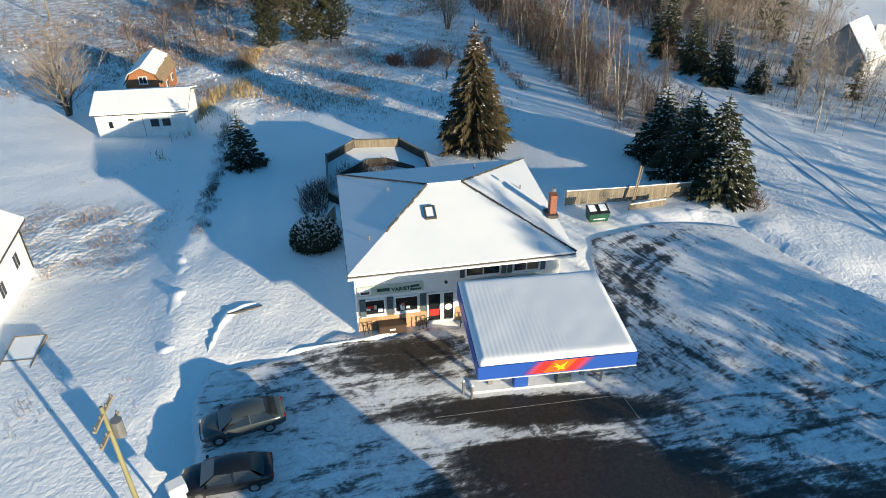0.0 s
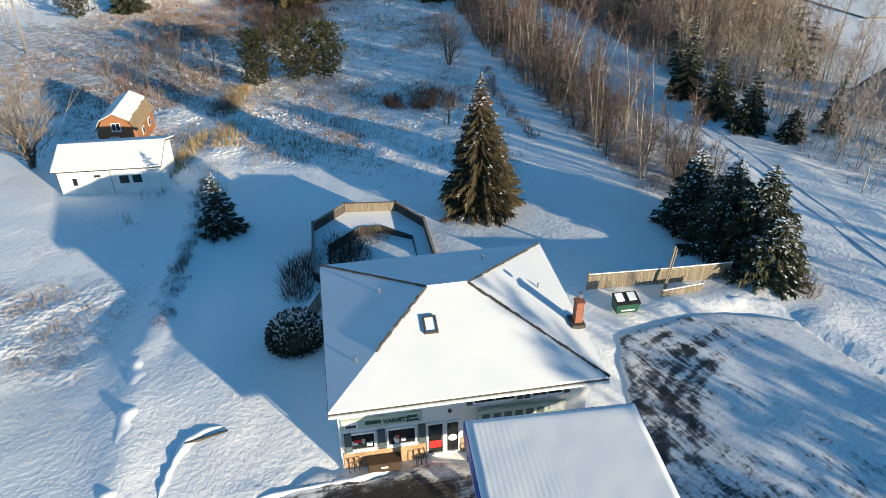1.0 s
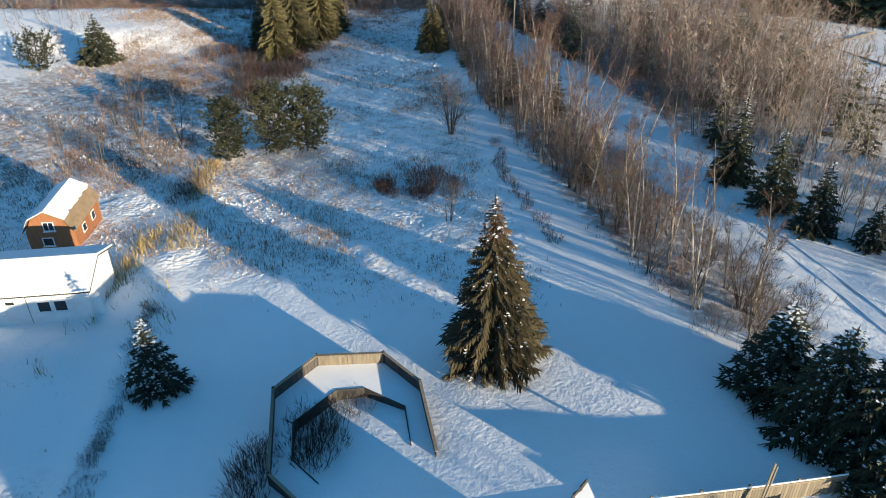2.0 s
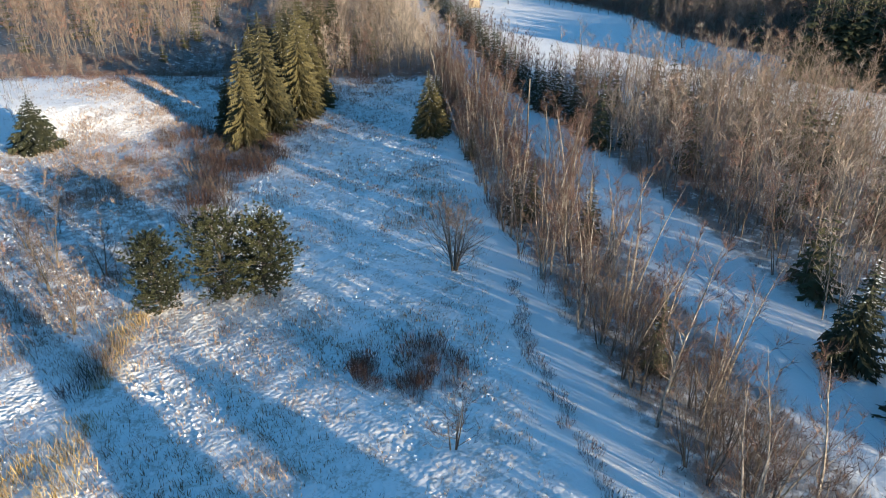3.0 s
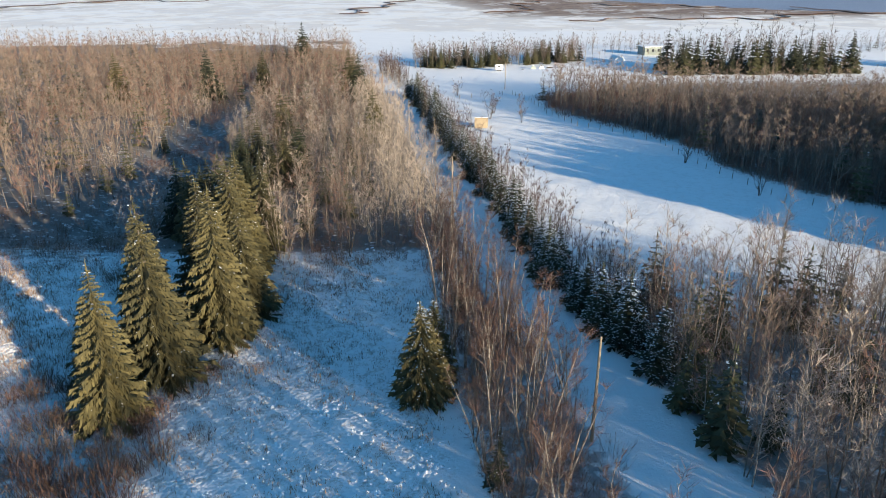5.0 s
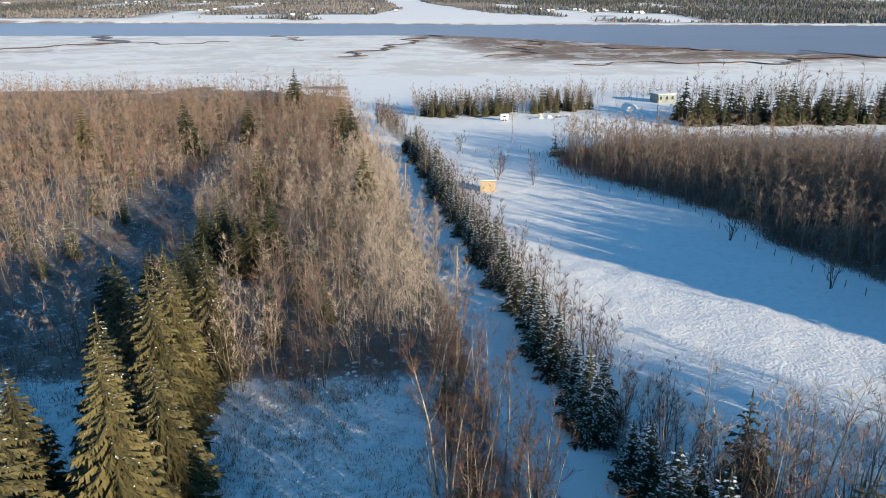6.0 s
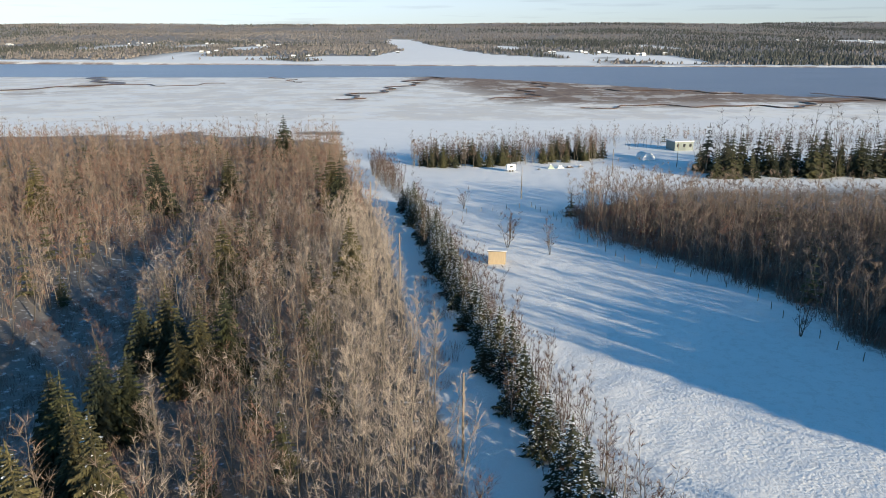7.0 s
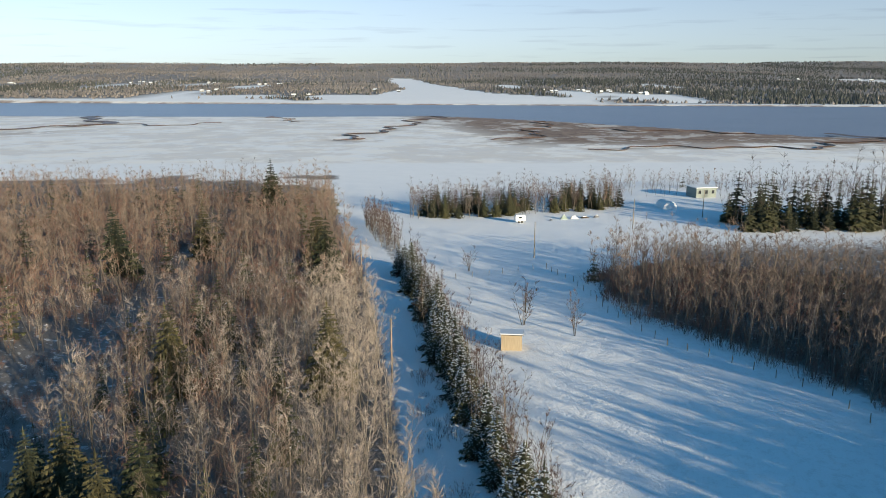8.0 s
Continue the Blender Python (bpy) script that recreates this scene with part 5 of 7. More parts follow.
def build_white_house():
    z = ground(-28, 40)
    # its corner shows at the edge of the yard
    h = thing("white_house", pose(-27.2, 35.6, z, 0, 0, 8), "white neighbouring house with a snowy gable roof", "house")
    part("wall", plate((-0.15, 0.15, -0.5), (0, 7.0, 4.2)), MAT["siding"], h)
    part("wall", plate((-7.5, 0, -0.5), (0, 0.15, 4.2)), MAT["siding"], h)
    part("wall", plate((-7.5, 7.0, -0.5), (0, 7.15, 4.2)), MAT["siding"], h)
    part("wall", plate((-7.65, 0, -0.5), (-7.5, 7.15, 4.2)), MAT["siding"], h)
    m = pose(-3.75, 0, 0)
    s = gable_roof(3.3, -4.2, 4.2, 4.1, 6.6, 0.3, 0.12, pose(-3.75, 3.6, 0, 0, 0, 90))
    r = part("roof", s, MAT["shingle"], h)
    part("roof_snow", moved(gable_roof(3.28, -4.18, 4.18, 4.1, 6.6, 0.28, 0.16, pose(-3.75, 3.6, 0, 0, 0, 90)), 0, 0, 0.125), MAT["roofsnow"], r)
    for y0, za in ((1.6, 1.3), (4.6, 1.5)):
        w = part("window", plate((0, y0, za), (0.06, y0 + 0.9, za + 1.2)), MAT["white"], h)
        part("pane", plate((0.064, y0 + 0.09, za + 0.09), (0.08, y0 + 0.42, za + 1.11)), MAT["glass"], w)
        part("pane", plate((0.064, y0 + 0.48, za + 0.09), (0.08, y0 + 0.81, za + 1.11)), MAT["glass"], w)
    part("downpipe", Shape().rod((0.08, 6.9, 0.2), (0.08, 6.9, 4.0), 0.05), MAT["black"], h)


build_white_house()


def build_grey_house():
    """The gable faces the lane; its one sunlit slope shows beside it."""
    x, y = 48.6, 82.0
    h = thing("grey_house", pose(x, y, ground(x, y) - 0.3, 0, 0, -52), "grey clapboard house with steep snowy roof among trees", "house")
    hw, ln, ze, zr = 2.9, 4.0, 2.7, 6.1
    for yy, k in ((0.0, "greysiding"), (ln - 0.2, "greysiding")):
        p = [(-hw, -0.6), (hw, -0.6), (hw, ze), (0, zr), (-hw, ze)]
        s = Shape().add([(a, yy, c) for a, c in p] + [(a, yy + 0.2, c) for a, c in p], [tuple(range(5)), tuple(range(9, 4, -1))] + [(i, 5 + i, 5 + (i + 1) % 5, (i + 1) % 5) for i in range(5)])
        part("gable", s, MAT[k], h)
    for xx in (-hw, hw - 0.2):
        part("wall", plate((xx, 0.2, -0.6), (xx + 0.2, ln - 0.2, ze)), MAT["siding"], h)
    for sg in (-1, 1):
        v = [(sg * (hw + 0.35), -0.3, ze - 0.3), (0, -0.3, zr), (0, ln + 0.3, zr), (sg * (hw + 0.35), ln + 0.3, ze - 0.3)]
        f = [(3, 2, 1, 0), (4, 5, 6, 7), (0, 1, 5, 4), (1, 2, 6, 5), (2, 3, 7, 6), (3, 0, 4, 7)]
        r = part("roof", Shape().add([(a, b, c + 0.02) for a, b, c in v] + [(a, b, c + 0.15) for a, b, c in v], f), MAT["shingle"], h)
        part("roof_snow", Shape().add([(a, b, c + 0.155) for a, b, c in v] + [(a, b, c + 0.3) for a, b, c in v], f), MAT["roofsnow"], r)


build_grey_house()
o_ = thing("white_shed", pose(56.6, 83.5, ground(56.6, 83.5) - 0.2, 0, 0, -20), "small white outbuilding with a snowy gable roof", "shed")
part("wall", plate((-2.6, 0, -0.4), (2.6, 4.4, 2.6)), MAT["siding"], o_)
for x0 in (-2.6, 2.4):
    part("gable", gable_wall(x0, 0.2, 0, 4.4, 2.604, 2.61, 4.4), MAT["siding"], o_)
part("roof", gable_roof(2.9, 0, 4.4, 2.5, 4.5, 0.3, 0.25), MAT["roofsnow"], o_)

# snowy riding ring edge east of the woods
ring = thing("timber_kerb", pose(70.7, 151.9, ground(70.7, 151.9)), "low dark timber kerb round a snowy yard", "kerb")
for a, c in (((70.7, 151.9), (74.5, 131.0)), ((74.5, 131.0), (92, 133)), ((70.7, 151.9), (86, 163))):
    s = Shape()
    za, zc = ground(*a) - ground(70.7, 151.9), ground(*c) - ground(70.7, 151.9)
    s.rod((a[0] - 70.7, a[1] - 151.9, za + 0.2), (c[0] - 70.7, c[1] - 151.9, zc + 0.15), 0.14, n=4)
    part("beam", s, MAT["pole"], ring)

# ---- utility poles ----


def build_pole(x, y, h, label, arms=1, mat="pole", r=0.15):
    p = thing("utility_pole", pose(x, y, ground(x, y) - 0.1), label, "utility pole", "utility poles")
    part("shaft", Shape().rod((0, 0, 0), (0, 0, h), r, r * 0.62, n=10), MAT[mat], p, smooth=True)
    for k in range(arms):
        z = h - 0.35 - k * 0.9
        arm = part("crossarm", plate((-0.06, -0.9, z - 0.06), (0.06, 0.9, z + 0.06)), MAT["pole"], p)
        for u in (-0.8, -0.3, 0.3, 0.8):
            part("insulator", Shape().rod((0, u, z + 0.06), (0, u, z + 0.22), 0.04, n=6), MAT["grey"], arm)
    return p


for x, y, h in ((14.9, 146.2, 9.6), (6.2, 211.2, 9.6), (-1.8, 267.7, 9.4), (-10.8, 322.7, 9.2), (29.0, 345.8, 9.0), (63.7, 383.8, 9.0), (91.7, 403.3, 9.0), (-62.0, 122.2, 9.0)):
    build_pole(x, y, h, "bare grey-brown wooden utility pole standing in snow", 0)
front = build_pole(-12.1, 18.9, 9.0, "lichen-stained utility pole with crossarms and a transformer", 2, "yellowpole", 0.13)
part("transformer", Shape().rod((0.3, 0.1, 7.4), (0.3, 0.1, 8.2), 0.22, n=12), MAT["grey"], front)
sg = thing("fuel_sign", pose(-11.2, 19.9, ground(-11.2, 19.9)), "white and blue roadside fuel sign on a steel post", "sign")
part("post", Shape().rod((0, 0, 0), (0, 0, 3.0), 0.07, n=8), MAT["white"], sg)
face = part("board", plate((-0.55, -0.09, 1.0), (0.55, 0.09, 2.3), pose(0, 0, 0, 0, 0, 35)), MAT["white"], sg, bevel=0.03)
part("panel", plate((-0.5, -0.105, 1.05), (0.5, -0.094, 1.45), pose(0, 0, 0, 0, 0, 35)), MAT["blue"], face)
part("bar", plate((-0.3, -0.105, 1.65), (0.3, -0.094, 2.1), pose(0, 0, 0, 0, 0, 35)), MAT["shutter"], face)
part("top_panel", plate((-0.1, -0.3, 2.5), (0.65, 0.3, 3.05), pose(0, 0, 0, 0, 0, 35)), MAT["white"], sg, bevel=0.03)


def build_road_house():
    """The house over the road whose shadow lies across the cars."""
    h = thing("roadside_house", pose(17.0, -0.4, ground(16, -1), 0, 0, 45), "plain white house across the road", "house")
    part("wall", plate((-3.4, -3.3, -1), (3.4, 3.3, 5.9)), MAT["siding"], h)
    for x in (-3.4, 3.2):
        part("gable", gable_wall(x, 0.2, -3.3, 3.3, 5.904, 5.91, 7.3), MAT["siding"], h)
    part("roof", gable_roof(3.7, -3.3, 3.3, 5.9, 7.4, 0.3, 0.25), MAT["roofsnow"], h)
    window_part(h, -2.5, -1.3, 2.0, 3.4, -3.3)
    window_part(h, 1.3, 2.5, 2.0, 3.4, -3.3)


build_road_house()

# ---- field things ----
sh = thing("field_shed", pose(16.0, 280.0, ground(16, 280) - 0.05, 0, 0, -8), "raw pine run-in shed with a snowy slanted roof", "shed")
part("back_wall", plate((-1.6, 3.2, 0), (1.6, 3.3, 2.1)), MAT["pallet"], sh)
part("front_wall", plate((-1.6, 0, 0), (1.6, 0.1, 2.6)), MAT["pallet"], sh)
part("side_wall", plate((1.5, 0.1, 0), (1.6, 3.2, 2.2)), MAT["pallet"], sh)
part("side_wall", plate((-1.6, 0.1, 0), (-1.5, 3.2, 2.2)), MAT["barnred"], sh)
rf = part("roof", plate((-1.85, -1.95, -0.05), (1.85, 1.95, 0.05), pose(0, 1.65, 2.42, -8.5)), MAT["shingle"], sh)
part("roof_snow", plate((-1.83, -1.93, 0.054), (1.83, 1.93, 0.2), pose(0, 1.65, 2.42, -8.5)), MAT["roofsnow"], rf, bevel=0.04)

posts = thing("wire_fence", pose(0, 0, 0), "line of thin dark fence posts across the snowy field", "fence")
post_mesh = Shape().rod((0, 0, -0.2), (0, 0, 1.25), 0.07, 0.06, n=6).mesh("post", MAT["pole"])
LINE = ((9, 325), (20, 330), (30, 334.5), (34, 322), (36, 300), (41, 282), (48, 274.5), (56, 262), (56.5, 250), (58, 238), (61, 226), (64, 216), (72, 207))
for a, c in zip(LINE, LINE[1:]):
    n = max(1, int(math.hypot(c[0] - a[0], c[1] - a[1]) / 3.2))
    for i in range(n):
        x, y = a[0] + (c[0] - a[0]) * i / n + random.uniform(-0.3, 0.3), a[1] + (c[1] - a[1]) * i / n
        o = new("post", post_mesh)
        o.parent = posts
        o.matrix_basis = pose(x, y, ground(x, y), random.uniform(-4, 4), random.uniform(-4, 4))

van = thing("camper_trailer", pose(31.7, 395.0, ground(31.7, 395), 0, 0, 5), "small white camper trailer by the wood", "trailer")
part("body", plate((-1.6, -0.9, 0.5), (1.6, 0.9, 2.5)), MAT["white"], van, bevel=0.2)
part("window", plate((-0.6, -0.93, 1.5), (0.5, -0.904, 2.0)), MAT["glass"], van)
for x in (-0.5, 0.5):
    part("wheel", Shape().rod((x, -0.8, 0.3), (x, -0.6, 0.3), 0.3, n=12), MAT["tyre"], van)
for i, (x, y, w, dd, hh, mt) in enumerate(((46.5, 401, 2.2, 1.2, 1.3, "signgreen"), (50, 402, 2.6, 1.0, 0.8, "white"), (53.5, 403, 3.0, 1.2, 0.5, "brownbox"), (57.5, 404, 2.4, 1.0, 0.7, "grey"), (42, 399, 1.2, 0.8, 0.5, "grey"))):
    pile = thing("junk_pile", pose(x, y, ground(x, y), 0, 0, 12 * i), "heap of boards and scrap under snow", "scrap heap", "scrap heaps")
    for k in range(4):
        part("board", plate((-w / 2 + 0.2 * k, -dd / 2 + 0.1 * k, hh * k / 4), (w / 2 - 0.3 * k, dd / 2 - 0.1 * k, hh * (k + 0.8) / 4)), MAT[mt], pile, bevel=0.03)
    part("snow_cap", plate((-w / 2 + 0.6, -dd / 2 + 0.3, hh), (w / 2 - 0.8, dd / 2 - 0.3, hh + 0.14)), MAT["snow"], pile, bevel=0.05)

tent = thing("storage_tent", pose(87.1, 421.0, ground(87, 421), 0, 0, 10), "white arched fabric storage tent in the snow", "tent")
prof = [(math.cos(a) * 2.6, math.sin(a) * 2.6) for a in np.linspace(0, math.pi, 13)]
s = Shape()
s.v = [(x, 0, z) for x, z in prof] + [(x, 6, z) for x, z in prof]
n = len(prof)
s.f = [(i, i + 1, n + i + 1, n + i) for i in range(n - 1)] + [tuple(range(n - 1, -1, -1)), tuple(range(n, 2 * n))]
part("cover", s, MAT["white"], tent)


def build_far_house(x, y, w, dd, hh, turn, label, mat="wall", roof="roofsnow", windows=4, flat=False):
    h = thing("far_house", pose(x, y, float(lay(x, y)) - 0.3, 0, 0, turn), label, "house", "houses by the river")
    part("wall", plate((-w / 2, 0, -1), (w / 2, dd, hh)), MAT[mat], h)
    if flat:
        part("roof", plate((-w / 2 - 0.3, -0.3, hh), (w / 2 + 0.3, dd + 0.3, hh + 0.3)), MAT[roof], h)
    else:
        for x0 in (-w / 2, w / 2 - 0.2):
            part("gable", gable_wall(x0, 0.2, 0, dd, hh + 0.004, hh + 0.01, hh + dd * 0.33), MAT[mat], h)
        part("roof", gable_roof(w / 2 + 0.3, 0, dd, hh - 0.05, hh + dd * 0.34, 0.4, 0.3), MAT[roof], h)
    for k in range(windows):
        u = -w / 2 + w * (k + 0.5) / windows
        part("window", plate((u - 0.5, -0.05, hh * 0.45), (u + 0.5, -0.004, hh * 0.45 + 1.3)), MAT["glass"], h)


build_far_house(109, 446, 8.5, 7, 4.0, 12, "pale grey flat-roofed house beyond the field", "hutwall", "roofsnow", 3, True)

# ---- trees ----


def bend(rnd, p, d, length, n, wander, lift=0.0):
    """A wandering line of n steps from p along d."""
    pts = [Vector(p)]
    d = Vector(d).normalized()
    for i in range(n):
        d = (d + Vector((rnd.gauss(0, wander), rnd.gauss(0, wander), rnd.gauss(0, wander * 0.5) + lift))).normalized()
        pts.append(pts[-1] + d * (length / n))
    return pts


def ribbon(s, pts, w, rnd):
    """A flat tapering branch along a line of points."""
    d = pts[-1] - pts[0]
    q = d.cross(Vector((rnd.gauss(0, 1), rnd.gauss(0, 1), rnd.gauss(0, 0.6))))
    q = q.normalized() * w * 0.5 if q.length > 1e-6 else Vector((w * 0.5, 0, 0))
    n = len(pts) - 1
    v = []
    for i, p in enumerate(pts[:-1]):
        k = 1 - 0.75 * i / n
        v += [p - q * k, p + q * k]
    s.add(v + [pts[-1]], [(2 * i, 2 * i + 1, 2 * i + 3, 2 * i + 2) for i in range(n - 1)] + [(2 * n - 2, 2 * n - 1, 2 * n)])


def bare_tree(seed, h, spread_r, stems=1, limbs=10, twigs=220, width=0.045, base_r=0.13, sides=5, low=0.28, steps=5, forks=3, lift=1.0, reach=1.0):
    """A leafless tree: tapered stems, limbs that curve upwards, forks on the limbs and fine twigs on the forks. Returns stem, limb and twig shapes."""
    rnd = random.Random(seed)
    random.seed(seed + 5000)
    wood, arms, fine = Shape(), Shape(), Shape()
    tips = []
    for s in range(stems):
        a = rnd.uniform(0, 6.28)
        out = 0.0 if stems == 1 else rnd.uniform(0.05, 0.26)
        hh = h * (1 if s == 0 else rnd.uniform(0.65, 0.97))
        line = bend(rnd, (0.14 * math.cos(a) * (stems > 1), 0.14 * math.sin(a) * (stems > 1), -0.25), (math.cos(a) * out, math.sin(a) * out, 1), hh, steps, 0.05, 0.05)
        r = base_r * (1 if stems == 1 else 0.72)
        wood.tube(line, [r * (1 - i / (steps + 0.3)) ** 0.9 for i in range(steps + 1)], sides)
        n = max(4, limbs // stems)
        for k in range(n):
            t = low + (0.97 - low) * (k + rnd.random()) / n
            i = min(steps - 1, int(t * steps))
            p = line[i].lerp(line[i + 1], t * steps - i)
            b = rnd.uniform(0, 6.28)
            ln = spread_r * (1.12 - 0.8 * t) * rnd.uniform(0.65, 1.15)
            rise = rnd.uniform(0.55, 1.2) * lift
            way_ = Vector((math.cos(b), math.sin(b), rise)).normalized()
            m = p + way_ * ln * 0.55
            way2 = (way_ + Vector((rnd.gauss(0, 0.18), rnd.gauss(0, 0.18), rnd.uniform(0.2, 0.6)))).normalized()
            e = m + way2 * ln * 0.6
            ribbon(arms, [p, m, e], r * (1 - t) * 0.5 + width * 0.7, rnd)
            tips.append((m, e, 0.5))
            for j in range(forks):
                q = p.lerp(m, rnd.uniform(0.35, 1.0)) if rnd.random() < 0.5 else m.lerp(e, rnd.uniform(0, 0.8))
                d = (way2 + Vector((rnd.gauss(0, 0.55), rnd.gauss(0, 0.55), rnd.uniform(-0.1, 0.6)))).normalized()
                f = q + d * ln * rnd.uniform(0.3, 0.6)
                fine.blade(q, f, width * 1.25)
                tips.append((q, f, 1.0))
        tips.append((line[-2], line[-1], 1.0))
    for k in range(twigs):
        p, q, w = tips[rnd.randrange(len(tips))]
        o = p.lerp(q, rnd.random() ** 0.7)
        d = (q - p).normalized() * 0.8 + Vector((rnd.gauss(0, 0.62), rnd.gauss(0, 0.62), rnd.uniform(-0.25, 0.6)))
        fine.blade(o, o + d.normalized() * rnd.uniform(0.35, 1.0) * reach * (0.35 + h / 20), width * rnd.uniform(0.55, 1.1))
    return wood, arms, fine


def shrub_shape(seed, h, r, n, width=0.04):
    """A thicket: many thin stems from the ground, forking once."""
    rnd = random.Random(seed)
    random.seed(seed + 9000)
    s = Shape()
    for k in range(n):
        a, q = rnd.uniform(0, 6.28), rnd.random() ** 0.5 * r * 0.75
        p = Vector((math.cos(a) * q, math.sin(a) * q, -0.05))
        d = Vector((math.cos(a) * 0.45 * q / r + rnd.gauss(0, 0.2), math.sin(a) * 0.45 * q / r + rnd.gauss(0, 0.2), 1)).normalized()
        e = p + d * h * rnd.uniform(0.5, 1.0) * (1 - 0.35 * q / r)
        s.blade(p, e, width)
        for j in range(3):
            m = p.lerp(e, rnd.uniform(0.35, 0.8))
            s.blade(m, m + (d + Vector((rnd.gauss(0, 0.5), rnd.gauss(0, 0.5), 0.2))).normalized() * h * rnd.uniform(0.15, 0.35), width * 0.7)
    return s


def conifer(seed, h, r, whorls=18, boughs=9, steps=5, droop=0.25, snow=0.25, bare=0.06, power=0.9, cone_top=0.0, wide=0.42):
    """A spruce: whorls of drooping boughs of many flat sprays. Returns trunk, needles, cone-coloured top and snow shapes."""
    rnd = random.Random(seed)
    random.seed(seed + 7000)
    trunk, needles, top, white = Shape(), Shape(), Shape(), Shape()
    trunk.rod((0, 0, -0.3), (0, 0, h * 0.55), 0.028 * h * 0.5 + 0.05, 0.012 * h * 0.5 + 0.03, 7).rod((0, 0, h * 0.55), (0, 0, h * 0.99), 0.012 * h * 0.5 + 0.03, 0.015, 5)
    for w in range(whorls):
        t = bare + (1 - bare) * ((w + rnd.uniform(-0.3, 0.3)) / whorls) ** 1.0
        t = min(max(t, bare), 0.985)
        rad = r * (1 - t) ** power
        nb = max(4, int(boughs * (0.55 + 0.45 * (1 - t))))
        turn = rnd.uniform(0, 6.28)
        for b in range(nb):
            a = turn + 6.28 * b / nb + rnd.gauss(0, 0.15)
            ln = rad * rnd.uniform(0.72, 1.15) + 0.12
            out = Vector((math.cos(a), math.sin(a), 0))
            side = Vector((-math.sin(a), math.cos(a), 0))
            z0 = h * t + rnd.uniform(-0.1, 0.1)
            sh = top if t > 1 - cone_top else needles
            n = max(2, int(round(steps * (0.45 + 0.55 * ln / r))))
            pts = [Vector((0, 0, z0)) + out * ln * k / n + Vector((0, 0, -droop * ln * (k / n) ** 1.2 + 0.10 * ln * (k / n) ** 3)) for k in range(n + 1)]
            for k in range(n):
                p, q = pts[k], pts[k + 1]
                wd = ln * wide * (1 - 0.55 * k / n) * rnd.uniform(0.8, 1.2)
                if k == n - 1:
                    e = q + out * ln * 0.14
                    sh.add([p - side * wd * 0.35, p + side * wd * 0.35, e], [(0, 1, 2)])
                for sg in (-1, 1):
                    e = p.lerp(q, rnd.uniform(0.3, 1.0)) + side * sg * wd + out * ln * 0.16 + Vector((0, 0, -0.16 * ln * rnd.uniform(0.3, 1.5)))
                    sh.add([p - out * 0.04 * ln, q, e], [(0, 1, 2)])
                    f = p.lerp(q, 0.5) + side * sg * wd * 0.4 + Vector((0, 0, -0.22 * ln * rnd.uniform(0.5, 1.3)))
                    sh.add([p, q, f], [(0, 1, 2)])
                    if rnd.random() < snow and k > 0:
                        for _ in range(2):
                            c = p.lerp(q, rnd.uniform(0.3, 1.0)) + (e - p) * rnd.uniform(0.1, 0.6) + Vector((0, 0, 0.03))
                            u, z = rnd.uniform(0.07, 0.17), rnd.uniform(0, 6.28)
                            white.add([c + Vector((math.cos(z + 2.1 * j) * u, math.sin(z + 2.1 * j) * u * rnd.uniform(0.4, 1), rnd.uniform(-0.03, 0.03))) for j in range(3)], [(0, 1, 2)])
    needles.add([(0.1, 0, h * 0.93), (-0.05, 0.09, h * 0.93), (-0.05, -0.09, h * 0.93), (0, 0, h * 1.03)], [(0, 1, 3), (1, 2, 3), (2, 0, 3)])
    return trunk, needles, top, white


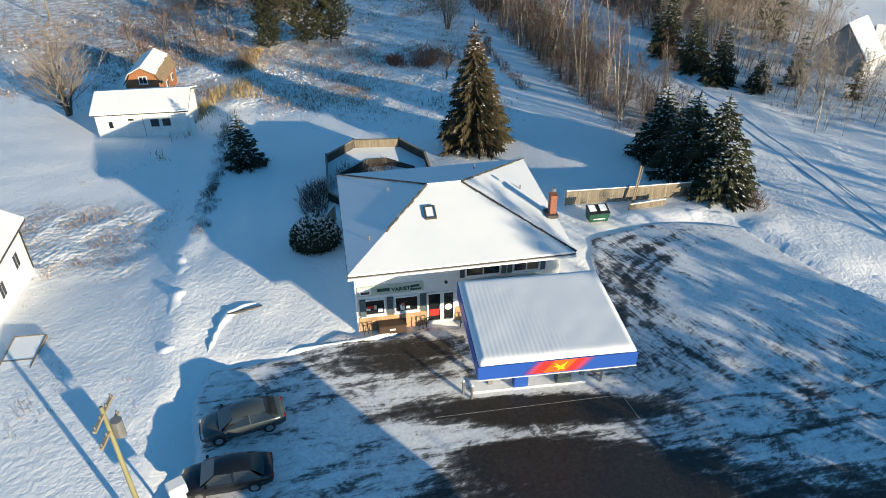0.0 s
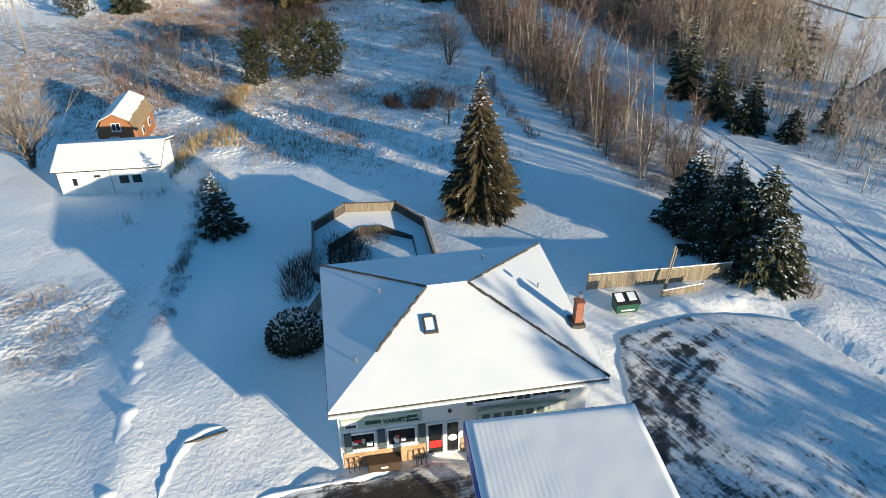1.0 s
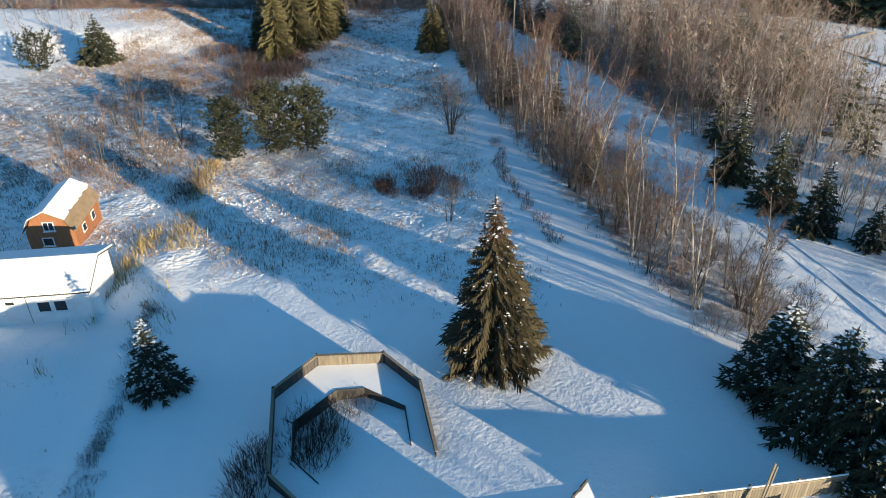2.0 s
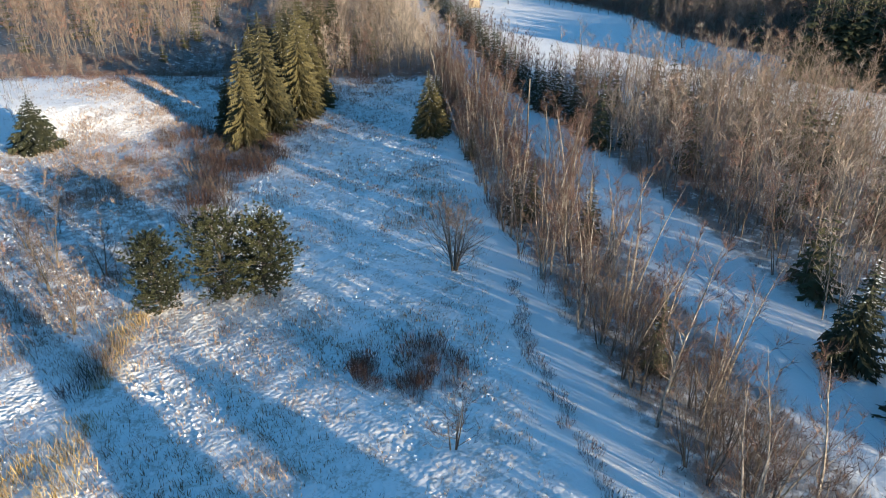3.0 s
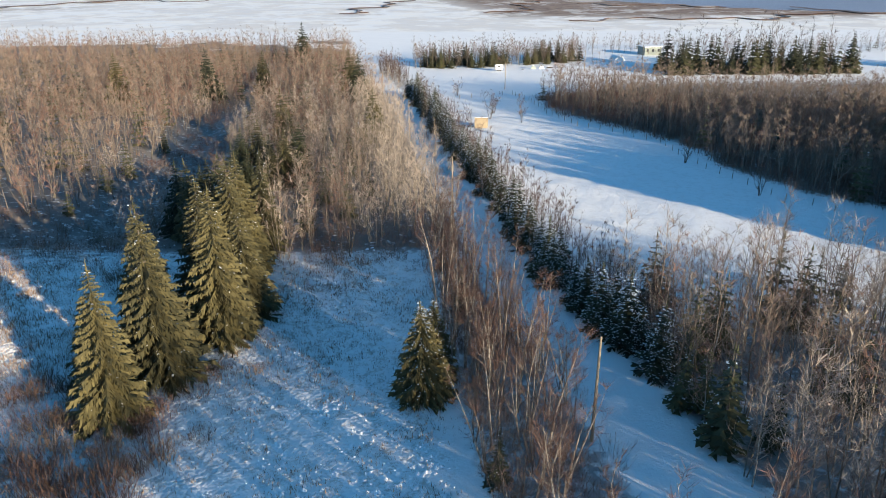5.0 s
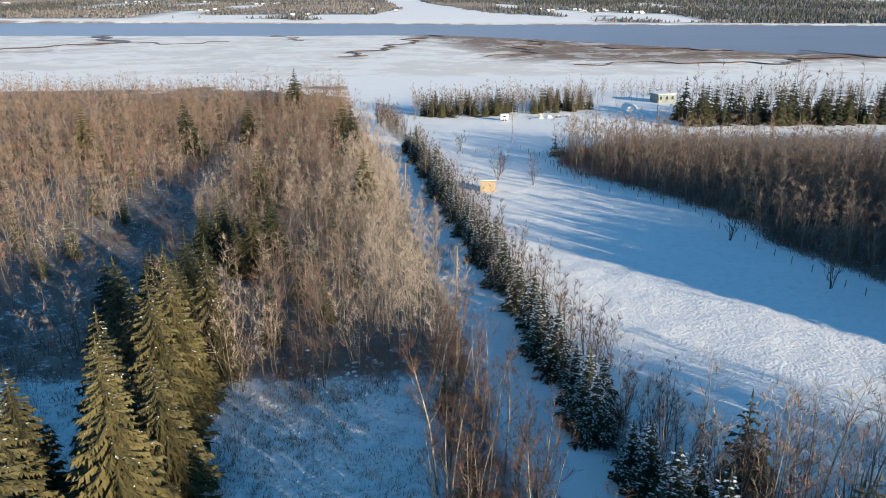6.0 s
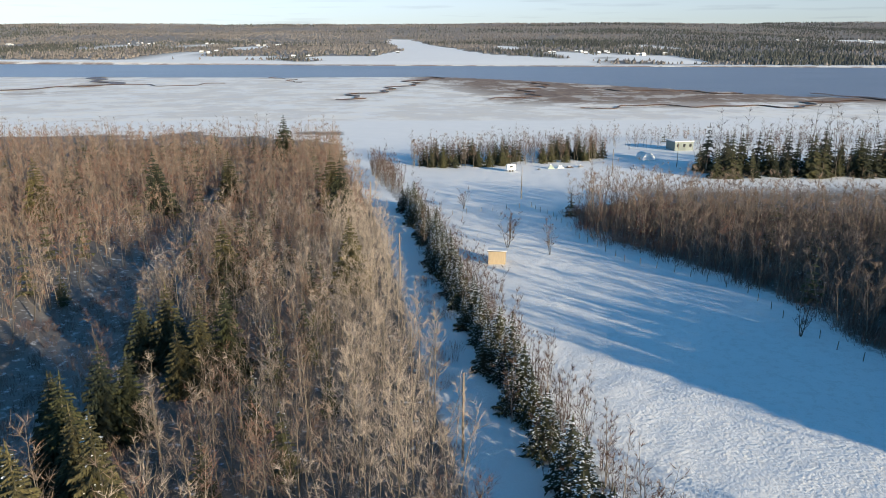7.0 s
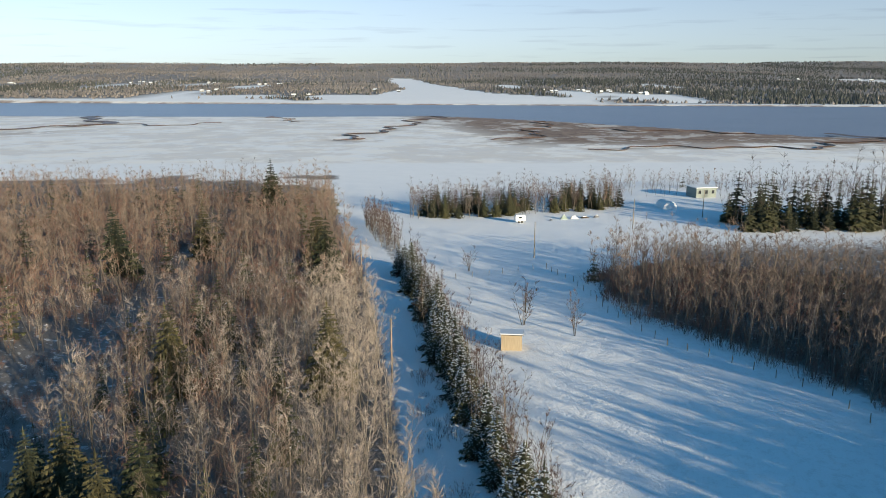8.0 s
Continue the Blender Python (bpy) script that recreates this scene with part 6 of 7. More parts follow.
def pine_tree(seed, h, r, limbs=90, snow=0.05):
    """A bushy pine: crooked limbs that turn up, with brushes of needles along their outer halves. Returns trunk, needles, no top and snow shapes."""
    rnd = random.Random(seed)
    random.seed(seed + 8000)
    trunk, needles, white = Shape(), Shape(), Shape()
    trunk.tube([Vector((0, 0, -0.3)), Vector((rnd.gauss(0, 0.15), rnd.gauss(0, 0.15), h * 0.5)), Vector((rnd.gauss(0, 0.2), rnd.gauss(0, 0.2), h * 0.96))], [0.17, 0.11, 0.03], 6)
    for k in range(limbs):
        t = 0.06 + 0.92 * (k + rnd.random()) / limbs
        b = k * 2.4 + rnd.gauss(0, 0.3)
        full = math.sqrt(max(0.02, 1 - ((t - 0.3) / 0.75) ** 2)) if t > 0.3 else 0.72 + 0.93 * t
        ln = r * full * rnd.uniform(0.55, 1.12)
        p = Vector((0, 0, h * t * 0.93))
        out = Vector((math.cos(b), math.sin(b), 0))
        rise = rnd.uniform(0.1, 0.35) + 0.5 * t
        m = p + out * ln * 0.6 + Vector((0, 0, ln * rise * 0.4))
        e = p + out * ln + Vector((rnd.gauss(0, 0.2), rnd.gauss(0, 0.2), ln * rise * 0.95))
        ribbon(trunk, [p, m, e], 0.09 * (1 - t) + 0.035, rnd)
        n = 5 + int(ln * 3.2)
        for j in range(n):
            u = 0.3 + 0.7 * (j + rnd.random()) / n
            c = (p.lerp(m, u / 0.6) if u < 0.6 else m.lerp(e, (u - 0.6) / 0.4)) + Vector((rnd.gauss(0, 0.2), rnd.gauss(0, 0.2), rnd.gauss(0.05, 0.12)))
            way_ = (out * 0.7 + Vector((rnd.gauss(0, 0.45), rnd.gauss(0, 0.45), 0.55))).normalized()
            for q in range(9):
                d = (way_ + Vector((rnd.gauss(0, 0.6), rnd.gauss(0, 0.6), rnd.gauss(0, 0.5)))).normalized()
                needles.blade(c - d * 0.08, c + d * rnd.uniform(0.24, 0.46), 0.10)
            if rnd.random() < snow:
                z = rnd.uniform(0, 6.28)
                white.add([c + Vector((math.cos(z + 2.1 * i) * 0.13, math.sin(z + 2.1 * i) * 0.1, 0.16)) for i in range(3)], [(0, 1, 2)])
    return trunk, needles, Shape(), white


def tree_thing(name, x, y, turn, scale, meshes, label, category, group, sink=0.05):
    """One tree out of shared part meshes: a list of (part name, mesh, parent part or None, part label)."""
    t = thing(name, pose(x, y, ground(x, y) - sink, random.uniform(-2.5, 2.5), random.uniform(-2.5, 2.5), turn), label, category, group)
    t.scale = (scale, scale, scale)
    made = {}
    for pn, me, par, lab in meshes:
        o = new(pn, me)
        o.parent = made.get(par, t)
        made[pn] = o
        if lab:
            tagged(o, lab)
        if pn in ("snow", "cone_top", "branching"):
            tagged(o, kind="stuff")
    return t


def conifer_meshes(seed, h, r, needle="needle", build=conifer, **kw):
    tr, ne, to, wh = build(seed, h, r, **kw)
    out = [("trunk", tr.mesh("trunk", MAT["bark"]), None, ""), ("crown", ne.mesh("crown", MAT[needle]), None, "dark green needled boughs")]
    if to.f:
        out.append(("cone_top", to.mesh("cone_top", MAT["cone"]), "crown", "orange-brown cone-laden top"))
    if wh.f:
        out.append(("snow", wh.mesh("snow", MAT["snow"]), "crown", "snow on the boughs"))
    return out


def bare_meshes(seed, h, r, bark="bark", twig="twig", **kw):
    w, a, f = bare_tree(seed, h, r, **kw)
    return [("trunk", w.mesh("trunk", MAT[bark]), None, ""), ("branching", a.mesh("branching", MAT[bark]), None, ""), ("crown", f.mesh("crown", MAT[twig]), None, "fine leafless twigs")]


# the large single trees
tree_thing("spruce", 4.5, 61.6, 20, 1, conifer_meshes(1, 11.9, 3.5, "brownneedle", whorls=42, boughs=16, steps=13, snow=0.06, cone_top=0.22, droop=0.34, wide=0.20, bare=0.1), "tall spruce with a brown cone-laden top", "spruce tree", "")
for i, (x, y, h, r) in enumerate(((20.4, 57.0, 6.9, 2.8), (21.5, 53.8, 7.4, 3.2), (23.1, 51.2, 7.7, 3.4), (23.0, 49.0, 5.0, 2.9))):
    tree_thing("spruce", x, y, 40 * i, 1, conifer_meshes(10 + i, h, r, whorls=28, boughs=13, steps=9, snow=0.24, droop=0.26, wide=0.25, power=0.72), "snow-dusted dark green spruce in a clump by the fence", "spruce tree", "spruce clump")
for i, (x, y, h, r) in enumerate(((33.4, 78.6, 6.8, 2.2), (32.0, 84.0, 8.2, 2.4), (30.9, 91.0, 9.0, 2.5), (36.6, 75.5, 4.2, 1.7))):
    tree_thing("spruce", x, y, 70 * i, 1, conifer_meshes(15 + i, h, r, whorls=24, boughs=10, steps=7, snow=0.12, wide=0.27), "dark spruce with snowy lower boughs beside the lane", "spruce tree", "lane spruces")
tree_thing("spruce", -17.0, 60.8, 0, 1, conifer_meshes(20, 5.6, 2.0, whorls=22, boughs=10, steps=7, snow=0.25, wide=0.26), "small snowy spruce beside the lane hedge", "spruce tree", "")
for i, (x, y, h, r) in enumerate(((-22.6, 103.8, 7.8, 2.6), (-17.4, 105.8, 8.8, 3.3), (-14.0, 106.6, 8.2, 3.3))):
    tree_thing("pine", x, y, 60 * i, 1, conifer_meshes(30 + i, h, r, "pine", pine_tree, limbs=130, snow=0.07), "bushy green pine in the snowy meadow", "pine tree", "meadow pines")
for i, (x, y, h, r) in enumerate(((-25.6, 152.7, 14.5, 3.0), (-23.4, 160.0, 18.0, 3.6), (-19.8, 167.5, 17.0, 3.6), (-26.5, 166.0, 15.0, 3.2), (-18.0, 173.0, 13.0, 3.0), (-24.0, 176.0, 15.5, 3.2), (-21.5, 181.0, 16.5, 3.4), (-25.0, 184.5, 14.0, 3.0), (-21.8, 187.5, 15.5, 3.2), (-21.0, 194.0, 14.5, 2.8), (-25.0, 192.0, 13.0, 3.0), (-28.0, 171.0, 13.0, 3.0), (-29.0, 158.5, 9.0, 2.6), (1.6, 154.4, 9.5, 2.6), (2.4, 157.8, 8.0, 2.2))):
    tree_thing("spruce", x, y, 50 * i, 1, conifer_meshes(40 + i, h * 1.03, r * 1.18, "olive", whorls=38, boughs=11, steps=8, wide=0.21, snow=0.03 if i < 13 else 0.12, droop=0.32, bare=0.05, power=0.8), "tall olive-green spruce at the meadow edge", "spruce tree", "meadow spruces")
tree_thing("spruce", -56.2, 152.0, 10, 1, conifer_meshes(50, 8.5, 4.2, whorls=20, boughs=10, steps=6, snow=0.35), "broad snowy spruce in the clearing", "spruce tree", "")
tree_thing("pine", -64.0, 146.0, 10, 1, conifer_meshes(51, 6.5, 4.0, "pine", pine_tree, limbs=70, snow=0.08), "round-topped green pine by the clearing", "pine tree", "")
tree_thing("bare_tree", -39.6, 75.6, 0, 1, bare_meshes(60, 8.6, 6.2, twig="greytwig", stems=6, limbs=150, twigs=4600, width=0.036, base_r=0.26, low=0.12, lift=0.9), "large leafless tree behind the garage", "tree", "")
tree_thing("bare_tree", 3.3, 108.6, 0, 1, bare_meshes(61, 7.8, 4.6, stems=5, limbs=90, twigs=3000, width=0.028, base_r=0.17, low=0.1, lift=1.1), "leafless round-crowned tree in the meadow", "tree", "")
tree_thing("bare_tree", 2.2, 83.2, 0, 1, bare_meshes(62, 5.0, 3.0, stems=4, limbs=28, twigs=500, width=0.03, base_r=0.09, low=0.1), "grey leafless shrub tree in the snow", "tree", "")
for i, (x, y, h) in enumerate(((27.3, 287.1, 8.5), (19.5, 293.0, 8.0), (21.0, 300.0, 7.0), (12.3, 332.2, 6.0), (60.5, 219.0, 7.0), (55.5, 243.0, 6.0))):
    tree_thing("bare_tree", x, y, 0, 1, bare_meshes(63 + i, h, 2.6, twig="redtwig", stems=4, limbs=20, twigs=420, width=0.05, base_r=0.1, low=0.15), "leafless multi-stemmed tree alone in the field", "tree", "field trees")

for i, (x, y, h) in enumerate(((-33.8, 107.2, 6.5), (-37.5, 104.0, 5.5), (-30.6, 111.5, 6.0), (-36.0, 113.0, 6.5), (-41.0, 117.5, 6.0), (-44.5, 109.0, 5.5), (-29.0, 100.5, 4.5))):
    tree_thing("bare_tree", x, y, 30 * i, 1, bare_meshes(75 + i, h, 2.8, stems=3, limbs=24, twigs=520, width=0.035, base_r=0.11, low=0.12), "grey leafless tree in the scrub behind the sheds", "tree", "scrub trees")

# spruces that stand out of the leafless woods
WOOD_FIR = [conifer_meshes(90 + i, 10.0, 3.1, ("olive", "pine", "needle")[i % 3], whorls=24, boughs=10, steps=5, snow=0.0, droop=0.26, wide=0.32) for i in range(4)]
STANDING = ((-9.6, 264.6, 10.6), (-18.1, 323.3, 12.0), (-66.8, 336.1, 13.0), (-30.4, 265.0, 10.4), (-89.7, 321.1, 12.5), (-50.6, 423.8, 14.5), (-30.3, 216.3, 9.0), (-29.9, 234.9, 9.3), (-24.2, 228.6, 9.0), (-21.6, 231.2, 9.4), (-33.4, 235.5, 8.5), (-21.9, 337.7, 12.0), (-54.8, 360.0, 12.5), (-28.4, 217.7, 8.0), (-27.0, 231.5, 7.5), (-25.8, 227.0, 7.0), (-33.5, 213.0, 8.0), (-31.0, 209.5, 9.0), (-35.0, 204.0, 9.5), (-32.0, 200.5, 10.0), (-27.0, 204.5, 8.5), (-36.5, 219.0, 6.5))
for i, (x, y, h) in enumerate(STANDING):
    tree_thing("spruce", x, y, 37 * i, 1.22 * h / 10.0, WOOD_FIR[i % 4], "green spruce standing among leafless trees", "spruce tree", "woodland spruces")

# ---- shared stock for the woods ----
STOCK_BIRCH = [bare_meshes(100 + i, 10.6 + i % 3, 2.7, "birch", "redtwig", stems=1 + (i + 1) % 3, limbs=30, twigs=900, width=0.024, base_r=0.13, steps=6, low=0.24, lift=1.35) for i in range(5)]
STOCK_ALDER = [bare_meshes(110 + i, 7.5 + i % 3, 2.6, "bark", "twig", stems=3 + i % 3, limbs=36, twigs=900, width=0.024, base_r=0.09, low=0.1, lift=1.2) for i in range(5)]
STOCK_HEDGE = [bare_meshes(115 + i, 9.0 + i % 3, 2.0, "bark" if i % 2 else "birch", "redtwig", stems=2 + i % 2, limbs=20, twigs=280, width=0.045, base_r=0.08, sides=4, low=0.12, lift=1.5) for i in range(4)]
STOCK_SPRUCE = [conifer_meshes(120 + i, 6.6, 2.1, whorls=15, boughs=8, steps=4, snow=0.95, droop=0.3, bare=0.02) for i in range(4)]
STOCK_DARK = [conifer_meshes(130 + i, 9.0, 2.0, whorls=14, boughs=7, steps=4, snow=0.06, droop=0.3) for i in range(3)]


def scatter(x0, x1, y0, y1, step, keep, seed):
    """Jittered points of a rectangle that pass the test keep(x, y)."""
    rnd = np.random.RandomState(seed)
    X, Y = np.meshgrid(np.arange(x0, x1, step), np.arange(y0, y1, step))
    X = (X + rnd.uniform(-0.48, 0.48, X.shape) * step).ravel()
    Y = (Y + rnd.uniform(-0.48, 0.48, Y.shape) * step).ravel()
    k = keep(X, Y)
    return np.stack([X[k], Y[k]], -1), rnd


# birches and alders between the meadow and the lane
def in_strip(x, y):
    return (x > np.interp(y, (62, 81, 100, 118, 145, 165, 190), (19.5, 15, 11.5, 8.5, 5.5, 3.5, 1.5))) & (x < np.interp(y, (62, 80, 95, 110, 130, 150, 170, 192), (24.0, 20.5, 18.5, 17.6, 17.4, 15.2, 11.0, 7.0)))


pts, rnd = scatter(1, 30, 60, 194, 2.3, lambda x, y: in_strip(x, y) & ~((np.abs(x - 14.6) < 2.6) & (y > 126) & (y < 149)), 5)
for i, (x, y) in enumerate(pts):
    if rnd.rand() < np.interp(y, (70, 110, 190), (0.35, 0.55, 0.5)):
        tree_thing("birch", x, y, rnd.uniform(0, 360), rnd.uniform(0.8, 1.12), STOCK_BIRCH[i % 5], "slim pale-stemmed leafless birch beside the lane", "birch tree", "lane birches")
    elif rnd.rand() < 0.9:
        tree_thing("alder", x, y, rnd.uniform(0, 360), rnd.uniform(0.6, 1.0), STOCK_ALDER[i % 5], "grey-brown leafless alder beside the lane", "alder tree", "lane alders")
    else:
        tree_thing("spruce", x, y, rnd.uniform(0, 360), rnd.uniform(0.5, 0.8), STOCK_DARK[i % 3], "young dark spruce among birches", "spruce tree", "lane spruces")

pts, rnd = scatter(12, 30, 61, 96, 2.0, lambda x, y: in_strip(x, y) & (rough(x, y, 5, 67) > -0.5), 25)
for i, (x, y) in enumerate(pts):
    if i % 2:
        tree_thing("alder", x, y, rnd.uniform(0, 360), rnd.uniform(0.5, 0.85), STOCK_ALDER[i % 5], "grey-brown leafless alder beside the lane", "alder tree", "lane alders")

# hedgerow along the far side of the lane
def in_hedge(x, y):
    w = np.interp(y, (150, 200, 260, 330, 400), (9, 6.5, 5.5, 5.0, 6.0))
    return (x > road_x(y) + 3.8) & (x < road_x(y) + 3.8 + w) & ~((y > 336) & (y < 352))


pts, rnd = scatter(-22, 34, 158, 400, 2.15, in_hedge, 6)
for i, (x, y) in enumerate(pts):
    inner = x - road_x(y) < 7.2
    u = rnd.rand()
    if inner and u < 0.68 and y < 345:
        tree_thing("spruce", x, y, rnd.uniform(0, 360), rnd.uniform(0.75, 1.3), STOCK_SPRUCE[i % 4], "snow-laden spruce in the hedgerow", "spruce tree", "hedgerow spruces")
    elif u < 0.9:
        tree_thing("birch", x, y, rnd.uniform(0, 360), rnd.uniform(0.65, 1.05), STOCK_HEDGE[i % 4], "leafless reddish birch in the hedgerow", "birch tree", "hedgerow birches")

# ---- woods, joined ----


def arrays(shape):
    """Vertices and triangles of a shape."""
    tri = []
    for f in shape.f:
        for i in range(1, len(f) - 1):
            tri.append((f[0], f[i], f[i + 1]))
    return np.array(shape.v, np.float32), np.array(tri, np.int64)


def forest(name, stock, pts, rnd, lo, hi, label, mats, weights=None):
    """Many trees joined into one mesh. stock: per kind a list of (material index, verts, tris)."""
    vs, ts, ms, tint = [], [], [], []
    k = 0
    z = lay(pts[:, 0], pts[:, 1]) - 0.05
    pick = rnd.choice(len(stock), len(pts), p=weights)
    for (x, y), zz, w in zip(pts, z, pick):
        a, s = rnd.uniform(0, 6.28), rnd.uniform(lo, hi)
        c, q = math.cos(a) * s, math.sin(a) * s
        lx, ly = rnd.normal(0, 0.03), rnd.normal(0, 0.03)
        tn = rnd.rand()
        for mi, v, t in stock[w]:
            p = np.empty_like(v)
            p[:, 0] = v[:, 0] * c - v[:, 1] * q + x + v[:, 2] * lx
            p[:, 1] = v[:, 0] * q + v[:, 1] * c + y + v[:, 2] * ly
            p[:, 2] = v[:, 2] * s + zz
            vs.append(p)
            ts.append(t + k)
            ms.append(np.full(len(t), mi, np.int32))
            tint.append(np.full(len(v), tn, np.float32))
            k += len(v)
    V, T, M, A = np.concatenate(vs), np.concatenate(ts), np.concatenate(ms), np.concatenate(tint)
    me = bpy.data.meshes.new(name)
    me.vertices.add(len(V))
    me.vertices.foreach_set("co", V.ravel())
    me.loops.add(3 * len(T))
    me.loops.foreach_set("vertex_index", T.ravel().astype(np.int32))
    me.polygons.add(len(T))
    me.polygons.foreach_set("loop_start", np.arange(0, 3 * len(T), 3, dtype=np.int32))
    for m in mats:
        me.materials.append(MAT[m])
    me.polygons.foreach_set("material_index", M)
    me.update(calc_edges=True)
    me.attributes.new("tint", "FLOAT", "POINT").data.foreach_set("value", A)
    return tagged(new(name, me), label, "woods", kind="stuff")


def stock_bare(seed, n, twigs, limbs, width, sides, h=10.5, r=2.9, bark=0, twig=0, low=0.34, reach=1.0):
    out = []
    for i in range(n):
        w, a, f = bare_tree(seed + i, h * (0.85 + 0.3 * (i % 3) / 2), r, 1 + i % 2, limbs, twigs, width, 0.085, sides, low, 4, 2, 1.15, reach)
        out.append([(bark if i else 3, *arrays(w)), (bark if i else 3, *arrays(a)), (twig if twig else (1 if i % 3 else 2), *arrays(f))])
    return out


def stock_fir(seed, n, h, r, **kw):
    out = []
    for i in range(n):
        tr, ne, to, wh = conifer(seed + i, h, r, **kw)
        o = [(0, *arrays(tr)), (4, *arrays(ne))]
        if wh.f:
            o.append((5, *arrays(wh)))
        out.append(o)
    return out


WOOD_MATS = ("bark", "twig", "redtwig", "birch", "needle", "snow", "greytwig")
near_stock = stock_bare(200, 4, 250, 20, 0.034, 3, 10.8, 2.4, low=0.2, reach=1.35) + stock_bare(204, 2, 270, 20, 0.034, 3, 10.4, 2.5, twig=6, low=0.2, reach=1.35) + stock_fir(220, 2, 8.5, 1.9, whorls=11, boughs=7, steps=2, snow=0.1)
far_stock = stock_bare(230, 5, 120, 8, 0.055, 3, 10.3, 2.3, low=0.2, reach=1.6) + stock_fir(250, 2, 8.5, 2.0, whorls=8, boughs=6, steps=2, snow=0.12)
dark_stock = stock_fir(280, 4, 8.5, 2.5, whorls=14, boughs=6, steps=2, snow=0.0, wide=0.6, droop=0.45)
NEAR_W, FAR_W = [0.15] * 6 + [0.05] * 2, [0.10, 0.23, 0.2, 0.25, 0.18] + [0.02] * 2


def gully(x, y):
    return np.abs(x - np.interp(y, GULLY_Y, GULLY_X)) < np.interp(y, GULLY_Y, GULLY_W) + 1.5 * rough(x, y, 14, 33)


def in_left(x, y):
    room = np.ones(x.shape, bool)
    for sx, sy, sh in STANDING:
        room &= ((x - sx) / 2.8) ** 2 + ((y - sy + 3.0) / 6.0) ** 2 > 1
    return room & (x < road_x(y) - 4.3) & (y > 192 + 5 * rough(x, y, 13, 35) + 0.08 * np.abs(x + 10) + 12 * smooth(-45, -60, x)) & ~(gully(x, y) & (y < 385)) & (y < 460) & ~((x < -20) & (x > -38) & (y > 200) & (y < 240) & (rough(x, y, 6, 36) > -0.1))


edge_stock = stock_bare(206, 5, 360, 22, 0.03, 3, 11.0, 2.5, 0, 6, 0.16, 1.2)
pts, rnd = scatter(-20, 12, 190, 305, 2.5, lambda x, y: in_left(x, y) & (x > road_x(y) - 15 + 3 * rough(x, y, 12, 34)), 17)
forest("woods", edge_stock, pts, rnd, 0.7, 1.2, "pale grey leafless trees lining the lane", WOOD_MATS)
pts, rnd = scatter(-58, 12, 190, 305, 2.6, lambda x, y: in_left(x, y) & (x <= road_x(y) - 15 + 3 * rough(x, y, 12, 34)), 7)
forest("woods", near_stock, pts, rnd, 0.55, 1.22, "dense leafless brown woods beside the lane", WOOD_MATS, NEAR_W)
pts, rnd = scatter(-230, 12, 190, 462, 3.75, lambda x, y: in_left(x, y) & ((x < -58) | (y > 305)) & (x > -0.62 * (y - 70)), 8)
forest("woods", far_stock, pts, rnd, 0.95, 1.22, "dense reddish leafless woods reaching to the marsh", WOOD_MATS, [0.10, 0.25, 0.20, 0.27, 0.14, 0.02, 0.02])


def in_right(x, y):
    edge = np.interp(y, (200, 219, 240, 262, 276, 298, 326, 345), (88, 70, 62, 59, 51, 39, 37, 60))
    return (x > edge) & (y > np.interp(x, (60, 88, 110, 160), (230, 200, 188, 178))) & (y < np.interp(x, (35, 60, 120, 250), (333, 337, 312, 275))) & (x < np.maximum(0.63 * (y - 60), 150))


pts, rnd = scatter(35, 190, 176, 340, 2.7, in_right, 9)
forest("woods", far_stock, pts, rnd, 0.85, 1.15, "leafless woods along the snowy field", WOOD_MATS, [0.06, 0.28, 0.28, 0.08, 0.28, 0.01, 0.01])


# height and conifer share chosen for solid shade over the field
pts, rnd = scatter(74, 122, 150, 206, 2.1, lambda x, y: (np.abs(0.725 * x + 0.688 * y - 202) < 20) & (x > 76 + 0.45 * (y - 193)), 19)
forest("woods", far_stock[:5] + dark_stock[:2], pts, rnd, 1.5, 2.1, "tall mixed trees at the corner of the field", WOOD_MATS, [0.04] * 5 + [0.4] * 2)


# out-of-view trees, oversized to throw shade over the woods and field
pts, rnd = scatter(95, 160, 165, 275, 2.6, lambda x, y: (np.abs(0.725 * x + 0.688 * y - 240) < 19) & (x > 97 + 0.62 * (y - 240)) & (x < 135 + 0.62 * (y - 240)), 24)
forest("woods", far_stock[:5] + dark_stock[:2], pts, rnd, 1.7, 2.3, "unseen tall trees added to shade the woods and field", WOOD_MATS, [0.08] * 5 + [0.3] * 2)


def in_near_right(x, y):
    return (x > road_x(y) + np.interp(y, (60, 100, 140, 170), (7.5, 5.5, 4.2, 5))) & (x < np.interp(y, (60, 76, 90, 110, 150, 168), (50, 46, 56, 53, 66, 60))) & ~((x > 42) & (y < 92)) & (y > 96)


pts, rnd = scatter(24, 72, 60, 172, 2.15, in_near_right, 10)
forest("woods", near_stock, pts, rnd, 0.75, 1.3, "tangle of leafless trees and young spruce beside the lane", WOOD_MATS, [0.155] * 6 + [0.035] * 2)


pts, rnd = scatter(30, 60, 62, 98, 1.9, lambda x, y: (x > road_x(y) + 5.5) & (x < np.interp(y, (62, 76, 98), (50, 58, 56))) & ~((x > 44.5) & (x < 60) & (y > 78.5) & (y < 90)) & (rough(x, y, 6, 50) > -0.35), 22)
forest("woods", edge_stock + near_stock[4:], pts, rnd, 0.42, 0.95, "low leafless trees and shrubs beside the lane", WOOD_MATS, [0.12] * 5 + [0.175] * 2 + [0.025] * 2)


def in_back(x, y):
    return ((x > -3) & (x < 72) & (y > 402 + 0.3 * np.maximum(x - 10, 0)) & (y < 425 + 0.3 * np.maximum(x - 10, 0)))


